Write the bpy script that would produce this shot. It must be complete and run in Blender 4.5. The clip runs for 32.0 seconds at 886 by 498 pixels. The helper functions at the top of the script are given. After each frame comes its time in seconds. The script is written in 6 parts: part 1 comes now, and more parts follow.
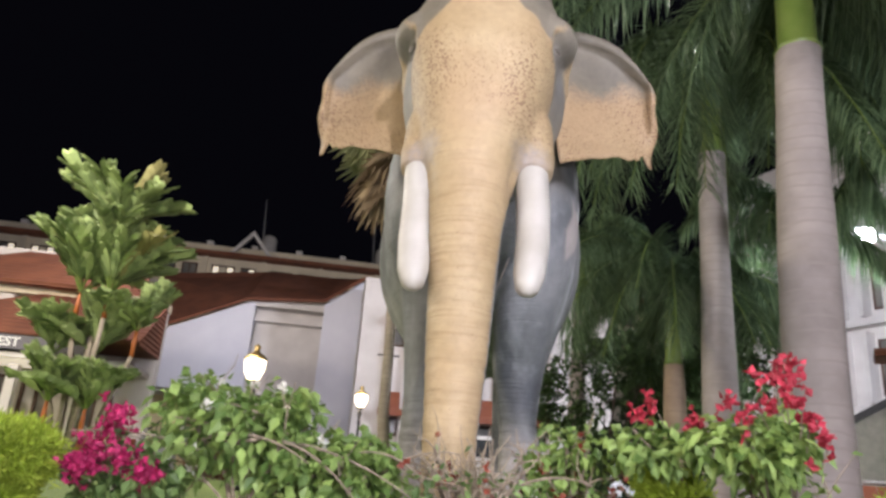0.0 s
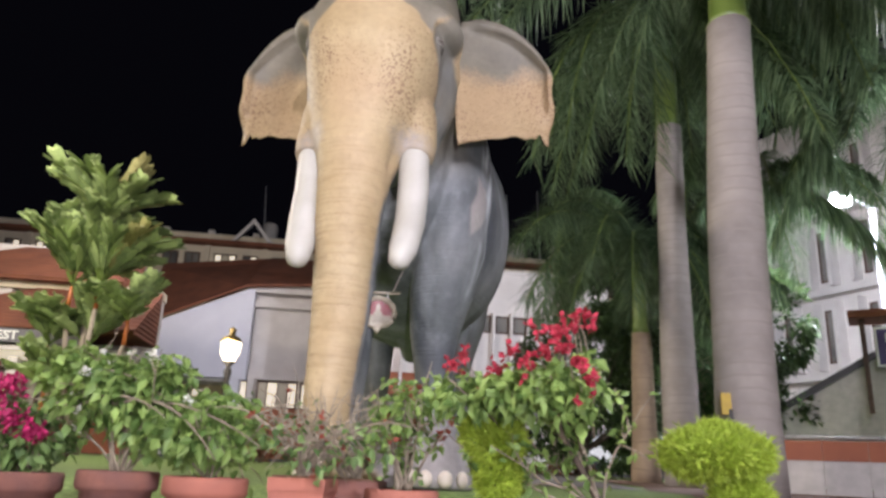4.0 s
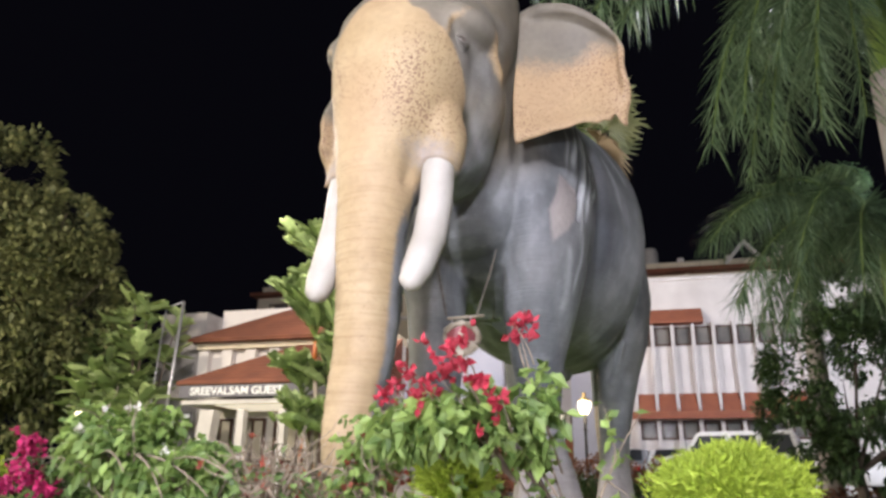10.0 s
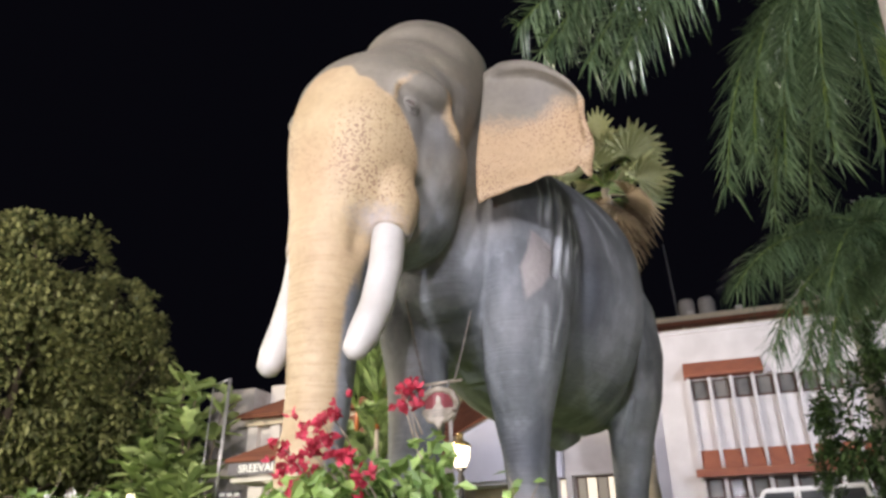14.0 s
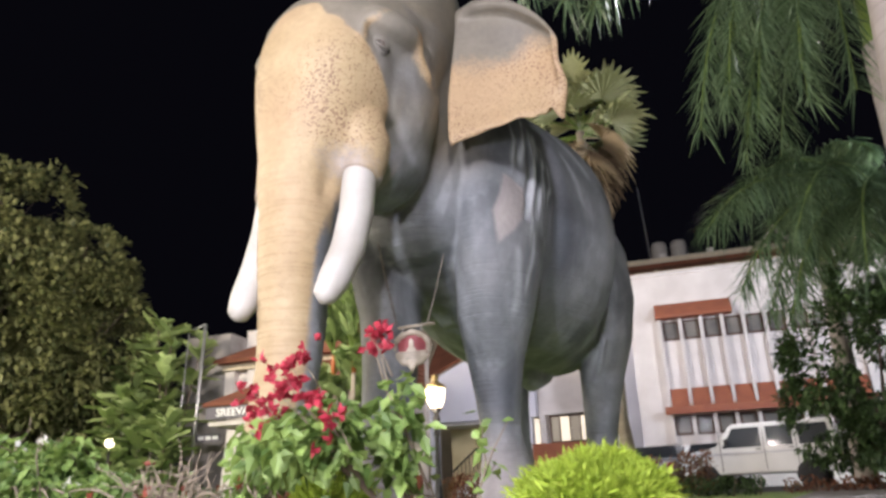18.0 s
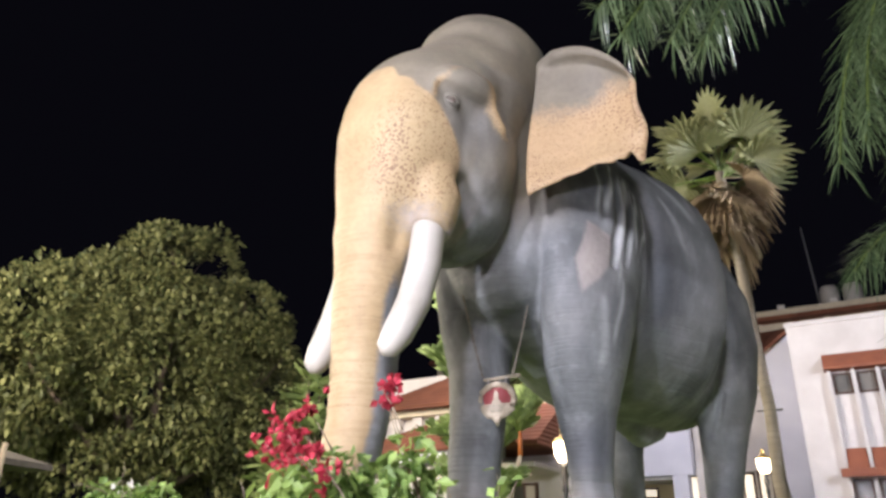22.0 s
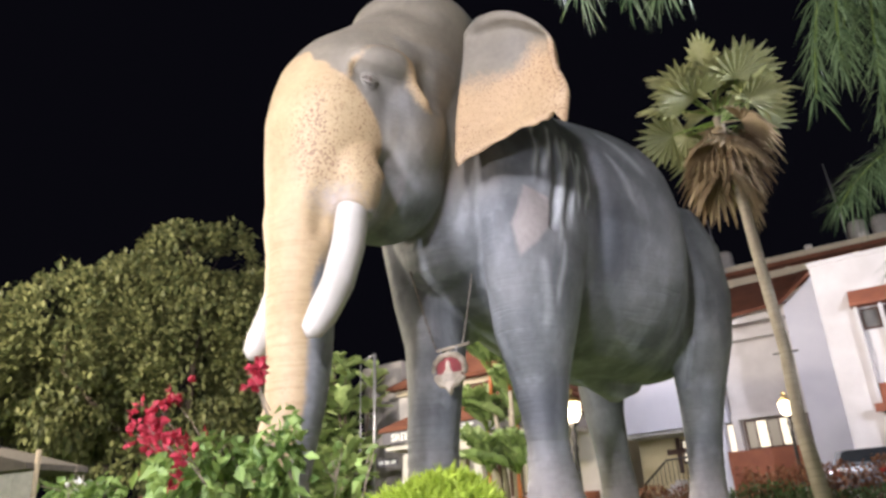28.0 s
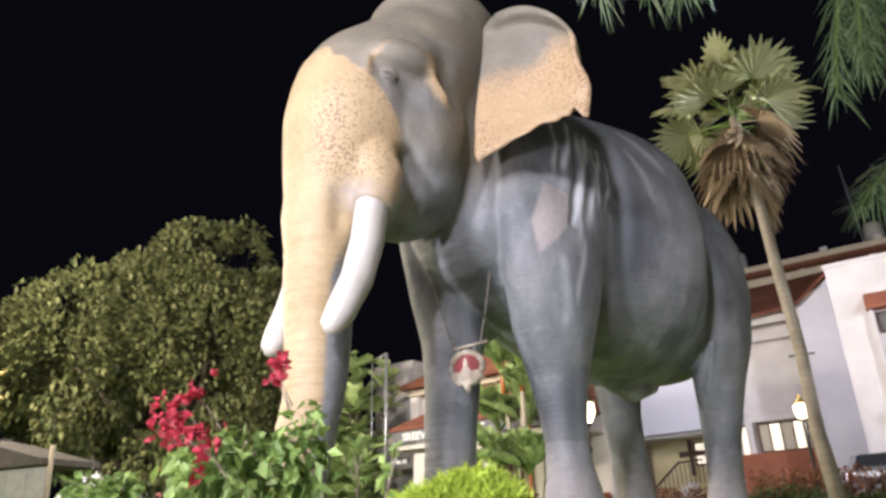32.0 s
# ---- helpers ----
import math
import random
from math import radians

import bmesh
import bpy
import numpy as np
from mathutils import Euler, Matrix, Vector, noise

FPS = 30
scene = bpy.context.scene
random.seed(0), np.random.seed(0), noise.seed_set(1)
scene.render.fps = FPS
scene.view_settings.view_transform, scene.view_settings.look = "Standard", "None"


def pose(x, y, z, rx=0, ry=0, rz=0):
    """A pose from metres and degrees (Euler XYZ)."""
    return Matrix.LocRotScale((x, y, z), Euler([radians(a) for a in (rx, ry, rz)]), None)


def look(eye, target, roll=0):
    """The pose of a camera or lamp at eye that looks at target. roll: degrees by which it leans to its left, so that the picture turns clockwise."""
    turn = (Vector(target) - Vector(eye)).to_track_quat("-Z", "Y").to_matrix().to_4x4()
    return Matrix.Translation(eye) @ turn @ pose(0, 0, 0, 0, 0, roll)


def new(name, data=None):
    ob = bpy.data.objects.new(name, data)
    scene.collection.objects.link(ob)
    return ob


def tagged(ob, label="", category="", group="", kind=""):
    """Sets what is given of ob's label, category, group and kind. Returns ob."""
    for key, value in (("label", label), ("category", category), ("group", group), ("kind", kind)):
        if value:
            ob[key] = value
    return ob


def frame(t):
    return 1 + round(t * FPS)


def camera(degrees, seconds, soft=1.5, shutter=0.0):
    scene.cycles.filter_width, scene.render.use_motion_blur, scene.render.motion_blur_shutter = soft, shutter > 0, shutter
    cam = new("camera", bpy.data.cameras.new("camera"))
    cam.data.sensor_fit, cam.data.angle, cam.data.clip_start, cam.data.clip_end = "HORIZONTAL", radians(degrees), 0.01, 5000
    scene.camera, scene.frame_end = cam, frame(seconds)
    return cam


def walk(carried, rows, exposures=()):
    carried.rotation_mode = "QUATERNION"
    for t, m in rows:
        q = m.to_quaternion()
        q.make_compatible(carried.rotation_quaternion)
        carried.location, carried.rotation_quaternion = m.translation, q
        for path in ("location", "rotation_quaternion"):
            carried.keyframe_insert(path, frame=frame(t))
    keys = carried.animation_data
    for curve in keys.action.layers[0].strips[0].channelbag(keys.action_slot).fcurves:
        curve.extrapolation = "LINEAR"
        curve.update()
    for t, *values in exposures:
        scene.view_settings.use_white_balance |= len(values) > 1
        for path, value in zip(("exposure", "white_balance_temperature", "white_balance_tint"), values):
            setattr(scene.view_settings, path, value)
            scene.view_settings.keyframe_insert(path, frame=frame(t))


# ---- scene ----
cam = camera(62.5, 32.0, soft=3.0)
PATH = [
    (0, (0.022, -4.497, 0.15), (-0.136, -2.606, 0.782), 4.5),
    (0.5, (0.103, -4.515, 0.135), (-0.189, -2.645, 0.783), 4.1),
    (1, (0.177, -4.544, 0.097), (-0.185, -2.692, 0.76), 3.5),
    (1.5, (0.248, -4.601, 0.114), (-0.172, -2.756, 0.761), 2.3),
    (2, (0.302, -4.655, 0.126), (-0.029, -2.778, 0.731), 1.5),
    (2.5, (0.407, -4.746, 0.124), (0.093, -2.871, 0.745), 1.3),
    (3, (0.541, -4.77, 0.133), (0.285, -2.868, 0.692), 2.4),
    (3.5, (0.659, -4.848, 0.105), (0.488, -2.936, 0.667), 2.8),
    (5.5, (1.075, -4.451, -0.038), (0.752, -2.592, 0.625), -0.3),
    (6, (1.309, -4.524, 0.06), (0.744, -2.692, 0.628), 3.3),
    (6.5, (1.396, -4.48, 0.085), (0.751, -2.689, 0.701), 3.1),
    (7, (1.436, -4.486, 0.093), (0.798, -2.702, 0.734), 1.6),
    (7.5, (1.487, -4.489, 0.085), (0.876, -2.697, 0.731), 0.6),
    (8, (1.545, -4.439, 0.071), (0.96, -2.609, 0.627), 0.2),
    (8.5, (1.577, -4.28, 0.083), (0.987, -2.435, 0.578), 0.3),
    (9, (1.579, -4.126, 0.126), (0.936, -2.314, 0.678), 1.4),
    (9.5, (1.752, -4.078, 0.105), (1.005, -2.33, 0.729), -0.1),
    (10, (1.819, -4.055, 0.147), (0.961, -2.363, 0.78), 0.7),
    (10.5, (1.861, -4.087, 0.147), (0.971, -2.45, 0.873), 0.1),
    (11, (1.911, -4.097, 0.135), (1.034, -2.45, 0.857), -0.3),
    (11.5, (1.965, -4.051, 0.129), (1.074, -2.383, 0.782), -0.0),
    (12, (2.002, -3.913, 0.129), (1.117, -2.271, 0.851), 0.0),
    (12.5, (2.03, -3.85, 0.156), (1.113, -2.279, 0.987), -0.4),
    (13, (2.052, -3.762, 0.175), (1.095, -2.211, 0.998), -0.8),
    (13.5, (2.168, -3.741, 0.171), (1.154, -2.227, 0.996), -0.1),
    (14, (2.26, -3.729, 0.175), (1.3, -2.164, 0.969), -1.3),
    (14.5, (2.324, -3.728, 0.172), (1.365, -2.172, 0.985), -2.8),
    (16.5, (2.326, -3.729, 0.159), (1.346, -2.114, 0.816), -1.7),
    (17, (2.31, -3.722, 0.157), (1.354, -2.068, 0.748), -1.8),
    (17.5, (2.281, -3.701, 0.166), (1.362, -2.021, 0.741), -2.2),
    (18, (2.268, -3.701, 0.175), (1.333, -2.057, 0.826), -2.3),
    (18.5, (2.282, -3.731, 0.164), (1.325, -2.153, 0.935), -1.7),
    (19, (2.306, -3.728, 0.163), (1.339, -2.168, 0.958), -2.7),
    (19.5, (2.37, -3.716, 0.161), (1.381, -2.151, 0.917), -2.3),
    (20, (2.394, -3.64, 0.164), (1.368, -2.105, 0.932), -2.7),
    (20.5, (2.438, -3.557, 0.157), (1.392, -2.062, 0.977), 0.3),
    (21, (2.48, -3.484, 0.166), (1.37, -2.027, 0.97), 0.2),
    (21.5, (2.553, -3.469, 0.168), (1.366, -2.076, 0.974), -0.6),
    (22, (2.618, -3.456, 0.177), (1.383, -2.092, 0.96), 0.7),
    (22.5, (2.69, -3.452, 0.18), (1.44, -2.095, 0.953), 0.7),
    (23, (2.746, -3.423, 0.173), (1.494, -2.058, 0.927), -0.7),
    (23.5, (2.826, -3.421, 0.168), (1.562, -2.047, 0.886), -0.1),
    (24, (2.823, -3.373, 0.181), (1.563, -1.968, 0.844), -1.2),
    (24.5, (2.819, -3.253, 0.158), (1.504, -1.913, 0.846), -0.5),
    (25, (2.808, -3.199, 0.172), (1.448, -1.877, 0.808), 1.3),
    (25.5, (2.847, -3.153, 0.128), (1.467, -1.88, 0.819), 0.4),
    (27.5, (3.031, -3.117, 0.164), (1.66, -1.845, 0.872), -3.2),
    (28, (3.056, -3.115, 0.152), (1.745, -1.785, 0.868), -3.9),
    (28.5, (3.07, -3.119, 0.149), (1.805, -1.747, 0.868), -4.4),
    (29, (3.071, -3.112, 0.151), (1.786, -1.744, 0.842), -4.0),
    (29.5, (3.053, -3.098, 0.15), (1.745, -1.716, 0.766), -4.2),
    (30, (3.025, -3.071, 0.165), (1.716, -1.685, 0.768), -4.1),
    (30.5, (3.014, -3.077, 0.155), (1.697, -1.701, 0.764), -4.2),
    (31, (3.013, -3.087, 0.16), (1.695, -1.759, 0.866), -3.9),
    (31.5, (3.002, -3.104, 0.155), (1.676, -1.793, 0.878), -3.3),
    (32, (2.991, -3.117, 0.152), (1.659, -1.808, 0.87), -3.2),
]

walk(cam, [(t, look(eye, target, roll)) for t, eye, target, roll in PATH], [(t, e, 6000, 18) for t, e in ((0.0, -0.2), (3.0, -0.25), (6.0, -0.25), (7.0, -0.3), (8.0, -0.05), (14.0, 0.06), (19.0, 0.1), (24.0, 0.3), (32.0, 0.36))])

# ---- light ----
world = bpy.data.worlds.new("night_sky")
scene.world = world
world.use_nodes = True
bg = world.node_tree.nodes["Background"]
bg.inputs["Color"].default_value = (0.35, 0.33, 0.5, 1)
bg.inputs["Strength"].default_value = 0.006


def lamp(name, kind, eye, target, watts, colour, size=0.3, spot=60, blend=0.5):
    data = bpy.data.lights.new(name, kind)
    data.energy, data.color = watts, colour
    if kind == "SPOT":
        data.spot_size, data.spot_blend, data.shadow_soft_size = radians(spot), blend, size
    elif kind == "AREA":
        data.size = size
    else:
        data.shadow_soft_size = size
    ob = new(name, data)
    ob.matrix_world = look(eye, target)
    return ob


# unseen lamps, no fixtures: low floods on face and flank, others behind the walk
lamp("unseen_flood", "SPOT", (-2.4, -6.6, 0.5), (-0.1, -0.8, 2.2), 130, (1.0, 0.8, 0.52), 0.1, 62, 0.8)
lamp("unseen_flood", "SPOT", (1.5, -7.4, -0.15), (0.3, 1.5, 2.0), 1100, (1.0, 0.95, 0.96), 0.1, 56, 0.9)
# unseen lamps added behind the walk to light statue, pots and lawn
lamp("unseen_lamp", "POINT", (1.7, -8.6, 4.0), (0, 0, 0), 2900, (1.0, 0.95, 0.96), 0.12)
lamp("unseen_lamp", "POINT", (5.2, -8.2, 4.4), (0, 0, 0), 2300, (1.0, 0.93, 0.92), 0.25)
lamp("unseen_lamp", "POINT", (-4.8, -5.6, 2.2), (0, 0, 0), 630, (1.0, 0.87, 0.7), 0.25)
# two added on the right, out of view, to brighten palms and roadside
lamp("unseen_lamp", "POINT", (13.5, 11.0, 7.0), (0, 0, 0), 160, (0.92, 0.97, 1.0), 0.25)
lamp("unseen_lamp", "SPOT", (10.0, 1.5, 8.0), (3.2, 6.5, 4.6), 2600, (0.95, 0.98, 1.0), 0.2, 56, 0.4)
# unseen fills for the garden and court: brighten tree, wing and house fronts
lamp("garden_fill", "POINT", (-15.5, -1.5, 7.0), (0, 0, 0), 5600, (1.0, 0.87, 0.6), 0.4)
lamp("court_fill_area", "AREA", (-8, 14, 9), (-8, 25, 2), 800, (1.0, 0.91, 0.83), 3.0)
lamp("court_fill_point", "POINT", (-9.5, 6.0, 7.0), (0, 0, 0), 2300, (1.0, 0.91, 0.76), 0.4)


# ---- materials ----
def mat(name, base, rough=0.7, second=None, scale=6.0, bump=0.2, metal=0.0, emit=None, watts=0.0):
    m = bpy.data.materials.new(name)
    m.use_nodes = True
    nt = m.node_tree
    b = nt.nodes["Principled BSDF"]
    b.inputs["Roughness"].default_value, b.inputs["Metallic"].default_value = rough, metal
    b.inputs["Base Color"].default_value = (*base, 1)
    if emit:
        b.inputs["Emission Color"].default_value = (*emit, 1)
        b.inputs["Emission Strength"].default_value = watts
        return m
    if second:
        tc = nt.nodes.new("ShaderNodeTexCoord")
        n = nt.nodes.new("ShaderNodeTexNoise")
        n.inputs["Scale"].default_value, n.inputs["Detail"].default_value = scale, 8
        r = nt.nodes.new("ShaderNodeValToRGB")
        r.color_ramp.elements[0].position, r.color_ramp.elements[1].position = 0.35, 0.65
        r.color_ramp.elements[0].color, r.color_ramp.elements[1].color = (*base, 1), (*second, 1)
        nt.links.new(tc.outputs["Object"], n.inputs["Vector"])
        nt.links.new(n.outputs["Fac"], r.inputs["Fac"])
        nt.links.new(r.outputs["Color"], b.inputs["Base Color"])
        bp = nt.nodes.new("ShaderNodeBump")
        bp.inputs["Strength"].default_value = bump
        bp.inputs["Distance"].default_value = 0.02
        nt.links.new(n.outputs["Fac"], bp.inputs["Height"])
        nt.links.new(bp.outputs["Normal"], b.inputs["Normal"])
    return m


def node(nt, kind, **kw):
    n = nt.nodes.new(kind)
    for k, v in kw.items():
        n.inputs[k.replace("_", " ")].default_value = v
    return n


def ramp(nt, fac, stops):
    r = nt.nodes.new("ShaderNodeValToRGB")
    el = r.color_ramp.elements
    while len(el) < len(stops):
        el.new(0.5)
    for e, (p, c) in zip(el, stops):
        e.position, e.color = p, (*c, 1) if len(c) == 3 else c
    nt.links.new(fac, r.inputs["Fac"])
    return r.outputs["Color"]


def mix(nt, fac, a, b, blend="MIX"):
    n = nt.nodes.new("ShaderNodeMix")
    n.data_type, n.blend_type = "RGBA", blend
    for sock, v in ((n.inputs[0], fac), (n.inputs[6], a), (n.inputs[7], b)):
        if isinstance(v, (int, float)):
            sock.default_value = v
        elif isinstance(v, tuple):
            sock.default_value = (*v, 1)
        else:
            nt.links.new(v, sock)
    return n.outputs[2]


def statue_skin():
    m = bpy.data.materials.new("statue_skin")
    m.use_nodes = True
    nt = m.node_tree
    b = nt.nodes["Principled BSDF"]
    tc = nt.nodes.new("ShaderNodeTexCoord")
    pos = tc.outputs["Object"]
    at = nt.nodes.new("ShaderNodeAttribute")
    at.attribute_name = "pale"

    def noise_tex(scale, detail, stretch=(1, 1, 1)):
        mp = nt.nodes.new("ShaderNodeMapping")
        mp.inputs["Scale"].default_value = stretch
        nt.links.new(pos, mp.inputs["Vector"])
        n = node(nt, "ShaderNodeTexNoise", Scale=scale, Detail=detail)
        nt.links.new(mp.outputs["Vector"], n.inputs["Vector"])
        return n.outputs["Fac"]

    def paint(name):
        a = nt.nodes.new("ShaderNodeAttribute")
        a.attribute_name = name
        return a.outputs["Fac"]

    big = noise_tex(1.6, 7)
    streak = noise_tex(3.2, 8, (1.6, 1.6, 0.28))
    fine = noise_tex(26, 6)
    grey = ramp(nt, big, [(0.36, (0.085, 0.095, 0.101)), (0.52, (0.155, 0.168, 0.175)), (0.68, (0.24, 0.25, 0.256))])
    light = ramp(nt, streak, [(0.5, (0, 0, 0)), (0.66, (0.4, 0.4, 0.4))])
    grey = mix(nt, light, grey, (0.33, 0.36, 0.38))
    blotch = ramp(nt, noise_tex(6.5, 5), [(0.54, (0, 0, 0)), (0.64, (0.16, 0.16, 0.16))])
    grey = mix(nt, blotch, grey, (0.29, 0.31, 0.325))
    # darker skin zones, with the shade behind the shoulder painted in
    grey = mix(nt, paint("dark_and_shade"), grey, (0.06, 0.068, 0.08))
    grey = mix(nt, paint("stroke"), grey, (0.6, 0.64, 0.66))
    dark = ramp(nt, noise_tex(2.1, 7, (1.2, 1.2, 0.45)), [(0.55, (0, 0, 0)), (0.66, (0.45, 0.45, 0.45))])
    grey = mix(nt, dark, grey, (0.05, 0.055, 0.062))
    # olive head, tan patch on the shoulder, dusty pinkish feet
    head = ramp(nt, noise_tex(2.4, 6), [(0.35, (0.14, 0.124, 0.088)), (0.65, (0.215, 0.19, 0.136))])
    grey = mix(nt, paint("olive"), grey, head)
    dust = ramp(nt, noise_tex(4.0, 6, (1, 1, 0.5)), [(0.35, (0.28, 0.25, 0.235)), (0.65, (0.44, 0.4, 0.375))])
    grey = mix(nt, paint("dust"), grey, dust)
    pale_c = ramp(nt, noise_tex(3.5, 5), [(0.35, (0.355, 0.265, 0.14)), (0.65, (0.41, 0.32, 0.18))])
    rose = ramp(nt, noise_tex(2.0, 3), [(0.45, (0, 0, 0)), (0.7, (0.5, 0.5, 0.5))])
    pale_c = mix(nt, rose, pale_c, (0.4, 0.285, 0.165))
    pale_c = mix(nt, paint("flap"), pale_c, (0.38, 0.255, 0.14))
    ringw = noise_tex(9, 4, (0.35, 0.35, 6.0))
    pale_c = mix(nt, paint("ring"), pale_c, ramp(nt, ringw, [(0.36, (0.5, 0.42, 0.34)), (0.5, (1, 1, 1))]), "MULTIPLY")
    # speckles: two sizes of brown dots, as dense as the paint says
    dense = paint("speck")
    col = None
    speck = pale_c
    for sc, k in ((56.0, 0.37), (88.0, 0.3)):
        v = node(nt, "ShaderNodeTexVoronoi", Scale=sc)
        nt.links.new(pos, v.inputs["Vector"])
        lim = nt.nodes.new("ShaderNodeMath")
        lim.operation = "MULTIPLY"
        lim.inputs[1].default_value = k
        nt.links.new(dense, lim.inputs[0])
        sub = nt.nodes.new("ShaderNodeMath")
        sub.operation = "SUBTRACT"
        nt.links.new(lim.outputs[0], sub.inputs[0])
        nt.links.new(v.outputs["Distance"], sub.inputs[1])
        soft = nt.nodes.new("ShaderNodeMapRange")
        soft.inputs["From Min"].default_value, soft.inputs["From Max"].default_value = -0.025, 0.03
        nt.links.new(sub.outputs[0], soft.inputs["Value"])
        speck = mix(nt, soft.outputs["Result"], speck, (0.17, 0.1, 0.055))
    # the pale paint breaks up into dabs at its edge
    ed = nt.nodes.new("ShaderNodeMath")
    ed.operation = "MULTIPLY_ADD"
    ed.inputs[1].default_value, ed.inputs[2].default_value = 0.5, -0.25
    nt.links.new(noise_tex(38, 3), ed.inputs[0])
    es = nt.nodes.new("ShaderNodeMath")
    nt.links.new(ed.outputs[0], es.inputs[0])
    nt.links.new(at.outputs["Fac"], es.inputs[1])
    es.use_clamp = True
    edge = ramp(nt, es.outputs[0], [(0.22, (0, 0, 0)), (0.72, (1, 1, 1))])
    col = mix(nt, edge, grey, speck)
    col = mix(nt, 0.22, col, ramp(nt, fine, [(0.3, (0.35, 0.35, 0.35)), (0.7, (1, 1, 1))]), "MULTIPLY")
    nt.links.new(col, b.inputs["Base Color"])
    b.inputs["Roughness"].default_value = 0.62
    # creases: cross wrinkles and pores
    wr = noise_tex(7, 6, (1.0, 1.0, 1.6))
    h = mix(nt, 0.5, ramp(nt, wr, [(0.35, (0, 0, 0)), (0.65, (1, 1, 1))]), fine)
    gain = nt.nodes.new("ShaderNodeMath")
    gain.operation = "MULTIPLY"
    gain.inputs[1].default_value = 2.2
    nt.links.new(paint("ring"), gain.inputs[0])
    h = mix(nt, gain.outputs[0], h, ramp(nt, ringw, [(0.36, (0, 0, 0)), (0.5, (1, 1, 1))]))
    bp = node(nt, "ShaderNodeBump", Strength=0.4, Distance=0.012)
    nt.links.new(h, bp.inputs["Height"])
    nt.links.new(bp.outputs["Normal"], b.inputs["Normal"])
    return m


SKIN = statue_skin()
EYE = mat("eye_paint", (0.11, 0.09, 0.07), 0.35, (0.05, 0.04, 0.03), 30, 0.0)
NAIL = mat("nail_paint", (0.62, 0.55, 0.45), 0.5, (0.5, 0.44, 0.36), 8)
GRASS = mat("lawn_grass", (0.13, 0.2, 0.05), 0.9, (0.25, 0.35, 0.1), 24, 0.6)
SOIL = mat("soil", (0.1, 0.055, 0.03), 0.95, (0.16, 0.09, 0.05), 12, 0.8)
PAVING = mat("paving", (0.16, 0.15, 0.14), 0.85, (0.22, 0.2, 0.19), 5, 0.4)
ASPHALT = mat("asphalt", (0.045, 0.045, 0.047), 0.85, (0.065, 0.062, 0.06), 14, 0.5)
WHITE = mat("white_plaster", (0.72, 0.68, 0.65), 0.85, (0.62, 0.58, 0.55), 1.1, 0.25)
LILAC = mat("bluish_white_plaster", (0.78, 0.78, 0.86), 0.85, (0.71, 0.71, 0.8), 0.8, 0.2)
CREAM = mat("cream_plaster", (0.72, 0.63, 0.47), 0.85, (0.64, 0.56, 0.42), 1.3, 0.2)
STUCCO = mat("grey_stucco", (0.34, 0.32, 0.31), 0.95, (0.25, 0.23, 0.22), 2.2, 0.8)
YELLOW = mat("yellow_plaster", (0.7, 0.6, 0.35), 0.85, (0.64, 0.54, 0.3), 1.5, 0.2)
BRICKRED = mat("red_oxide_paint", (0.33, 0.11, 0.055), 0.75, (0.27, 0.09, 0.05), 2.5, 0.3)
WOOD = mat("dark_wood", (0.1, 0.05, 0.03), 0.6, (0.065, 0.035, 0.022), 9, 0.3)
GLASS = mat("window_glass", (0.24, 0.225, 0.2), 0.12, (0.1, 0.1, 0.1), 0.7, 0.0)
LITPANE = mat("lit_window", (0.9, 0.85, 0.7), 0.5, emit=(1.0, 0.86, 0.6), watts=0.75)
DIMPANE = mat("dim_window", (0.3, 0.27, 0.2), 0.4, emit=(1.0, 0.82, 0.55), watts=0.12)
SLATE = mat("slate_paint", (0.14, 0.13, 0.155), 0.7, (0.17, 0.16, 0.18), 6, 0.1)
LETTER = mat("white_lettering", (0.8, 0.8, 0.8), 0.5)
PURPLE = mat("violet_sign_paint", (0.09, 0.06, 0.2), 0.5, (0.075, 0.05, 0.17), 4, 0.1)
STEEL = mat("galvanised_steel", (0.5, 0.5, 0.52), 0.4, (0.38, 0.38, 0.4), 14, 0.1, metal=0.7)
BLACKIRON = mat("black_iron", (0.02, 0.02, 0.022), 0.45, (0.035, 0.032, 0.03), 20, 0.2)
BRASS = mat("gilded_brass", (0.55, 0.42, 0.18), 0.35, (0.42, 0.31, 0.13), 25, 0.3, metal=0.85)
CREAMPAINT = mat("cream_enamel", (0.36, 0.32, 0.25), 0.5, (0.26, 0.23, 0.17), 25, 0.3)
CRIMSON = mat("crimson_enamel", (0.2, 0.025, 0.03), 0.4, (0.15, 0.02, 0.025), 20, 0.1)
LAMPGLASS = mat("lantern_glass", (0.9, 0.85, 0.7), 0.3, emit=(1.0, 0.84, 0.55), watts=4.5)
STREETGLASS = mat("street_lamp_glass", (0.95, 0.95, 0.95), 0.3, emit=(0.95, 0.98, 1.0), watts=40.0)
CARWHITE = mat("white_car_paint", (0.7, 0.7, 0.68), 0.25, (0.64, 0.64, 0.62), 1.5, 0.0)
CARSILVER = mat("silver_car_paint", (0.42, 0.43, 0.45), 0.25, (0.38, 0.39, 0.41), 1.5, 0.0, metal=0.5)
TYRE = mat("tyre_rubber", (0.02, 0.02, 0.02), 0.85, (0.03, 0.03, 0.03), 30, 0.2)
CARGLASS = mat("car_glass", (0.05, 0.055, 0.06), 0.08)
TAILRED = mat("tail_light_red", (0.35, 0.02, 0.02), 0.25)
IVORY = mat("ivory_paint", (0.44, 0.43, 0.385), 0.5, (0.37, 0.355, 0.305), 5, 0.05)
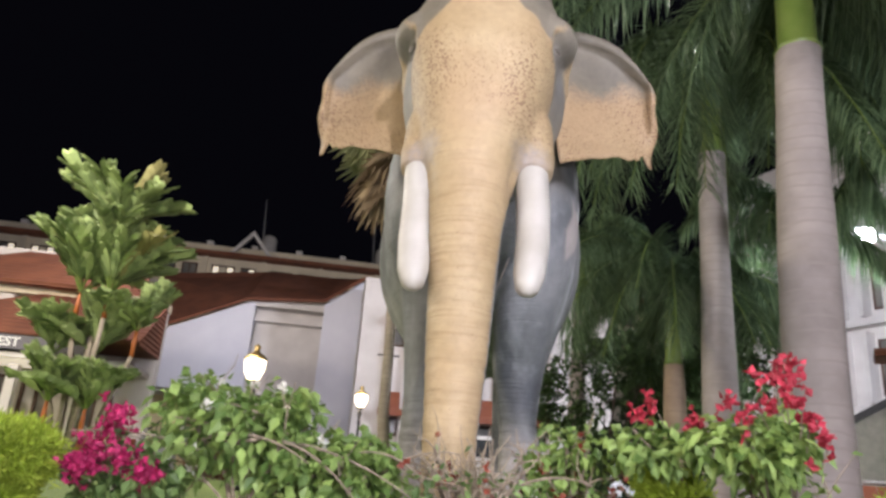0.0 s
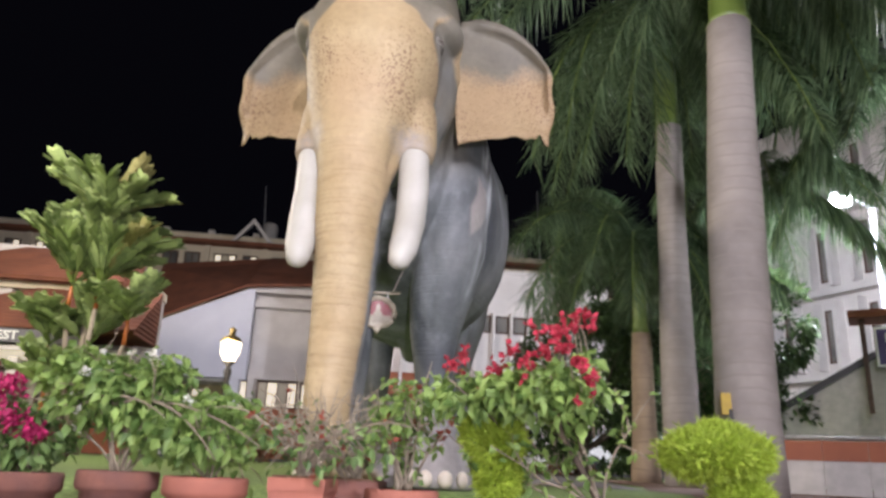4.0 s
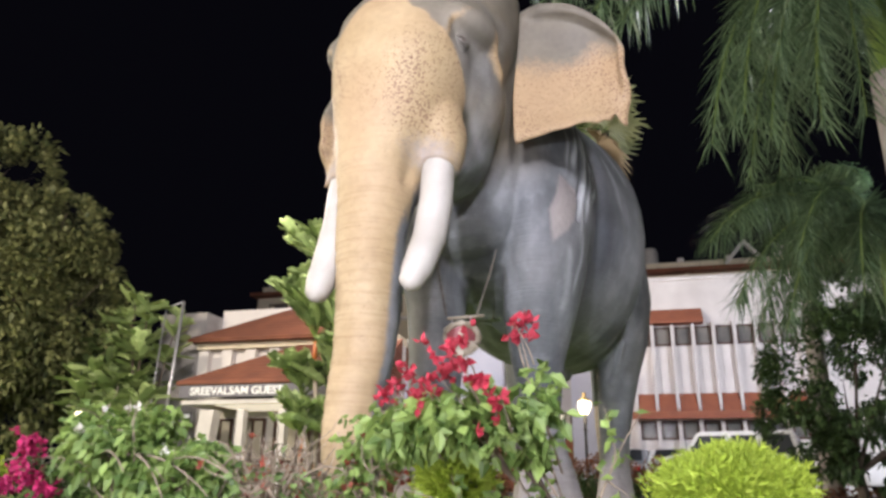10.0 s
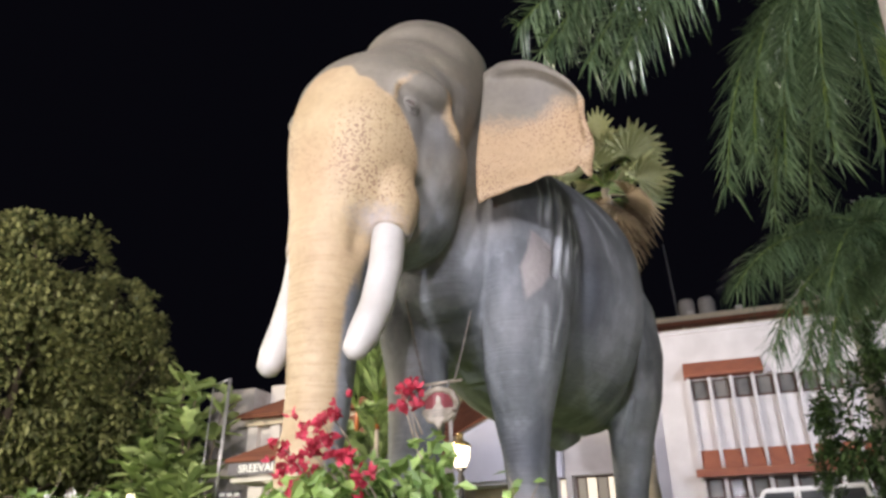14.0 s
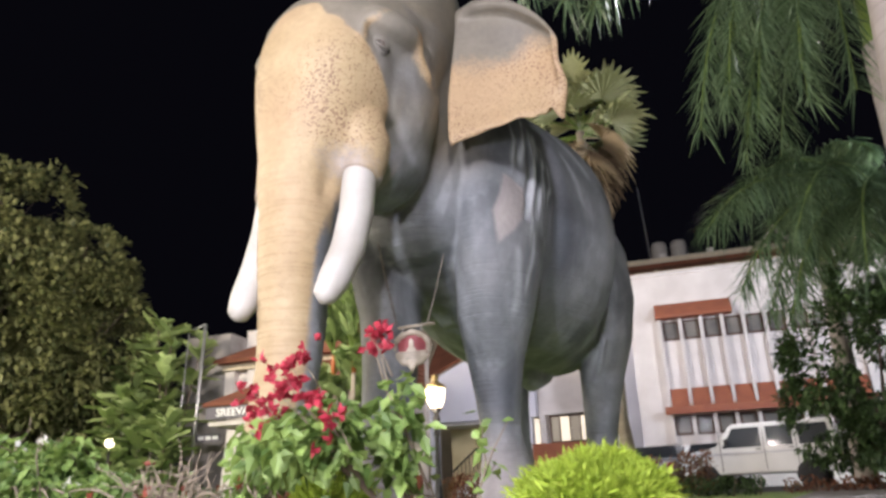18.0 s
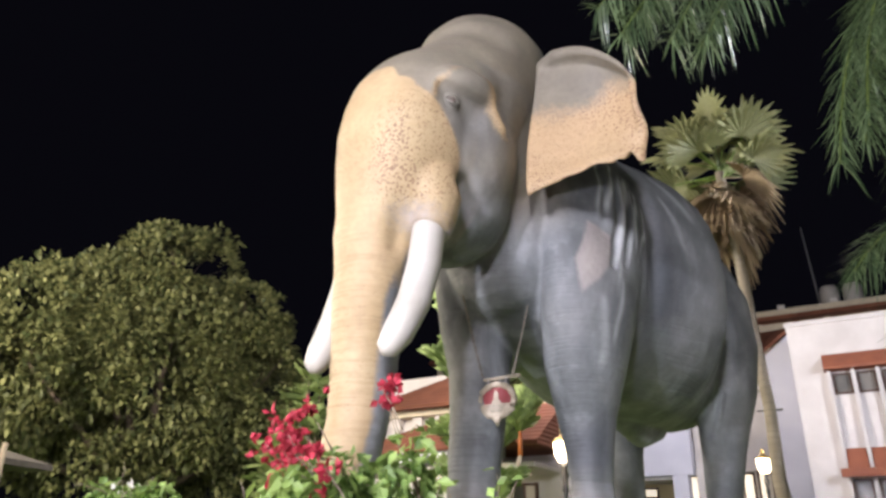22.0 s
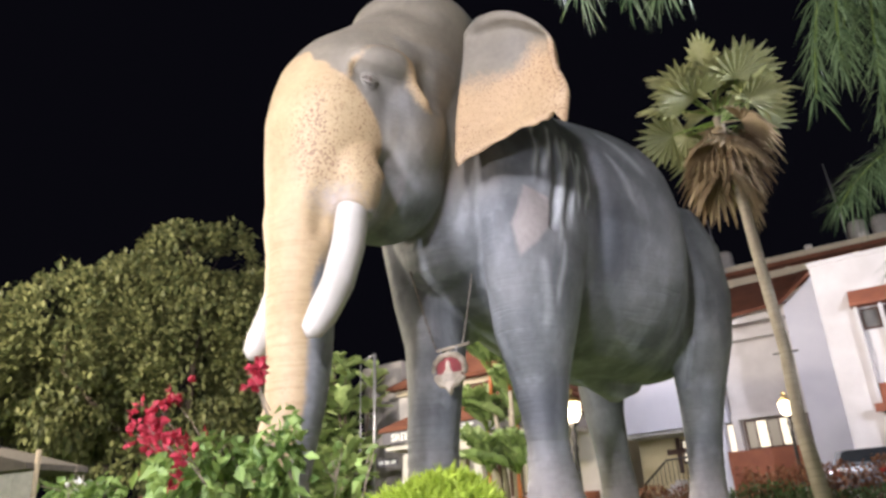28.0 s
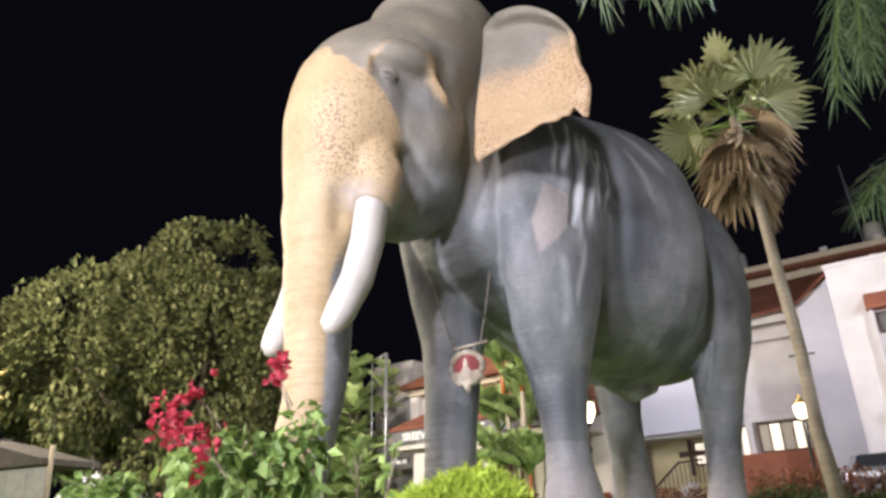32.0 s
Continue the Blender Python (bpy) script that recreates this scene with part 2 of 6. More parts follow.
CLAY = mat("terracotta", (0.36, 0.13, 0.085), 0.85, (0.27, 0.1, 0.07), 7, 0.35)
CLAYDARK = mat("weathered_terracotta", (0.2, 0.085, 0.06), 0.9, (0.13, 0.06, 0.05), 9, 0.5)
CLAYTAN = mat("tan_clay", (0.36, 0.23, 0.14), 0.85, (0.27, 0.17, 0.11), 8, 0.4)
TWIG = mat("dry_twig", (0.3, 0.25, 0.18), 0.9, (0.18, 0.15, 0.11), 30, 0.4)
STEMDARK = mat("dark_stem", (0.07, 0.055, 0.04), 0.9, (0.11, 0.08, 0.06), 30, 0.4)
HUTWALL = mat("ribbed_sheet", (0.52, 0.49, 0.46), 0.6, (0.42, 0.4, 0.37), 6, 0.3)
THATCH = mat("dark_thatch", (0.05, 0.042, 0.035), 0.95, (0.03, 0.026, 0.022), 10, 0.8)
GOLD = mat("gold_paint", (0.55, 0.42, 0.16), 0.35, (0.46, 0.35, 0.14), 12, 0.2, metal=0.4)
DULLSTEEL = mat("dull_chain_steel", (0.22, 0.2, 0.17), 0.6, (0.13, 0.12, 0.1), 40, 0.2, metal=0.3)
TAGYELLOW = mat("yellow_tag", (0.5, 0.35, 0.03), 0.6, (0.42, 0.28, 0.03), 20, 0.1)
MARK = mat("black_mark", (0.03, 0.025, 0.02), 0.6)


def leaf_mat(name, dark, light, rough=0.45, through_light=0.25):
    """Leaves that differ one from another, with some light coming through."""
    m = bpy.data.materials.new(name)
    m.use_nodes = True
    nt = m.node_tree
    b = nt.nodes["Principled BSDF"]
    g = nt.nodes.new("ShaderNodeNewGeometry")
    tc = nt.nodes.new("ShaderNodeTexCoord")
    n = node(nt, "ShaderNodeTexNoise", Scale=18.0, Detail=4.0)
    nt.links.new(tc.outputs["Object"], n.inputs["Vector"])
    a = ramp(nt, g.outputs["Random Per Island"], [(0.0, dark), (0.75, light), (1.0, tuple(min(1, c * 1.35) for c in light))])
    c = mix(nt, 0.4, a, ramp(nt, n.outputs["Fac"], [(0.3, (0.45, 0.45, 0.45)), (0.7, (1, 1, 1))]), "MULTIPLY")
    nt.links.new(c, b.inputs["Base Color"])
    b.inputs["Roughness"].default_value = rough
    t = nt.nodes.new("ShaderNodeBsdfTranslucent")
    nt.links.new(c, t.inputs["Color"])
    x = nt.nodes.new("ShaderNodeMixShader")
    x.inputs[0].default_value = through_light
    nt.links.new(b.outputs[0], x.inputs[1])
    nt.links.new(t.outputs[0], x.inputs[2])
    nt.links.new(x.outputs[0], nt.nodes["Material Output"].inputs["Surface"])
    return m


LEAF = leaf_mat("green_leaf", (0.07, 0.135, 0.035), (0.2, 0.31, 0.1), 0.5, 0.35)
LEAFLIGHT = leaf_mat("fresh_leaf", (0.1, 0.185, 0.04), (0.26, 0.38, 0.1), 0.55, 0.35)
LIME = leaf_mat("lime_leaf", (0.27, 0.38, 0.025), (0.46, 0.59, 0.07), 0.6, 0.4)
BRACT = leaf_mat("red_bract", (0.28, 0.018, 0.03), (0.52, 0.045, 0.08), 0.7, 0.4)
MAGENTA = leaf_mat("magenta_bract", (0.3, 0.012, 0.08), (0.55, 0.035, 0.16), 0.6, 0.35)
PETAL = leaf_mat("white_bract", (0.6, 0.6, 0.5), (0.8, 0.8, 0.72), 0.6, 0.3)
RUSTLEAF = leaf_mat("rust_leaf", (0.16, 0.035, 0.02), (0.28, 0.07, 0.04))
PALMLEAF = leaf_mat("palm_leaf", (0.06, 0.105, 0.055), (0.2, 0.285, 0.15), 0.2, 0.3)
ARECALEAF = leaf_mat("broad_palm_leaf", (0.17, 0.24, 0.085), (0.4, 0.5, 0.2), 0.5)
YELLOWLEAF = leaf_mat("yellowed_leaf", (0.24, 0.22, 0.07), (0.36, 0.34, 0.13), 0.5)
FANLEAF = leaf_mat("fan_palm_leaf", (0.17, 0.185, 0.075), (0.4, 0.41, 0.2), 0.55)
FANDRY = leaf_mat("dry_fan_leaf", (0.18, 0.125, 0.07), (0.36, 0.275, 0.165), 0.75, 0.2)
TREELEAF = leaf_mat("tree_leaf", (0.06, 0.08, 0.03), (0.23, 0.24, 0.1), 0.55, 0.35)
SHRUBLEAF = leaf_mat("shrub_leaf", (0.03, 0.06, 0.02), (0.1, 0.16, 0.055), 0.4, 0.3)
HEDGELEAF = leaf_mat("rusty_hedge_leaf", (0.12, 0.045, 0.025), (0.28, 0.13, 0.065), 0.7)


def trunk_mat(name, a, b, ring, rings_per_m):
    """Palm bark with level leaf scars and long stains."""
    m = mat(name, a, 0.9, b, 2.5, 0.3)
    nt = m.node_tree
    bs = nt.nodes["Principled BSDF"]
    old = bs.inputs["Base Color"].links[0].from_socket
    tc = nt.nodes.new("ShaderNodeTexCoord")
    w = node(nt, "ShaderNodeTexWave", Scale=rings_per_m, Distortion=4.0, Detail=4.0)
    w.bands_direction = "Z"
    w.inputs["Detail Scale"].default_value = 0.6
    nt.links.new(tc.outputs["Object"], w.inputs["Vector"])
    c = mix(nt, ramp(nt, w.outputs["Fac"], [(0.0, (1, 1, 1)), (0.16, (0, 0, 0))]), old, ring)
    nt.links.new(c, bs.inputs["Base Color"])
    bp = node(nt, "ShaderNodeBump", Strength=0.06, Distance=0.02)
    nt.links.new(w.outputs["Fac"], bp.inputs["Height"])
    nt.links.new(bp.outputs["Normal"], bs.inputs["Normal"])
    return m


BARK = trunk_mat("ringed_palm_bark", (0.35, 0.31, 0.28), (0.25, 0.22, 0.2), (0.285, 0.25, 0.225), 2.3)
BARKTAN = trunk_mat("tan_palm_bark", (0.36, 0.27, 0.18), (0.25, 0.18, 0.125), (0.27, 0.2, 0.135), 1.5)
THINBARK = trunk_mat("pale_palm_bark", (0.34, 0.29, 0.22), (0.25, 0.21, 0.16), (0.26, 0.22, 0.165), 2.2)
SHAFT = mat("green_crownshaft", (0.11, 0.17, 0.03), 0.35, (0.16, 0.22, 0.05), 4, 0.05)
ORANGESHAFT = mat("orange_crownshaft", (0.45, 0.13, 0.03), 0.4, (0.35, 0.11, 0.03), 5, 0.05)


def roof_mat():
    """Clay tiles in courses; each course a low wave."""
    m = mat("clay_roof_tiles", (0.235, 0.085, 0.045), 0.85, (0.165, 0.06, 0.035), 1.3, 0.2)
    nt = m.node_tree
    bs = nt.nodes["Principled BSDF"]
    tc = nt.nodes.new("ShaderNodeTexCoord")
    w = node(nt, "ShaderNodeTexWave", Scale=2.4, Distortion=0.6, Detail=2.0)
    w.bands_direction = "Z"
    nt.links.new(tc.outputs["Object"], w.inputs["Vector"])
    bp = node(nt, "ShaderNodeBump", Strength=0.6, Distance=0.04)
    nt.links.new(w.outputs["Fac"], bp.inputs["Height"])
    nt.links.new(bp.outputs["Normal"], bs.inputs["Normal"])
    return m


ROOF = roof_mat()



# ---- mesh helpers ----
def mesh_ob(name, bm, material, parent=None, label="", smooth=False):
    me = bpy.data.meshes.new(name)
    bm.to_mesh(me)
    bm.free()
    for m in material if isinstance(material, (list, tuple)) else [material]:
        me.materials.append(m)
    if smooth:
        for p in me.polygons:
            p.use_smooth = True
    ob = new(name, me)
    ob.parent = parent
    if label:
        ob["label"] = label
    return ob


def box(bm, lo, hi, m=None):
    x0, y0, z0 = lo
    x1, y1, z1 = hi
    v = [bm.verts.new(p) for p in ((x0, y0, z0), (x1, y0, z0), (x1, y1, z0), (x0, y1, z0), (x0, y0, z1), (x1, y0, z1), (x1, y1, z1), (x0, y1, z1))]
    if m:
        for q in v:
            q.co = m @ q.co
    for f in ((3, 2, 1, 0), (4, 5, 6, 7), (0, 1, 5, 4), (1, 2, 6, 5), (2, 3, 7, 6), (3, 0, 4, 7)):
        bm.faces.new([v[i] for i in f])


def loft(bm, rings, n=24, axis="z", power=2.0):
    """Closed skin over rings (centre, half width, half depth); the rings stand across the axis."""
    loops = []
    for (cx, cy, cz), a, b, *own in rings:
        loop = []
        pw_ = own[0] if own else power
        for i in range(n):
            t = 2 * math.pi * i / n
            c, s = math.cos(t), math.sin(t)
            c, s = math.copysign(abs(c) ** (2 / pw_), c), math.copysign(abs(s) ** (2 / pw_), s)
            loop.append(bm.verts.new((cx + a * c, cy + b * s, cz) if axis == "z" else (cx + a * c, cy, cz + b * s)))
        loops.append(loop)
    for p, q in zip(loops, loops[1:]):
        for i in range(n):
            bm.faces.new((p[i], p[(i + 1) % n], q[(i + 1) % n], q[i]))
    bm.faces.new(list(reversed(loops[0])))
    bm.faces.new(loops[-1])
    return loops


def tube(bm, pts, radii, n=10):
    """A round rod along the points."""
    loops = []
    up = Vector((0.13, 0.21, 0.97))
    for i, p in enumerate(pts):
        p = Vector(p)
        d = (Vector(pts[min(i + 1, len(pts) - 1)]) - Vector(pts[max(i - 1, 0)])).normalized()
        u = d.cross(up if abs(d.dot(up)) < 0.9 else Vector((1, 0, 0))).normalized()
        w = d.cross(u)
        r = radii[i] if isinstance(radii, (list, tuple)) else radii
        loops.append([bm.verts.new(p + r * (math.cos(2 * math.pi * k / n) * u + math.sin(2 * math.pi * k / n) * w)) for k in range(n)])
    for a, b in zip(loops, loops[1:]):
        for k in range(n):
            bm.faces.new((a[k], a[(k + 1) % n], b[(k + 1) % n], b[k]))
    bm.faces.new(list(reversed(loops[0])))
    bm.faces.new(loops[-1])


# ---- ground ----
PROFILE = [(-400, -1.3), (-2.38, -1.3), (-2.36, -0.34), (-1.45, -0.34), (-0.9, -0.2), (-0.35, -0.07), (3.0, -0.07), (12.6, 0.06), (13.2, 0.07), (30, 0.25), (600, 0.3)]


def ground_z(y):
    return float(np.interp(y, [p[0] for p in PROFILE], [p[1] for p in PROFILE]))


def strip(name, x0, x1, y0, y1, lift, material, label, category, steps=2, wobble=0.0):
    """A sheet laid over the ground's profile."""
    ys = sorted({y0, y1, *[p[0] for p in PROFILE if y0 < p[0] < y1], *np.linspace(y0, y1, steps).tolist()})
    bm = bmesh.new()
    rows = []
    for k, y in enumerate(ys):
        w = wobble * math.sin(k * 1.7)
        rows.append((bm.verts.new((x0 + w, y, ground_z(y) + lift)), bm.verts.new((x1 + w, y, ground_z(y) + lift))))
    for a, b in zip(rows, rows[1:]):
        bm.faces.new((a[0], a[1], b[1], b[0]))
    return tagged(mesh_ob(name, bm, material), label, category, kind="structure")


strip("ground", -400, 400, -400, 600, 0.0, GRASS, "mown green lawn on rising ground", "ground")
strip("pavement", -60, 60, -30, -2.40, 0.006, PAVING, "grey paved footpath below the flower bed", "pavement")
strip("flower_bed", -8, 3.2, -2.3, -0.95, 0.006, SOIL, "bare brown soil under the row of pots", "soil", 12)
strip("soil_patch", 2.35, 7.5, -1.8, 9.5, 0.008, SOIL, "bare reddish earth under the royal palms", "soil", 14, 0.12)
strip("driveway", -45, 30, 13.6, 24.5, 0.01, ASPHALT, "dark asphalt drive before the guest house", "road")
strip("garden_path", 1.0, 2.2, 3.5, 13.6, 0.012, PAVING, "grey paved garden path across the lawn", "path", 10)
bm = bmesh.new()
for i in range(60):
    x = -18 + 0.6 * i
    box(bm, (x + 0.004, -2.47, -1.29), (x + 0.596, -2.36, -0.4))
    box(bm, (x + 0.004, -2.5, -0.395), (x + 0.596, -2.32, -0.325))
tagged(mesh_ob("retaining_wall", bm, STUCCO), "low grey rendered retaining wall with coping", "wall", kind="structure")

# ---- elephant statue ----
XC = -0.135


ARCH = [(0.36, -0.93, 2.6), (0.375, -0.92, 2.69), (0.405, -0.85, 2.79), (0.435, -0.73, 2.83), (0.475, -0.63, 2.81), (0.495, -0.59, 2.73), (0.5, -0.53, 2.64), (0.5, -0.45, 2.55)]


def elephant_mesh():
    """The statue's body as overlapping closed skins, melted into one."""
    bm = bmesh.new()
    face = [(3.83, 0.04, 0.05, 0.06), (3.8, 0.04, 0.2, 0.22), (3.7, 0.04, 0.33, 0.41), (3.53, 0.0, 0.43, 0.52), (3.27, -0.1, 0.475, 0.57), (3.1, -0.22, 0.49, 0.64), (3.0, -0.32, 0.49, 0.655),
            (2.85, -0.43, 0.49, 0.64), (2.7, -0.5, 0.475, 0.61), (2.5, -0.58, 0.445, 0.575), (2.3, -0.64, 0.405, 0.52), (2.1, -0.72, 0.355, 0.45), (1.95, -0.79, 0.315, 0.38), (1.8, -0.9, 0.255, 0.29),
            (1.6, -0.96, 0.208, 0.205), (1.4, -0.985, 0.188, 0.183), (1.2, -0.975, 0.176, 0.185), (1.0, -0.98, 0.166, 0.173), (0.8, -1.0, 0.154, 0.16), (0.6, -1.05, 0.138, 0.163), (0.4, -1.09, 0.127, 0.155),
            (0.2, -1.07, 0.122, 0.145), (0.06, -1.03, 0.118, 0.13), (0.0, -1.02, 0.09, 0.1)]
    loft(bm, [((XC - 0.03 * min(1, max(0, 2.4 - z)), y, z), a, b, float(np.interp(z, [1.9, 2.3, 2.8, 3.2], [2.0, 2.45, 2.45, 2.0]))) for z, y, a, b in face], 40)
    tube(bm, [(-0.15, -1.02, 0.09), (-0.04, -1.03, 0.03), (0.08, -1.0, 0.0), (0.17, -0.97, 0.05), (0.2, -0.97, 0.12)], [0.11, 0.1, 0.085, 0.08, 0.075], 16)
    # cheek pads above the tusks
    for s in (-1, 1):
        c = Matrix.Translation((XC + s * 0.275, -0.75, 2.06)) @ Matrix.Diagonal((0.15, 0.2, 0.23, 1))
        bmesh.ops.create_icosphere(bm, subdivisions=3, radius=1, matrix=c)
        tube(bm, [(XC + s * 0.28, -0.76, 2.06), (XC + s * 0.3, -0.82, 1.9), (XC + s * 0.305, -0.86, 1.79)], [0.14, 0.13, 0.112], 16)
        # brow ridge
        for p, q in zip(ARCH, ARCH[1:]):
            tube(bm, [(XC + s * (p[0] - 0.022), p[1], p[2]), (XC + s * (q[0] - 0.022), q[1], q[2])], 0.022, 8)
        bmesh.ops.create_icosphere(bm, subdivisions=3, radius=1, matrix=Matrix.Translation((XC + s * 0.37, -0.67, 2.74)) @ Matrix.Diagonal((0.185, 0.27, 0.125, 1)))
        bmesh.ops.create_icosphere(bm, subdivisions=3, radius=1, matrix=Matrix.Translation((XC + s * 0.22, -0.68, 2.58)) @ Matrix.Diagonal((0.235, 0.36, 0.32, 1)))
        bmesh.ops.create_icosphere(bm, subdivisions=3, radius=1, matrix=Matrix.Translation((XC + s * 0.2, -0.46, 2.5)) @ Matrix.Diagonal((0.31, 0.38, 0.5, 1)))
    # jaw and neck
    bmesh.ops.create_icosphere(bm, subdivisions=3, radius=1, matrix=Matrix.Translation((XC, -0.4, 2.25)) @ Matrix.Diagonal((0.42, 0.4, 0.43, 1)))
    loft(bm, [((XC, y, z), a, b) for y, z, a, b in ((-0.55, 2.75, 0.36, 0.5), (-0.2, 2.72, 0.41, 0.62), (0.1, 2.65, 0.5, 0.62), (0.4, 2.55, 0.6, 0.72), (0.8, 2.45, 0.66, 0.8))], 24, "y")
    body = [(-0.12, 2.3, 0.3, 0.45), (0.0, 2.3, 0.42, 0.62), (0.25, 2.28, 0.53, 0.74), (0.6, 2.24, 0.63, 0.84), (1.0, 2.22, 0.74, 0.97), (1.35, 2.2, 0.83, 1.03), (1.65, 2.2, 0.89, 1.06), (1.85, 2.2, 0.895, 1.06), (2.0, 2.2, 0.84, 1.05), (2.15, 2.2, 0.76, 1.05), (2.35, 2.21, 0.66, 1.04), (2.6, 2.2, 0.56, 1.0), (2.85, 2.17, 0.48, 0.92), (3.1, 2.14, 0.4, 0.78), (3.3, 2.1, 0.28, 0.56), (3.4, 2.08, 0.12, 0.28)]
    loft(bm, [((XC - 0.02 * y, y, z), a, b) for y, z, a, b in body], 32, "y", 2.15)
    # each leg by rings: height, x, y, half width, half depth
    left_fore = [(2.55, 0.27, 0.45, 0.17, 0.38), (2.0, 0.33, 0.5, 0.24, 0.46), (1.6, 0.29, 0.53, 0.26, 0.4), (1.3, 0.225, 0.56, 0.24, 0.31), (1.0, 0.185, 0.6, 0.18, 0.2), (0.8, 0.19, 0.6, 0.148, 0.16), (0.6, 0.195, 0.59, 0.128, 0.14), (0.4, 0.225, 0.57, 0.15, 0.165), (0.2, 0.26, 0.53, 0.185, 0.21), (0.05, 0.28, 0.5, 0.215, 0.25), (-0.07, 0.285, 0.49, 0.23, 0.265)]
    right_fore = [(2.55, -0.47, 0.3, 0.17, 0.38), (2.0, -0.48, 0.3, 0.2, 0.38), (1.6, -0.46, 0.3, 0.21, 0.3), (1.3, -0.42, 0.28, 0.2, 0.22), (1.0, -0.39, 0.22, 0.185, 0.18), (0.7, -0.38, 0.17, 0.165, 0.17), (0.4, -0.4, 0.17, 0.16, 0.17), (0.2, -0.42, 0.15, 0.175, 0.19), (0.05, -0.42, 0.12, 0.2, 0.23), (-0.07, -0.42, 0.11, 0.215, 0.24)]
    left_hind = [(2.7, 0.2, 2.8, 0.18, 0.36), (2.35, 0.26, 2.82, 0.25, 0.4), (1.9, 0.27, 2.8, 0.275, 0.4), (1.5, 0.25, 2.78, 0.235, 0.36), (1.2, 0.2, 2.77, 0.19, 0.29), (1.0, 0.18, 2.75, 0.165, 0.24), (0.7, 0.16, 2.7, 0.135, 0.19), (0.4, 0.15, 2.66, 0.13, 0.18), (0.2, 0.155, 2.61, 0.15, 0.2), (0.05, 0.165, 2.57, 0.18, 0.23), (-0.07, 0.17, 2.56, 0.195, 0.245)]
    right_hind = [(2.2, -0.6, 2.6, 0.2, 0.42), (1.7, -0.62, 2.55, 0.22, 0.36), (1.3, -0.6, 2.48, 0.19, 0.25), (1.0, -0.59, 2.45, 0.165, 0.18), (0.7, -0.585, 2.48, 0.14, 0.165), (0.4, -0.57, 2.5, 0.145, 0.17), (0.2, -0.56, 2.48, 0.165, 0.19), (0.05, -0.555, 2.45, 0.18, 0.225), (-0.07, -0.555, 2.44, 0.19, 0.24)]
    for rings in (left_fore, right_fore, left_hind, right_hind):
        loft(bm, [((x, y, z), a, b) for z, x, y, a, b in rings], 24)
    for x, y in ((0.2, 0.62), (XC * 2 - 0.2, 0.55)):
        bmesh.ops.create_icosphere(bm, subdivisions=3, radius=1, matrix=Matrix.Translation((x, y, 2.2)) @ Matrix.Diagonal((0.39, 0.54, 0.85, 1)))
    # skin folds: elbow, groin, belly tuft, tail
    tube(bm, [(0.45, 1.15, 1.8), (0.42, 1.4, 1.6), (0.34, 1.62, 1.42)], [0.05, 0.06, 0.03], 10)
    tube(bm, [(XC - 0.03, 1.6, 1.22), (XC - 0.03, 2.0, 1.1), (XC - 0.03, 2.3, 1.18)], [0.1, 0.1, 0.08], 12)
    tube(bm, [(XC - 0.06, 3.25, 2.6), (XC - 0.06, 3.4, 2.2), (XC - 0.06, 3.42, 1.5), (XC - 0.06, 3.4, 1.0)], [0.09, 0.06, 0.045, 0.035], 10)
    # drapes of skin over the shoulder
    for k in range(6):
        y = 0.2 + 0.11 * k
        x = 0.325 + 0.04 * k
        tube(bm, [(x - 0.15, y - 0.02, 2.95), (x - 0.02, y + 0.02, 2.62), (x + 0.02, y + 0.06 + 0.02 * k, 2.2), (x - 0.05, y + 0.1 + 0.02 * k, 1.8)], [0.03, 0.045, 0.04, 0.015], 6)
    # chest with hanging folds
    bmesh.ops.create_icosphere(bm, subdivisions=3, radius=1, matrix=Matrix.Translation((XC, 0.16, 2.0)) @ Matrix.Diagonal((0.4, 0.3, 0.4, 1)))
    for k in range(6):
        z = 1.72 + 0.075 * k
        line = []
        for j in range(7):
            x = -0.3 + 0.1 * j
            zz = z + 0.9 * x * x
            r2 = max(0.05, 1 - (x / 0.4) ** 2 - ((zz - 2.0) / 0.4) ** 2)
            line.append((XC + x, 0.16 - 0.3 * math.sqrt(r2) + 0.012, zz))
        tube(bm, line, [0.008, 0.014, 0.018, 0.02, 0.018, 0.014, 0.008], 8)
    return bm


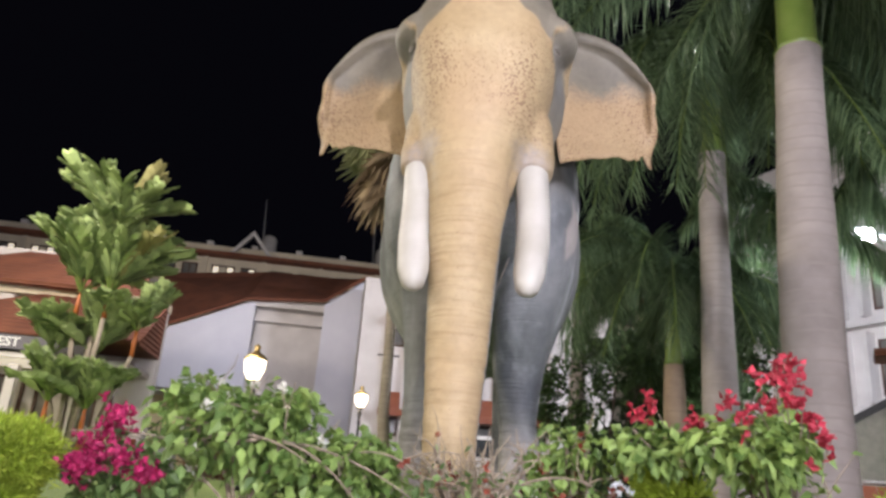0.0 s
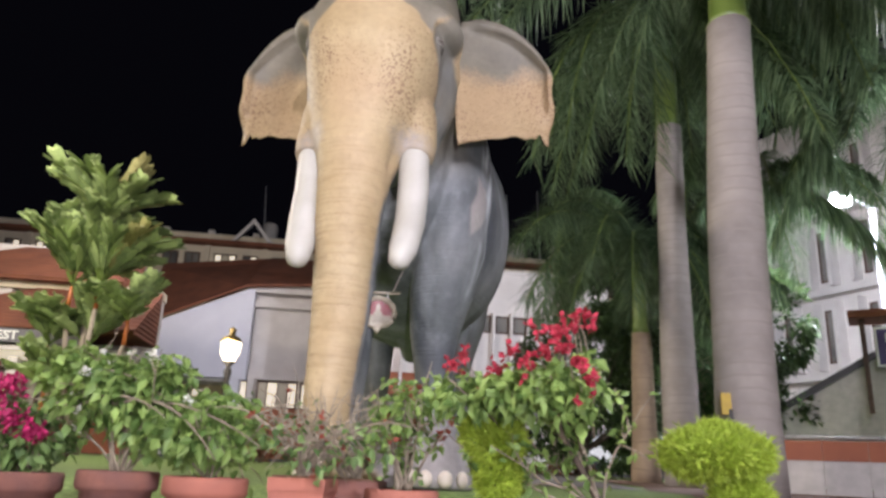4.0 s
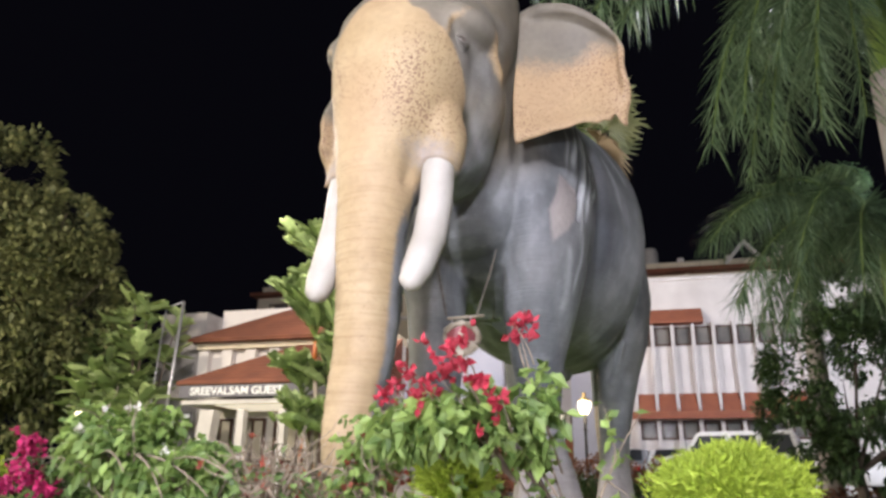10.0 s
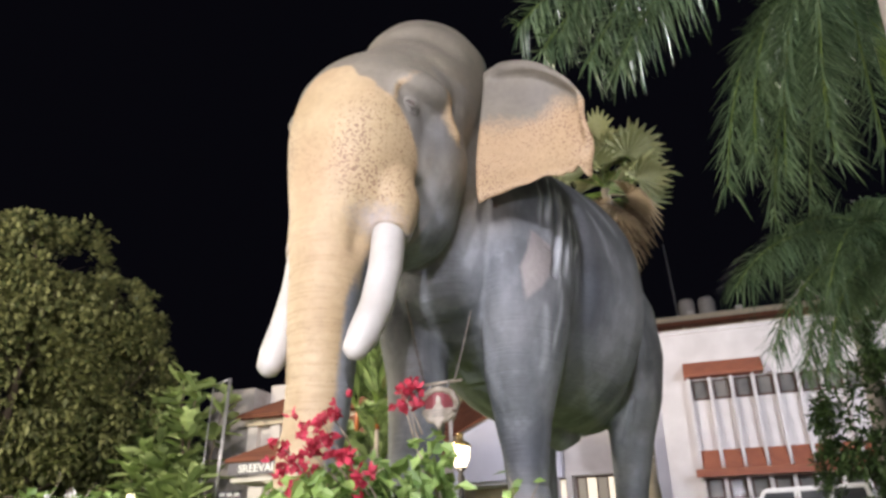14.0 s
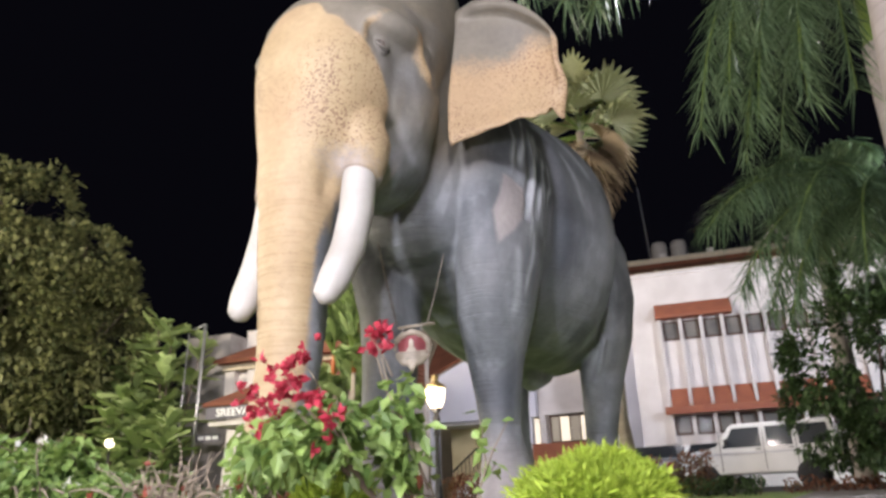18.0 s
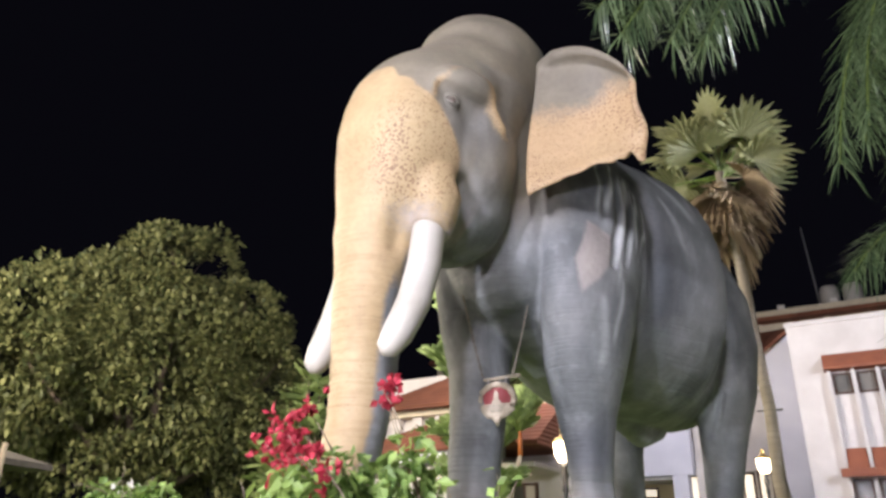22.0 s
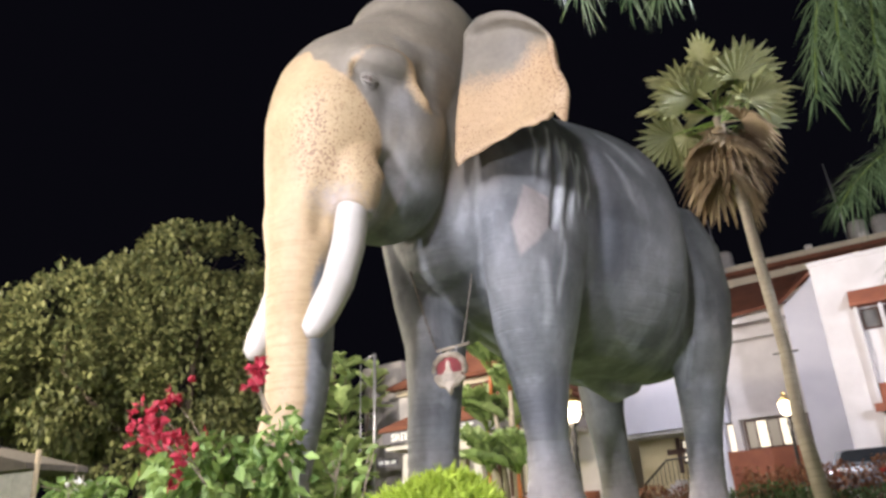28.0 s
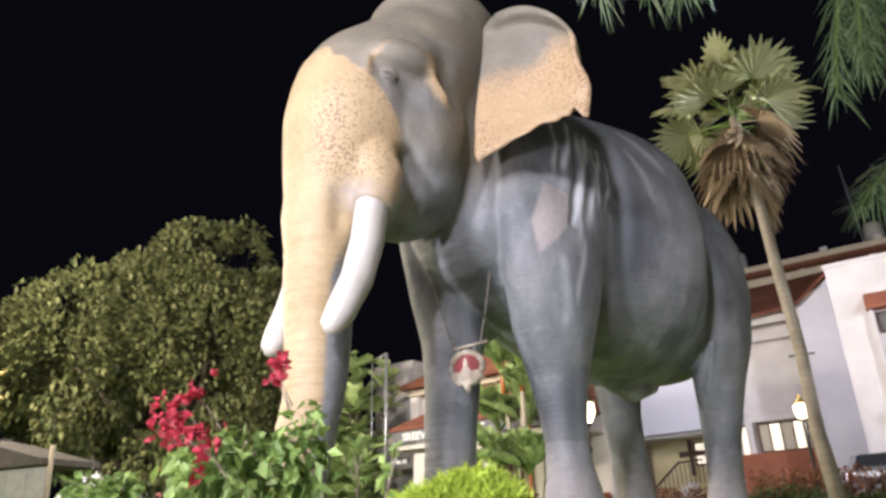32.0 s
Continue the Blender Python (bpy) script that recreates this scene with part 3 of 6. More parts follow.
def ear_mesh(bm, s):
    """A curved flap between four edge lines, folded over along the top."""
    top = [(0.34, 0.0, 3.31), (0.58, 0.02, 3.33), (0.88, 0.05, 3.18), (1.0, 0.06, 2.9)]
    low = [(0.37, -0.18, 2.2), (0.54, -0.12, 2.3), (0.8, 0.0, 2.37), (1.0, 0.07, 2.33)]
    inner = [top[0], (0.36, -0.05, 3.0), (0.3, -0.14, 2.6), low[0]]
    outer = [top[-1], (1.045, 0.1, 2.75), (1.045, 0.1, 2.5), low[-1]]

    def smooth(t):
        t = min(1, max(0, t))
        return t * t * (3 - 2 * t)

    def bez(p, t):
        w = ((1 - t) ** 3, 3 * t * (1 - t) ** 2, 3 * t * t * (1 - t), t ** 3)
        return sum((Vector(q) * k for q, k in zip(p, w)), Vector())

    n = 44
    front, back = [], []
    for i in range(n + 1):
        fr, bk = [], []
        for j in range(n + 1):
            u, v = i / n, j / n
            p = (1 - v) * bez(top, u) + v * bez(low, u) + (1 - u) * bez(inner, v) + u * bez(outer, v)
            p -= (1 - u) * (1 - v) * Vector(top[0]) + u * (1 - v) * Vector(top[-1]) + (1 - u) * v * Vector(low[0]) + u * v * Vector(low[-1])
            p.y += 0.07 * math.sin(math.pi * u) * math.sin(math.pi * v) + 0.012 * math.sin(9 * u + 5 * v)
            # the rim rolls forward along the top and down the outer edge
            rim = max(smooth((0.1 + 0.03 * u - v) / 0.035), smooth((u - 0.9) / 0.03) * smooth((0.75 - v) / 0.3)) * min(1, u * 5)
            p.y -= 0.075 * rim
            if v > 0.85:
                k = (v - 0.85) / 0.15
                p.z += k * (0.012 * math.sin(23 * u) * u + 0.05 * math.exp(-((u - 0.9) / 0.03) ** 2) - 0.012 * math.exp(-((u - 0.97) / 0.04) ** 2) + 0.018 * math.exp(-((u - 0.8) / 0.03) ** 2))
                p.y -= 0.02 * k
            if u > 0.9:
                p.x += 0.01 * math.sin(13 * v) * (u - 0.9) * 10
            edge = min(1, min(1 - u, v, 1 - v) * 14 + 0.25)
            q = Vector((XC + s * (p.x - XC), p.y, p.z))
            fr.append(bm.verts.new(q - Vector((0, 0.022 * edge, 0))))
            bk.append(bm.verts.new(q + Vector((0, 0.022 * edge, 0))))
        front.append(fr)
        back.append(bk)
    for i in range(n):
        for j in range(n):
            bm.faces.new((front[i][j], front[i + 1][j], front[i + 1][j + 1], front[i][j + 1]))
            bm.faces.new((back[i][j], back[i][j + 1], back[i + 1][j + 1], back[i + 1][j]))
        bm.faces.new((front[i][0], back[i][0], back[i + 1][0], front[i + 1][0]))
        bm.faces.new((front[i][n], front[i + 1][n], back[i + 1][n], back[i][n]))
    for j in range(n):
        bm.faces.new((front[0][j], front[0][j + 1], back[0][j + 1], back[0][j]))
        bm.faces.new((front[n][j], back[n][j], back[n][j + 1], front[n][j + 1]))


def smooth01(x, lo, hi):
    t = np.clip((x - lo) / (hi - lo), 0, 1)
    return t * t * (3 - 2 * t)


def line_gap(pts, co):
    """Distance of each point from a bent line."""
    best = np.full(len(co), 9.0)
    for a, b in zip(pts, pts[1:]):
        a, b = np.array(a), np.array(b)
        t = np.clip((co - a) @ (b - a) / ((b - a) @ (b - a)), 0, 1)
        best = np.minimum(best, np.linalg.norm(co - a - t[:, None] * (b - a), axis=1))
    return best


def sculpt(me):
    """Presses creases into the skin and raises folds from it."""
    n = len(me.vertices)
    co, nor = np.empty(n * 3), np.empty(n * 3)
    me.vertices.foreach_get("co", co)
    me.vertex_normals.foreach_get("vector", nor)
    co, nor = co.reshape(-1, 3), nor.reshape(-1, 3)
    mir = np.stack([np.abs(co[:, 0] - XC), co[:, 1], co[:, 2]], 1)
    push = np.zeros(n)

    def crease(pts, width, depth, where=mir):
        nonlocal push
        push = push - depth * np.exp(-(line_gap(pts, where) / width) ** 2)

    # mouth slit behind the cheek pads, eye sockets, temples, the dip between dome and forehead
    crease([(0.41, -0.67, 2.12), (0.37, -0.63, 2.05), (0.34, -0.62, 1.95), (0.29, -0.62, 1.84)], 0.062, 0.15)
    crease([(0.43, -0.86, 2.6), (0.46, -0.76, 2.58), (0.46, -0.7, 2.52)], 0.075, 0.02)
    crease([(0.46, -0.6, 2.5), (0.45, -0.6, 2.3)], 0.09, 0.02)
    crease([(0.5, -0.42, 2.78), (0.49, -0.36, 2.6)], 0.07, 0.045)
    crease([(0.5, -0.42, 2.95), (0.44, -0.56, 3.02), (0.36, -0.7, 2.98)], 0.08, 0.02)
    crease([(0.0, -0.56, 3.42), (0.25, -0.48, 3.42), (0.4, -0.36, 3.36)], 0.1, 0.04)
    crease([(0.0, -1.04, 2.83), (0.22, -1.0, 2.8)], 0.05, 0.012)
    crease([(0.2, -0.98, 2.15), (0.19, -1.0, 1.9), (0.18, -1.0, 1.7)], 0.05, 0.03)
    # brow ridges
    crease(ARCH, 0.03, -0.026)
    crease([(0.385, -0.9, 2.66), (0.42, -0.84, 2.73), (0.45, -0.74, 2.76)], 0.022, 0.016)
    # left flank: behind the shoulder, under the shoulder folds, across the hip
    crease([(0.52, 1.02, 2.6), (0.6, 1.0, 2.2), (0.58, 0.98, 1.8), (0.46, 0.95, 1.5)], 0.07, 0.05, co)
    crease([(0.62, 1.25, 2.75), (0.72, 1.2, 2.3), (0.7, 1.3, 1.8)], 0.06, 0.018, co)
    crease([(0.42, 2.42, 2.2), (0.45, 2.4, 1.8), (0.36, 2.42, 1.4), (0.22, 2.45, 1.15)], 0.06, 0.06, co)
    crease([(0.34, 2.47, 1.45), (0.27, 2.5, 1.25), (0.2, 2.52, 1.1)], 0.025, -0.045, co)
    for a, b in (((0.5, 0.42, 2.6), (0.5, 0.36, 2.1)), ((0.52, 0.56, 2.62), (0.56, 0.42, 1.9)), ((0.54, 0.68, 2.6), (0.58, 0.56, 1.95)), ((0.56, 0.8, 2.6), (0.6, 0.72, 1.95)), ((0.58, 0.9, 2.55), (0.6, 0.86, 2.0))):
        crease([a, tuple((p + q) / 2 + d for p, q, d in zip(a, b, (0.03, 0.02, 0))), b], 0.026, 0.026, co)
    # knees and wrinkled shins
    for k in range(7):
        z = 0.3 + 0.055 * k
        ring = np.abs(co[:, 2] - z - 0.03 * np.sin(9 * co[:, 0] + 5 * co[:, 1] + k))
        push -= 0.006 * np.exp(-(ring / 0.012) ** 2) * (co[:, 1] > -0.2)
    # rings round the trunk
    ring = np.sin(co[:, 2] * 95 + 3 * np.sin(4 * mir[:, 0] + 6 * co[:, 2])) + 0.7 * np.sin(co[:, 2] * 61 + 2.2)
    push -= 0.0013 * ring * (1 - smooth01(co[:, 2], 1.6, 2.0)) * (co[:, 1] < -0.72)
    co = co + nor * push[:, None]
    me.vertices.foreach_set("co", co.ravel())


def build_elephant():
    bm = elephant_mesh()
    raw = mesh_ob("melt", bm, SKIN)
    rm = raw.modifiers.new("melt", "REMESH")
    rm.mode, rm.voxel_size = "VOXEL", 0.018
    sm = raw.modifiers.new("soft", "SMOOTH")
    sm.factor, sm.iterations = 0.5, 7
    bpy.context.view_layer.update()
    me = bpy.data.meshes.new_from_object(raw.evaluated_get(bpy.context.evaluated_depsgraph_get()))
    bpy.data.objects.remove(raw)
    sculpt(me)
    bm = bmesh.new()
    bm.from_mesh(me)
    for f in bm.faces:
        f.material_index = 0
    ear0 = len(bm.verts)
    for s in (-1, 1):
        ear_mesh(bm, s)
    ear1 = len(bm.verts)
    n0 = len(bm.faces)
    for s in (-1, 1):
        x = XC + s * 0.3
        k = 0 if s > 0 else 0.03
        path = [(x - s * 0.01, -0.84, 1.96), (x, -0.86, 1.82), (x + s * 0.015 + k, -0.91, 1.58), (x + s * 0.015 + k, -0.98, 1.36), (x + k, -1.07, 1.18), (x - s * 0.01 + k, -1.12, 1.1), (x - s * 0.012 + k, -1.14, 1.07)]
        tube(bm, path, [0.088, 0.09, 0.09, 0.086, 0.078, 0.058, 0.02], 20)
    bm.faces.ensure_lookup_table()
    for f in bm.faces[n0:]:
        f.material_index = 1
    sk = np.array([v.co for v in bm.verts[:ear0]])
    lids = []
    n1 = len(bm.faces)
    for s in (-1, 1):
        near = sk[(np.hypot(sk[:, 1] + 0.82, sk[:, 2] - 2.6) < 0.04) & (s * (sk[:, 0] - XC) > 0)]
        c = Vector((near[:, 0].max() if s > 0 else near[:, 0].min(), -0.82, 2.6))
        out = Vector((s * 0.92, -0.4, 0.0)).normalized()
        fwd = Vector((0, 0, 1)).cross(out).normalized() * s
        lids.append((c, out, fwd))
        bmesh.ops.create_uvsphere(bm, u_segments=16, v_segments=12, radius=0.03, matrix=Matrix.Translation(c - out * 0.012))
    bm.faces.ensure_lookup_table()
    for f in bm.faces[n1:]:
        f.material_index = 2
    # eyelids and the creases round them
    for c, out, fwd in lids:
        for rise, half, r, off in ((0.026, 0.052, 0.011, 0.012), (-0.02, 0.052, 0.01, 0.012), (0.052, 0.062, 0.009, 0.004), (-0.044, 0.06, 0.008, 0.004), (0.076, 0.07, 0.007, 0.001), (-0.066, 0.062, 0.006, 0.001)):
            tube(bm, [c + fwd * (half * q) + Vector((0, 0, rise * (1 - q * q) - 0.012 * q)) + out * (off - 0.022 * q * q - 0.004) for q in (-1, -0.7, -0.35, 0, 0.35, 0.7, 1)], [r * 0.4, r, r, r, r, r, r * 0.4], 6)
    n2 = len(bm.faces)
    for x, y in ((0.28, 0.43), (-0.42, 0.11), (0.18, 2.56), (-0.55, 2.44)):
        for a in (-62, -22, 18, 58):
            c = math.radians(a)
            m = Matrix.Translation((x + 0.195 * math.sin(c), y - 0.235 * math.cos(c), 0.0)) @ pose(0, 0, 0, 0, 0, a) @ Matrix.Diagonal((0.052, 0.035, 0.058, 1))
            bmesh.ops.create_uvsphere(bm, u_segments=12, v_segments=8, radius=1, matrix=m)
    bm.faces.ensure_lookup_table()
    for f in bm.faces[n2:]:
        f.material_index = 3
    me2 = bpy.data.meshes.new("elephant_statue")
    bm.to_mesh(me2)
    bm.free()
    for m in (SKIN, IVORY, EYE, NAIL):
        me2.materials.append(m)
    n = len(me2.vertices)
    co = np.empty(n * 3)
    me2.vertices.foreach_get("co", co)
    x, y, z = co.reshape(-1, 3).T
    ax = np.abs(x - XC)
    # where the statue is painted pale: trunk, forehead, cheeks, brow line and the lower ears
    wob = 0.018 * np.sin(31 * y + 17 * z) + 0.014 * np.sin(23 * z - 29 * x)
    crown = np.interp(ax, [0.0, 0.1, 0.15, 0.24, 0.34, 0.45], [2.89, 2.88, 2.83, 2.71, 2.63, 2.47])
    side = np.interp(z, [0.0, 1.72, 1.85, 2.07, 2.26, 2.43, 2.59, 2.8], [-0.9, -0.9, -0.72, -0.7, -0.71, -0.79, -0.91, -0.78])
    face = smooth01(crown - z + wob, -0.035, 0.03) * smooth01(side - y + wob, -0.05, 0.05)
    bulb = np.exp(-((ax - 0.3) / 0.15) ** 2 - ((z - 1.85) / 0.15) ** 2) * (y < -0.5)
    face = face * (1 - 0.6 * np.clip(bulb * 1.1, 0, 1))
    brow = np.zeros(n)
    for k in range(8 * (len(ARCH) - 1) + 1):
        i = min(k // 8, len(ARCH) - 2)
        q = [p0 + (p1 - p0) * (k / 8 - i) for p0, p1 in zip(ARCH[i], ARCH[i + 1])]
        w = 0.024 + 0.0017 * max(0, k - 26)
        d2 = (ax - q[0]) ** 2 * 0.06 + (y - q[1]) ** 2 + (z - q[2]) ** 2
        brow = np.maximum(brow, np.exp(-d2 / w ** 2) * 0.8 * (ax > 0.3))
    idx = np.arange(n)
    ear = np.where((idx >= ear0) & (idx < ear1), smooth01(2.8 + 0.1 * (ax - 0.6) - z + 0.04 * np.sin(17 * x) * np.sin(9 * z) + 0.03 * np.sin(11 * x + 5), -0.24, 0.2), 0)
    ear = np.where((idx >= ear0) & (idx < ear1) & (y > 0.16), 0, ear)
    trunk_y = np.interp(z, [0.0, 0.4, 0.8, 1.4, 1.7], [-1.03, -1.09, -1.0, -0.985, -0.93])
    face = face * (1 - smooth01((y - trunk_y) / 0.16, -0.5, -0.05) * (1 - smooth01(z, 1.4, 1.7)) * 0.9)
    socket = np.exp(-(((ax - 0.43) / 0.09) ** 2 + ((y + 0.82) / 0.11) ** 2 + ((z - 2.62) / 0.13) ** 2))
    face = face * (1 - np.clip(socket * 0.9, 0, 1))
    pale = np.clip(np.maximum(np.maximum(face, brow), ear), 0, 1)
    on_ear = (idx >= ear0) & (idx < ear1)
    # dots: dense over the cheeks and where the pale paint ends, few on the forehead
    cheek = smooth01(z, 1.8, 2.05) * (1 - smooth01(z, 2.5, 2.75)) * smooth01(ax, 0.08, 0.25)
    band = np.exp(-((z - 2.3) / 0.2) ** 2)
    speck = np.where(on_ear, 0.95, 0.34 + 0.6 * cheek + 0.4 * band * (ax < 0.3) - 0.34 * smooth01(z, 2.5, 2.75) * (ax < 0.3))
    speck = np.where(brow > 0.3, 0.8, speck)
    speck = speck * (0.85 + 0.22 * np.sin(5.1 * x + 2 * z) * np.sin(4.3 * z + 3 * y))
    # long light brush strokes down the shoulder: start and end (y, z), width, strength
    stroke = np.zeros(n)
    for y0, z0, y1, z1, wd, st in ((0.42, 2.68, 0.34, 2.2, 0.016, 0.7), (0.56, 2.71, 0.4, 2.2, 0.02, 0.9), (0.64, 2.66, 0.45, 1.7, 0.024, 0.75), (0.74, 2.67, 0.42, 1.84, 0.026, 1.0), (0.8, 2.6, 0.6, 1.9, 0.016, 0.7), (0.88, 2.62, 0.68, 2.02, 0.022, 0.95), (0.95, 2.52, 0.82, 2.05, 0.014, 0.8), (0.52, 1.85, 0.46, 1.35, 0.02, 0.5), (0.34, 1.7, 0.42, 1.2, 0.03, 0.35), (1.3, 2.95, 1.55, 2.5, 0.05, 0.45), (1.2, 2.7, 1.35, 2.2, 0.03, 0.4)):
        t = (z0 - z) / (z0 - z1)
        mid = y0 + (y1 - y0) * np.clip(t, 0, 1) + 0.014 * np.sin(14 * z + 40 * y0)
        fat = wd * (0.7 + 0.5 * np.sin(3.1 * np.clip(t, 0, 1)))
        stroke = np.maximum(stroke, st * np.exp(-((y - mid) / fat) ** 2) * smooth01(t, 0, 0.12) * (1 - smooth01(t, 0.75, 1.0)) * (x > 0.1))
    # darker below the ear and at the knee, plus painted shade behind the shoulder
    dark_and_shade = np.exp(-((y - 0.72) / 0.36) ** 2 - ((z - 2.55) / 0.4) ** 2) * (x > 0.1) * 0.85 * ~on_ear
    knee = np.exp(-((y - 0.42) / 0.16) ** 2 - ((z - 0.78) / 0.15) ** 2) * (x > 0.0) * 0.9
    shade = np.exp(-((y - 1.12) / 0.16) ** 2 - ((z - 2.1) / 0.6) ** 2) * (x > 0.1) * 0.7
    dark_and_shade = np.maximum(np.maximum(dark_and_shade, knee * ~on_ear), shade * ~on_ear)
    # tan patch with straight edges on the shoulder
    tan = np.ones(n)
    corner = [(0.24, 2.16), (0.13, 1.88), (0.2, 1.68), (0.38, 1.88), (0.43, 2.09)]
    for (ya, za), (yb, zb) in zip(corner, corner[1:] + corner[:1]):
        dy, dz = yb - ya, zb - za
        tan = np.minimum(tan, smooth01((dy * (z - za) - dz * (y - ya)) / math.hypot(dy, dz) + 0.25 * wob, -0.012, 0.012))
    tan = tan * (x > 0.15) * ~on_ear
    feet = (1 - smooth01(z, 0.15, 0.75)) * 0.75
    olive = smooth01(z, 1.95, 2.35) * (1 - smooth01(y, 0.0, 0.25)) * np.where((ax > 0.38) & (y > -0.62) & ~on_ear & (z < 3.0), 0.75, 0.95)
    olive = olive * (1 - 0.55 * np.exp(-((y + 0.7) / 0.22) ** 2 - ((z - 2.5) / 0.25) ** 2) * (ax > 0.3))
    olive = np.where(on_ear, 0.9, olive)
    for name, val in (("pale", pale), ("speck", speck), ("stroke", stroke), ("dark_and_shade", dark_and_shade), ("ring", np.where(on_ear, 0.02, 0.04 + 0.2 * (1 - smooth01(z, 1.6, 2.1)))), ("flap", np.where(on_ear, 0.45, 0.0)), ("dust", np.maximum(np.maximum(feet, tan * 0.8), bulb * 0.8)), ("olive", olive)):
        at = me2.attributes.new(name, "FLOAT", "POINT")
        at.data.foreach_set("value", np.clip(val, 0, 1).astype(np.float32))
    for p in me2.polygons:
        p.use_smooth = True
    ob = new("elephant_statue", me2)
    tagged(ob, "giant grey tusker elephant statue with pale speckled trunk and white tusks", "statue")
    return ob


build_elephant()


# ---- builders ----
def part(name, bm, material, parent, label="", smooth=False):
    return mesh_ob(name, bm, material, parent, label, smooth)


def thing(name, place, label, category, group="", turn=0.0):
    ob = new(name)
    ob.matrix_world = pose(*place, 0, 0, turn)
    return tagged(ob, label, category, group)


def slab(name, lo, hi, material, parent, label="", m=None, bevel=0.0):
    bm = bmesh.new()
    box(bm, lo, hi, m)
    if bevel:
        bmesh.ops.bevel(bm, geom=bm.edges[:], offset=bevel, segments=2, affect="EDGES", profile=0.5)
    return part(name, bm, material, parent, label)


def rod(name, pts, r, material, parent, label="", n=8):
    bm = bmesh.new()
    tube(bm, pts, r, n)
    return part(name, bm, material, parent, label, True)


def prism(bm, outline, depth, m=None):
    """A flat outline (x, z) pushed back by depth along y."""
    f = [bm.verts.new((x, 0, z)) for x, z in outline]
    b = [bm.verts.new((x, depth, z)) for x, z in outline]
    bm.faces.new(f)
    bm.faces.new(list(reversed(b)))
    for i in range(len(f)):
        j = (i + 1) % len(f)
        bm.faces.new((f[j], f[i], b[i], b[j]))
    if m:
        for v in f + b:
            v.co = m @ v.co


def turned(bm, profile, n=28, m=None):
    """A lathe shape over (radius, height) pairs."""
    loops = []
    for r, z in profile:
        loop = [bm.verts.new((r * math.cos(2 * math.pi * i / n), r * math.sin(2 * math.pi * i / n), z)) for i in range(n)]
        if m:
            for v in loop:
                v.co = m @ v.co
        loops.append(loop)
    for a, b in zip(loops, loops[1:]):
        for i in range(n):
            bm.faces.new((a[i], a[(i + 1) % n], b[(i + 1) % n], b[i]))
    bm.faces.new(list(reversed(loops[0])))
    bm.faces.new(loops[-1])


def rnd(a, b):
    return random.uniform(a, b)


def rdir(up=0.0):
    v = Vector((random.gauss(0, 1), random.gauss(0, 1), random.gauss(0, 1) + up))
    return v.normalized()


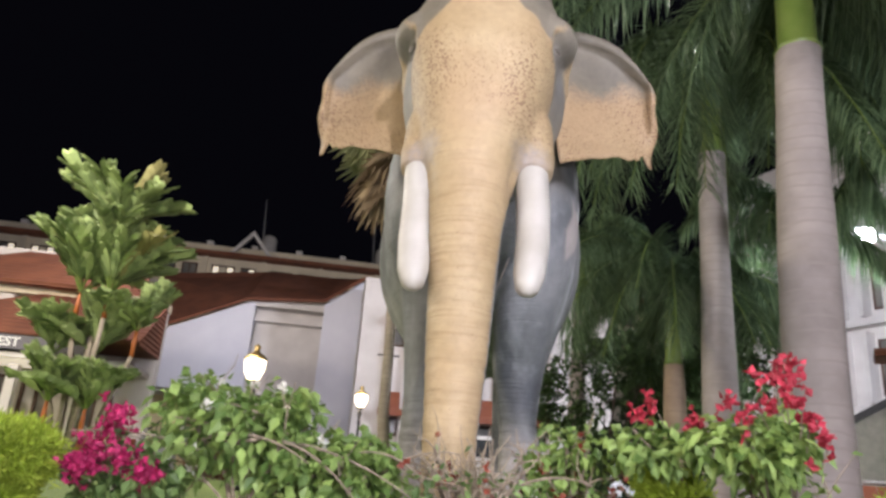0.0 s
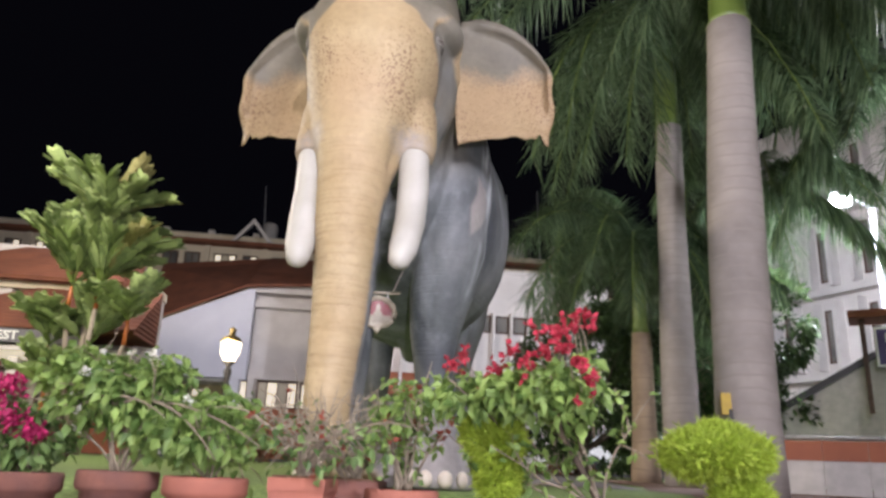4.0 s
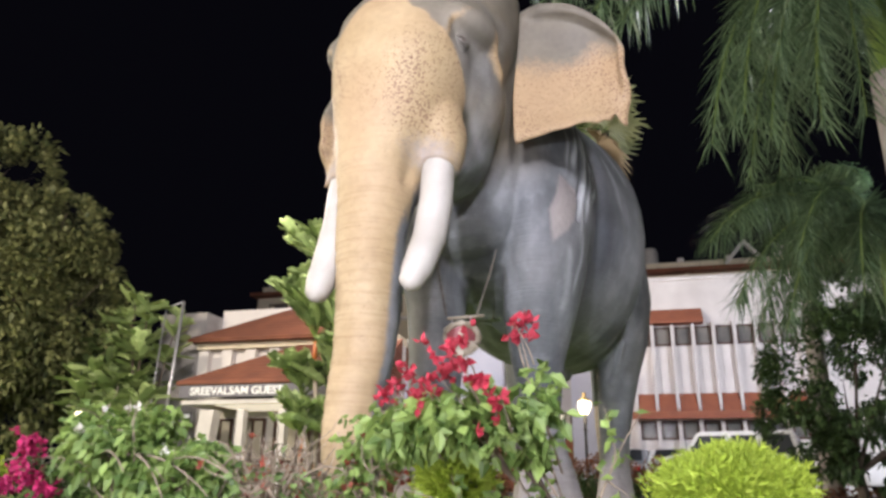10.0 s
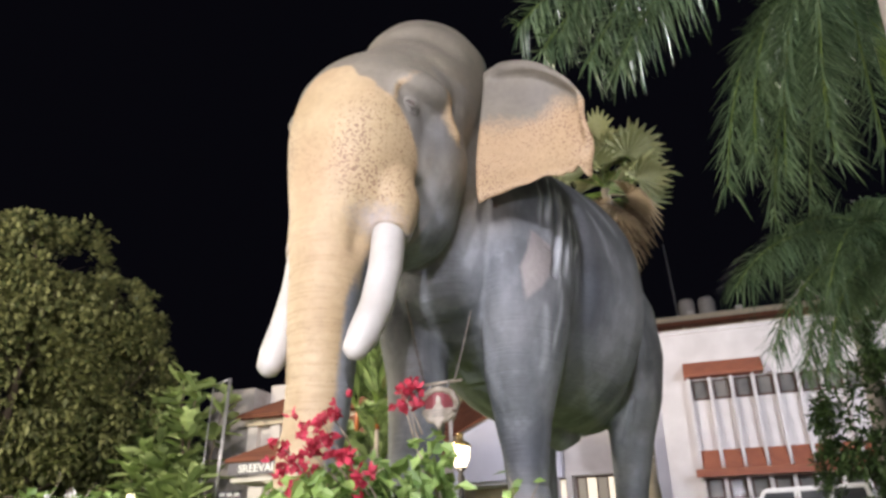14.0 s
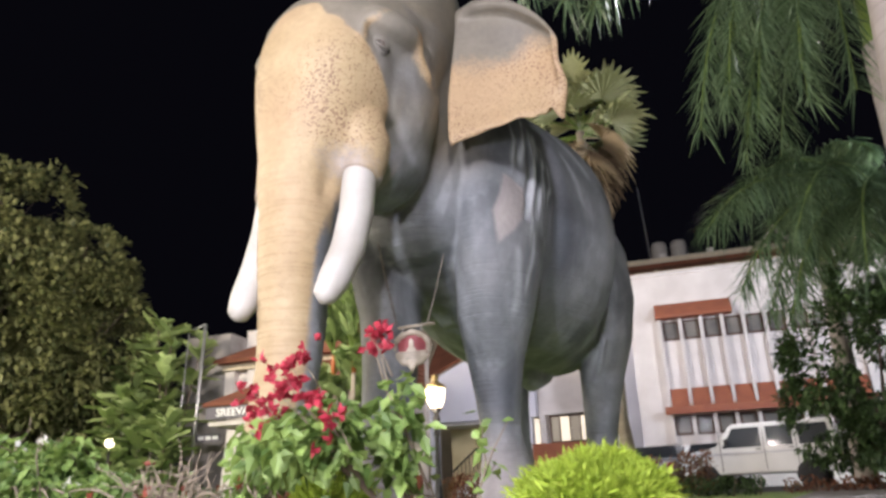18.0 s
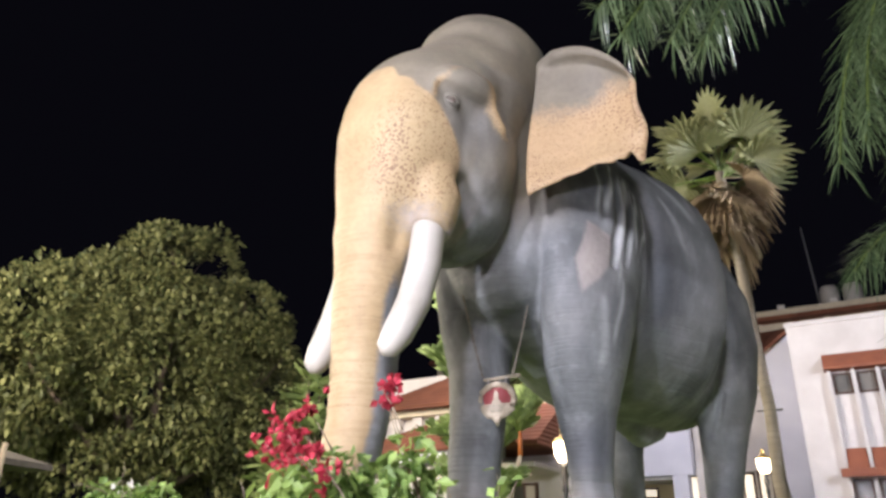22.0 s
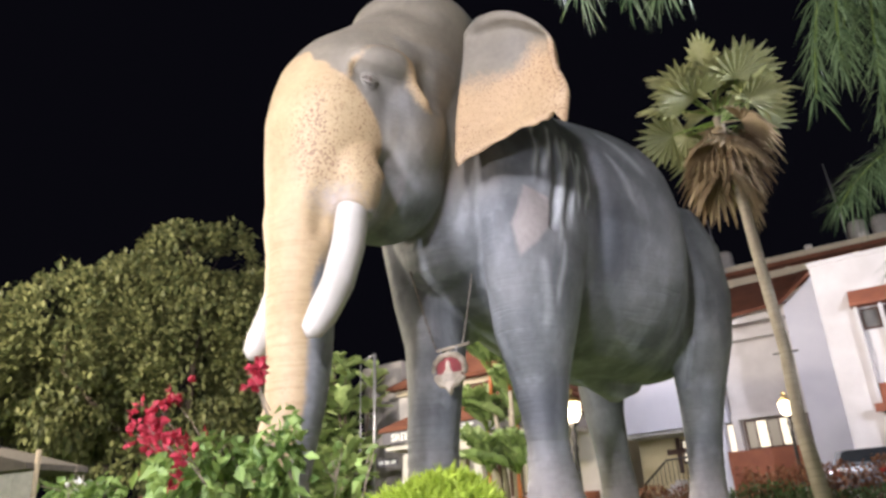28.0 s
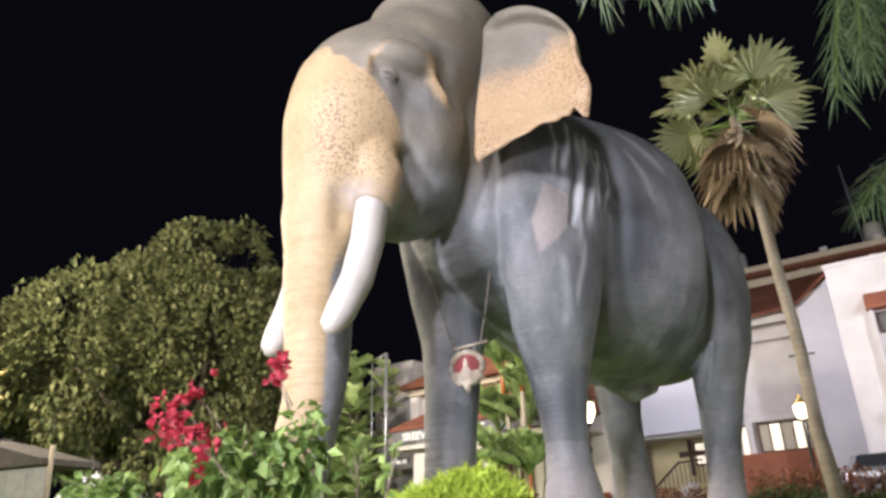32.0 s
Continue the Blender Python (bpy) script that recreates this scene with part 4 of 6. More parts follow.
class Leaves:
    """Gathers many small leaves into one mesh."""

    def __init__(self):
        self.v, self.f = [], []

    def leaf(self, p, d, length, width, up=None, fold=0.18, droop=0.0):
        up = up or Vector((0, 0, 1))
        side = d.cross(up)
        side = side.normalized() if side.length > 1e-4 else Vector((1, 0, 0))
        nrm = side.cross(d)
        n = len(self.v)
        mid = p + d * (0.45 * length) - Vector((0, 0, droop * length * 0.3))
        tip = p + d * length - Vector((0, 0, droop * length))
        rise = nrm * (fold * width)
        self.v += [p, mid - rise * 0.4, tip, mid + side * (width / 2) + rise * 0.5, mid - side * (width / 2) + rise * 0.5]
        self.f += [(n, n + 3, n + 1), (n, n + 1, n + 4), (n + 1, n + 3, n + 2), (n + 1, n + 2, n + 4)]

    def blade(self, p, d, length, width, droop=0.0):
        """A long narrow leaflet in three bends."""
        side = d.cross(Vector((0, 0, 1)))
        side = side.normalized() if side.length > 1e-4 else Vector((1, 0, 0))
        n = len(self.v)
        a = p + d * (length * 0.45) - Vector((0, 0, droop * length * 0.22))
        t = p + d * length - Vector((0, 0, droop * length))
        w = side * (width / 2)
        self.v += [p - w * 0.5, p + w * 0.5, a + w, a - w, t]
        self.f += [(n, n + 1, n + 2, n + 3), (n + 3, n + 2, n + 4)]

    def broad(self, p, d, length, width, droop=0.0, tilt=0.0):
        """A wide leaf with a blunt, notched end and a folded middle."""
        side = d.cross(Vector((0, 0, 1)))
        side = side.normalized() if side.length > 1e-4 else Vector((1, 0, 0))
        nrm = side.cross(d)
        side = (side + nrm * tilt).normalized()
        n = len(self.v)
        a = p + d * (length * 0.4) - Vector((0, 0, droop * length * 0.12))
        b = p + d * (length * 0.82) - Vector((0, 0, droop * length * 0.6))
        t = p + d * (length * 0.93) - Vector((0, 0, droop * length * 0.85))
        w, k = side * (width / 2), nrm * (0.16 * width)
        self.v += [p, a - k, a + w * 0.85, a - w * 0.85, b - k, b + w, b - w, t + d * (length * 0.07) + w * 0.6, t + d * (length * 0.05) - w * 0.55, t - d * (length * 0.05)]
        self.f += [(n, n + 2, n + 1), (n, n + 1, n + 3), (n + 1, n + 2, n + 5, n + 4), (n + 1, n + 4, n + 6, n + 3), (n + 4, n + 5, n + 7, n + 9), (n + 4, n + 9, n + 8, n + 6)]

    def fan(self, p, d, side, nrm, radius, droop, span=235, ribs=18):
        """A pleated fan leaf, solid for half its radius and split into fingers beyond."""
        n = len(self.v)
        self.v.append(p)
        ring = []
        for j in range(2 * ribs + 1):
            a = math.radians(-span / 2 + span * j / (2 * ribs))
            w = d * math.cos(a) + side * math.sin(a) + nrm * (0.07 if j % 2 else -0.07)
            r = radius * (0.58 + 0.06 * math.cos(a))
            ring.append(p + w * r - Vector((0, 0, droop * r * 0.35)))
        self.v += ring
        for j in range(2 * ribs):
            self.f.append((n, n + 1 + j, n + 2 + j))
        for j in range(ribs):
            a = math.radians(-span / 2 + span * (2 * j + 1) / (2 * ribs))
            w = (d * math.cos(a) + side * math.sin(a)).normalized()
            r = radius * (0.9 + 0.15 * math.cos(a)) * rnd(0.92, 1.05)
            self.v.append(p + w * r - Vector((0, 0, droop * r * rnd(0.8, 1.2))))
            q = len(self.v) - 1
            self.f += [(n + 1 + 2 * j, q, n + 2 + 2 * j), (n + 2 + 2 * j, q, n + 3 + 2 * j)]

    def done(self, name, material, parent, label="", stuff=True):
        me = bpy.data.meshes.new(name)
        me.from_pydata([tuple(q) for q in self.v], [], self.f)
        me.materials.append(material)
        ob = new(name, me)
        ob.parent = parent
        if stuff:
            ob["kind"] = "stuff"
        if label:
            ob["label"] = label
        return ob


def frond(lv, rach, base, az, rise, length, droop, pairs, leaf_len, leaf_w, hang=0.5, plume=0.0):
    """One feather leaf: a bent midrib with leaflets on both sides."""
    h = Vector((math.cos(az), math.sin(az), 0))
    pts = []
    for i in range(9):
        t = i / 8
        pts.append(Vector(base) + h * (length * (t * math.cos(rise) * (1 - 0.12 * t))) + Vector((0, 0, length * (t * math.sin(rise) - droop * t * t))))
    tube(rach, pts, [0.022 * (1 - 0.8 * i / 8) * (length / 2.5) + 0.004 for i in range(9)], 5)
    for k in range(pairs):
        t = 0.12 + 0.87 * k / pairs
        i = min(int(t * 8), 7)
        p = pts[i].lerp(pts[i + 1], t * 8 - i)
        d = (pts[i + 1] - pts[i]).normalized()
        side = d.cross(Vector((0, 0, 1))).normalized()
        ll = leaf_len * (0.45 + 0.75 * math.sin(math.pi * min(1, t * 0.9 + 0.08))) * rnd(0.85, 1.1)
        for s in (-1, 1):
            w = (side * s + d * rnd(0.45, 0.8) + Vector((0, 0, rnd(-0.35, 0.25) + plume * rnd(-1, 1)))).normalized()
            lv.blade(p, w, ll, leaf_w * rnd(0.8, 1.2), hang * rnd(0.6, 1.3))


def frond_to(lv, rach, a, m, b, pairs, leaf_len, leaf_w, hang=1.0):
    """A feather leaf that arches from a over m to b; its leaflets hang from the midrib."""
    a, m, b = Vector(a), Vector(m), Vector(b)
    pts = [a * (1 - t) ** 2 + m * (2 * t * (1 - t)) + b * (t * t) for t in [i / 12 for i in range(13)]]
    tube(rach, pts, [0.028 * (1 - 0.85 * i / 12) + 0.003 for i in range(13)], 5)
    for k in range(pairs):
        t = 0.1 + 0.9 * k / pairs
        i = min(int(t * 12), 11)
        p = pts[i].lerp(pts[i + 1], t * 12 - i)
        d = (pts[i + 1] - pts[i]).normalized()
        side = d.cross(Vector((0, 0, 1))).normalized()
        ll = leaf_len * (0.55 + 0.55 * math.sin(math.pi * min(1, t * 0.85 + 0.1)))
        upw = side.cross(d)
        for s in (-1, 1):
            a = rnd(-1.3, 1.0)
            w = (side * s * math.cos(a) + upw * math.sin(a) + d * rnd(0.2, 0.8)).normalized()
            lv.blade(p, w, ll * rnd(0.7, 1.15), leaf_w * rnd(0.7, 1.2), hang * rnd(0.3, 1.0))


# ---- guest house: the gabled block ----
def frame_at(x, y, ux, uy):
    u = Vector((ux, uy, 0)).normalized()
    return Matrix(((u.x, -u.y, 0, x), (u.y, u.x, 0, y), (0, 0, 1, 0), (0, 0, 0, 1)))


UX, UY = 0.98, 0.21


def house(name, x, y, label, category="building"):
    ob = new(name)
    ob.matrix_world = frame_at(x, y, UX, UY)
    return tagged(ob, label, category)


def window(parent, u0, u1, z0, z1, y, pane, mullions=1, frame_w=0.09, depth=0.08, material=None):
    """A framed window: four frame bars, mullions and panes, as one part with sub-parts."""
    bm = bmesh.new()
    box(bm, (u0, y - depth, z0), (u1, y, z0 + frame_w))
    box(bm, (u0, y - depth, z1 - frame_w), (u1, y, z1))
    box(bm, (u0, y - depth, z0 + frame_w), (u0 + frame_w, y, z1 - frame_w))
    box(bm, (u1 - frame_w, y - depth, z0 + frame_w), (u1, y, z1 - frame_w))
    for k in range(mullions):
        c = u0 + (u1 - u0) * (k + 1) / (mullions + 1)
        box(bm, (c - frame_w * 0.35, y - depth * 0.8, z0 + frame_w), (c + frame_w * 0.35, y, z1 - frame_w))
    w = part("window", bm, material or WOOD, parent)
    n = mullions + 1
    for k in range(n):
        a = u0 + (u1 - u0) * k / n
        b = u0 + (u1 - u0) * (k + 1) / n
        p = pane[k % len(pane)] if isinstance(pane, list) else pane
        slab("pane", (a + 0.02, y - depth * 0.35, z0 + 0.02), (b - 0.02, y - depth * 0.2, z1 - 0.02), p, w)
    return w


gh = house("guest_house", -6.33, 29.34, "white gabled guest house with red clay tiled roof and lit windows", "house")
# side wing of the gable, then the recessed middle, then the right gable shoulder
bm = bmesh.new()
prism(bm, [(-9.95, 3.7), (-5.4, 3.7), (-5.4, 7.95), (-9.95, 5.9)], 0.35)
part("gable_wall", bm, LILAC, gh, "bluish white gable wall")
bm = bmesh.new()
prism(bm, [(-1.92, -0.2), (-0.1, -0.2), (-0.1, 9.62), (-1.92, 8.22)], 0.35)
part("gable_wall", bm, LILAC, gh, "bluish white gable wall")
slab("pier", (-6.0, 0.0, -0.2), (-5.35, 0.8, 3.69), LILAC, gh)
slab("pier", (-5.398, -0.02, 3.7), (-5.1, 0.6, 7.97), LILAC, gh)
slab("wall", (-5.098, 0.9, -0.2), (-1.922, 1.2, 8.2), WHITE, gh, "cream balcony wall")
slab("lintel", (-5.098, 0.35, 7.2), (-1.922, 0.898, 7.5), WHITE, gh)
slab("lintel", (-5.098, 0.1, 7.85), (-1.922, 0.898, 8.16), WHITE, gh)
slab("ledge", (-5.05, 0.3, 3.76), (-1.93, 0.898, 3.96), WHITE, gh)
slab("base_wall", (-5.34, -0.15, -0.2), (-1.93, 0.1, 2.45), BRICKRED, gh, "red oxide parapet below the windows")
slab("pier", (-4.98, 0.12, 1.2), (-4.7, 0.5, 3.75), WHITE, gh)
window(gh, -4.6, -2.7, 2.47, 3.74, 0.6, [DIMPANE, LITPANE, DIMPANE, LITPANE], 3)
window(gh, -5.6, -5.02, 2.32, 3.74, 0.8, [LITPANE], 0)
window(gh, -2.6, -1.97, 2.47, 3.74, 0.6, [LITPANE, DIMPANE], 1)
# entrance under the wing
slab("wall", (-9.95, 2.2, -0.2), (-6.02, 2.4, 3.69), YELLOW, gh, "yellow porch wall")
slab("soffit", (-9.95, 0.36, 3.55), (-6.02, 2.19, 3.69), WHITE, gh)
slab("pier", (-10.3, 0.0, -0.2), (-9.96, 0.5, 5.5), LILAC, gh)
slab("door_frame", (-8.15, 2.1, 1.9), (-7.95, 2.19, 3.5), WOOD, gh)
slab("door_rail", (-8.6, 2.1, 2.75), (-7.3, 2.19, 3.0), WOOD, gh)
window(gh, -7.9, -7.2, 2.3, 3.4, 2.19, [LITPANE], 0)
for k in range(7):
    slab("step", (-9.6 + 0.25 * k, 0.9, -0.1), (-9.34 + 0.25 * k, 2.1, 0.55 + 0.17 * k), WHITE, gh)
rail = rod("handrail", [(-9.5, 0.8, 1.45), (-8.3, 0.8, 2.45), (-7.2, 0.8, 2.5)], 0.045, BLACKIRON, gh)
for k in range(12):
    x = -9.45 + 0.2 * k
    z = 1.45 + min(1.0, (x + 9.5) / 1.2)
    rod("baluster", [(x, 0.8, z - 0.95), (x, 0.8, z)], 0.02, BLACKIRON, rail, n=5)
bm = bmesh.new()
front = [(-10.4, 5.85), (-5.45, 8.12), (-1.93, 8.4), (0.0, 9.85)]
back = [(-10.9, 10.3), (-5.4, 11.0), (-1.75, 11.1), (0.1, 11.2)]
f = [bm.verts.new((x, -0.3, z)) for x, z in front]
g = [bm.verts.new((x, 5.5, z)) for x, z in back]
f2 = [bm.verts.new((x, -0.3, z - 0.16)) for x, z in front]
g2 = [bm.verts.new((x, 5.5, z - 0.16)) for x, z in back]
for i in range(3):
    bm.faces.new((f[i], f[i + 1], g[i + 1], g[i]))
    bm.faces.new((f2[i + 1], f2[i], g2[i], g2[i + 1]))
    bm.faces.new((f2[i], f2[i + 1], f[i + 1], f[i]))
bm.faces.new((f2[3], g2[3], g[3], f[3]))
bm.faces.new((f2[0], f[0], g[0], g2[0]))
part("roof", bm, ROOF, gh, "red clay tiled roof")
slab("wall", (-10.3, 1.25, 3.7), (0.05, 6.0, 5.4), WHITE, gh)

# ---- guest house: the block of offices with fins and red awnings ----
wb = house("office_block", -4.19, 25.28, "white office block with vertical fins, red awnings and brown windows")
slab("wall", (-1.42, 0.0, -0.3), (9.5, 4.0, 8.4), WHITE, wb)
slab("parapet", (-1.46, -0.06, 8.402), (9.54, 4.0, 8.56), WHITE, wb)
for k in range(10):
    u = -0.27 + 0.77 * k
    slab("fin", (u - 0.055, -0.32, 1.85), (u + 0.055, -0.002, 6.62), WHITE, wb)
for k in range(9):
    u = -0.17 + 0.77 * k
    window(wb, u, u + 0.6, 5.75, 6.5, -0.003, [GLASS], 0, 0.07, 0.06)
    window(wb, u, u + 0.6, 2.15, 2.86, -0.003, [GLASS], 0, 0.07, 0.06)
for a, b, z0, z1 in [(-0.4, 2.45, 6.64, 7.22)] + [(-0.2 + 0.77 * k, 0.43 + 0.77 * k, 3.06, 3.88) for k in range(9)]:
    bm = bmesh.new()
    v = [bm.verts.new(p) for p in ((a, -0.03, z1), (b, -0.03, z1), (b, -0.6, z0), (a, -0.6, z0), (a, -0.03, z0 - 0.08), (b, -0.03, z0 - 0.08), (b, -0.6, z0 - 0.08), (a, -0.6, z0 - 0.08))]
    for q in ((0, 1, 2, 3), (7, 6, 5, 4), (3, 2, 6, 7), (1, 5, 6, 2), (0, 3, 7, 4), (0, 4, 5, 1)):
        bm.faces.new([v[i] for i in q])
    part("awning", bm, BRICKRED, wb, "red oxide sloping awning")
slab("awning_band", (-0.46, -0.66, 2.88), (6.7, -0.602, 3.16), BRICKRED, wb)

# ---- hotel behind ----
hb = house("hotel_block", -9.5, 43.0, "long cream hotel storey with a tiled roof edge")
slab("wall", (-26, 0.0, 0.0), (40, 6.0, 13.9), CREAM, hb)
for k in range(17):
    u = -25 + 3.8 * k
    window(hb, u, u + 1.5, 12.3, 13.4, -0.01, [LITPANE, DIMPANE] if k % 3 == 1 else [DIMPANE, GLASS, GLASS], 2, 0.1, 0.08)
    window(hb, u + 1.9, u + 2.9, 12.3, 13.4, -0.01, [GLASS, LITPANE] if k % 4 == 0 else [GLASS], 1, 0.1, 0.08)
    slab("pilaster", (u + 3.2, -0.2, 11.9), (u + 3.5, -0.002, 13.9), CREAM, hb)
slab("ledge", (-26, -0.5, 11.7), (40, -0.002, 11.9), WHITE, hb)
bm = bmesh.new()
prism(bm, [(-26.2, 13.9), (40.2, 13.9), (40.2, 14.15), (-26.2, 14.15)], 1.5, Matrix.Translation((0, -0.9, 0)))
part("eave", bm, ROOF, hb, "red tiled eave")
slab("parapet", (-26, 0.6, 14.16), (40, 1.0, 14.95), CREAM, hb)
for k in range(22):
    slab("merlon", (-25.5 + 3.0 * k, 0.55, 14.96), (-25.1 + 3.0 * k, 1.05, 15.2), WHITE, hb)
for u in (-17.5, -7.3, 8.5, 21.0):
    bm = bmesh.new()
    prism(bm, [(u - 1.3, 14.2), (u - 1.05, 14.2), (u, 15.45), (u + 1.05, 14.2), (u + 1.3, 14.2), (u, 15.8)], 0.3, Matrix.Translation((0, -0.95, 0)))
    part("pediment", bm, WHITE, hb)
for u in (-16.2, -6.6, 1.5, 2.8, 11.5, 14.6, 16.0, 17.3):
    bm = bmesh.new()
    turned(bm, [(0.5, 14.96), (0.55, 15.2), (0.55, 16.2), (0.45, 16.45), (0.15, 16.55)], 16, Matrix.Translation((u, 2.2, 0)))
    tagged(mesh_ob("water_tank", bm, HUTWALL, None, "", True), "cylindrical roof water tank on the hotel", "water tank", "roof tanks").matrix_world = hb.matrix_world.copy()
for u, h in ((-7.0, 19.5), (0.9, 21.0), (11.0, 20.5), (13.4, 21.0), (16.6, 20.0), (19.0, 19.0)):
    bm = bmesh.new()
    tube(bm, [(u, 2.6, 14.9), (u - 0.15, 2.6, (h + 15) / 2), (u - 0.3, 2.6, h)], [0.07, 0.06, 0.03], 6)
    tagged(mesh_ob("roof_mast", bm, STEEL), "thin steel mast on the hotel roof", "mast", "roof masts").matrix_world = hb.matrix_world.copy()

# ---- guest house: porch wing with the name board ----
pw = house("porch_wing", -15.64, 13.43, "cream guest house wing with tiled porch roof and name board", "house")
slab("side_wall", (-2.2, 0.6, -0.3), (-0.45, 5.0, 5.85), STUCCO, pw, "grey weathered stucco wall")
slab("wall", (-0.448, 0.6, -0.3), (6.5, 1.0, 4.48), WHITE, pw)
slab("parapet", (-0.448, 1.6, 4.0), (3.6, 2.0, 6.12), WHITE, pw)
slab("band", (-0.448, 0.2, 4.5), (6.5, 1.2, 4.74), CREAM, pw)
for k in range(7):
    slab("upper_pier", (-0.44 + 0.85 * k, 0.35, 3.45), (-0.08 + 0.85 * k, 0.598, 4.49), WHITE, pw)
for (u0, z0), (u1, z1), (u2, n0, n1), nm in (((-0.55, 4.78), (5.6, 4.78), (2.1, -0.2, 1.58), 6.06), ((0.4, 3.14), (6.6, 3.14), (3.4, -1.9, 0.34), 4.62)):
    bm = bmesh.new()
    a, b = bm.verts.new((u0, n0, z0)), bm.verts.new((u1, n0, z1))
    c, d = bm.verts.new((u1, n1, nm)), bm.verts.new((u2, n1, nm))
    e = bm.verts.new((u0, n1, z0))
    a2, b2, e2 = bm.verts.new((u0, n0, z0 - 0.1)), bm.verts.new((u1, n0, z1 - 0.1)), bm.verts.new((u0, n1, z0 - 0.1))
    c2 = bm.verts.new((u1, n1, z0 - 0.1))
    for q in ((a, b, c, d), (a, d, e), (a2, b2, b, a), (e2, a2, a, e), (b2, c2, c, b), (a2, e2, c2, b2)):
        bm.faces.new(q)
    bmesh.ops.contextual_create(bm, geom=[e, d])
    part("roof", bm, ROOF, pw, "red clay tiled hipped roof")
sign = slab("name_board", (0.5, -1.85, 2.68), (5.6, -1.75, 3.03), SLATE, pw, "dark slate name board with white letters")


def lettering(text, size, m, material, parent, stretch=1.0, weight=0.0):
    cu = bpy.data.curves.new("lettering", "FONT")
    cu.body, cu.size, cu.extrude, cu.offset = text, size, 0.012, weight
    tmp = bpy.data.objects.new("lettering", cu)
    scene.collection.objects.link(tmp)
    bpy.context.view_layer.update()
    me = bpy.data.meshes.new_from_object(tmp.evaluated_get(bpy.context.evaluated_depsgraph_get()))
    bpy.data.objects.remove(tmp)
    me.transform(m @ Matrix.Diagonal((stretch, 1, 1, 1)))
    me.materials.clear()
    me.materials.append(material)
    ob = new("lettering", me)
    ob.parent = parent
    return ob


lettering("SREEVALSAM GUEST", 0.31, Matrix.Translation((0.86, -1.856, 2.745)) @ pose(0, 0, 0, 90, 0, 0), LETTER, sign, 1.06, 0.008)
slab("fascia", (0.5, -1.7, 2.5), (6.4, 0.5, 2.62), WHITE, pw)
slab("soffit_light", (1.5, -1.5, 2.48), (5.5, 0.2, 2.498), LITPANE, pw, "glowing porch ceiling light")
bm = bmesh.new()
prism(bm, [(0.85, -0.3), (1.3, -0.3), (1.55, 2.35), (1.1, 2.35)], 0.4, Matrix.Translation((0, -1.6, 0)))
part("column", bm, WHITE, pw)
for u in (2.3, 3.6, 5.2):
    slab("column", (u, -1.6, -0.3), (u + 0.22, -1.35, 2.35), WHITE, pw)
for k in range(5):
    window(pw, 0.1 + 1.15 * k, 0.95 + 1.15 * k, 0.95, 2.3, 0.59, [GLASS, DIMPANE], 1, 0.08, 0.1)
slab("base_wall", (-0.44, 0.25, -0.3), (6.4, 0.49, 0.9), BRICKRED, pw, "red oxide parapet")
bm = bmesh.new()
box(bm, (-0.2, -1.3, 2.1), (0.65, -1.25, 2.32))
board = part("small_board", bm, SLATE, pw)
for k in range(3):
    slab("text_bar", (-0.1 + 0.25 * k, -1.318, 2.16), (0.08 + 0.25 * k, -1.302, 2.27), LETTER, board)


# ---- lamps of the garden ----
def garden_lamp(place, h, power):
    g = thing("garden_lamp", place, "black iron garden lamp post with glowing lantern and brass cap", "lamp post", "garden lamps")
    bm = bmesh.new()
    turned(bm, [(0.13, 0.0), (0.13, 0.08), (0.09, 0.12), (0.06, 0.3), (0.04, 0.5), (0.032, h - 0.85), (0.05, h - 0.8), (0.03, h - 0.72), (0.06, h - 0.58), (0.03, h - 0.5), (0.1, h - 0.42)], 16)
    part("post", bm, BLACKIRON, g, "", True)
    bm = bmesh.new()
    turned(bm, [(0.085, h - 0.415), (0.15, h - 0.3), (0.165, h - 0.14), (0.12, h - 0.122)], 6)
    part("lantern", bm, LAMPGLASS, g, "glowing lantern glass")
    bm = bmesh.new()
    turned(bm, [(0.175, h - 0.12), (0.12, h - 0.06), (0.05, h - 0.02), (0.04, h + 0.03), (0.06, h + 0.06), (0.015, h + 0.1)], 12)
    part("cap", bm, BRASS, g, "brass lantern cap", True)
    lamp("lantern_bulb", "POINT", (place[0], place[1] - 0.28, place[2] + h - 0.25), (0, 0, 0), power, (1.0, 0.8, 0.5), 0.12)
    return g


garden_lamp((-3.47, 5.98, -0.03), 1.95, 40)
garden_lamp((-3.2, 13.5, 0.07), 2.33, 60)

sl = thing("street_lamp", (9.0, 13.2, 0.07), "bright white street lamp on a steel arm", "street lamp")
rod("pole", [(0.9, 0.3, -0.05), (0.9, 0.3, 6.9)], 0.08, STEEL, sl)
rod("arm", [(0.9, 0.3, 6.8), (0.4, 0.1, 7.05), (0.0, 0.0, 7.0)], 0.04, STEEL, sl)
slab("lamp_head", (-0.28, -0.14, 6.96), (0.22, 0.14, 7.1), STEEL, sl, bevel=0.03)
slab("lamp_glass", (-0.26, -0.12, 6.8), (0.2, 0.12, 6.955), STREETGLASS, sl, "glowing white lamp glass")
lamp("street_bulb", "POINT", (8.95, 12.95, 6.7), (0, 0, 0), 6000, (0.95, 0.97, 1.0), 0.12)

gl = thing("garden_light", (-16.84, 10.13, 0.03), "small warm garden light on a short post", "garden light")
rod("post", [(0, 0, 0), (0, 0, 1.95)], 0.04, BLACKIRON, gl)
bm = bmesh.new()
bmesh.ops.create_uvsphere(bm, u_segments=14, v_segments=10, radius=0.13, matrix=Matrix.Translation((0, 0, 2.06)))
part("globe", bm, LAMPGLASS, gl, "glowing globe", True)

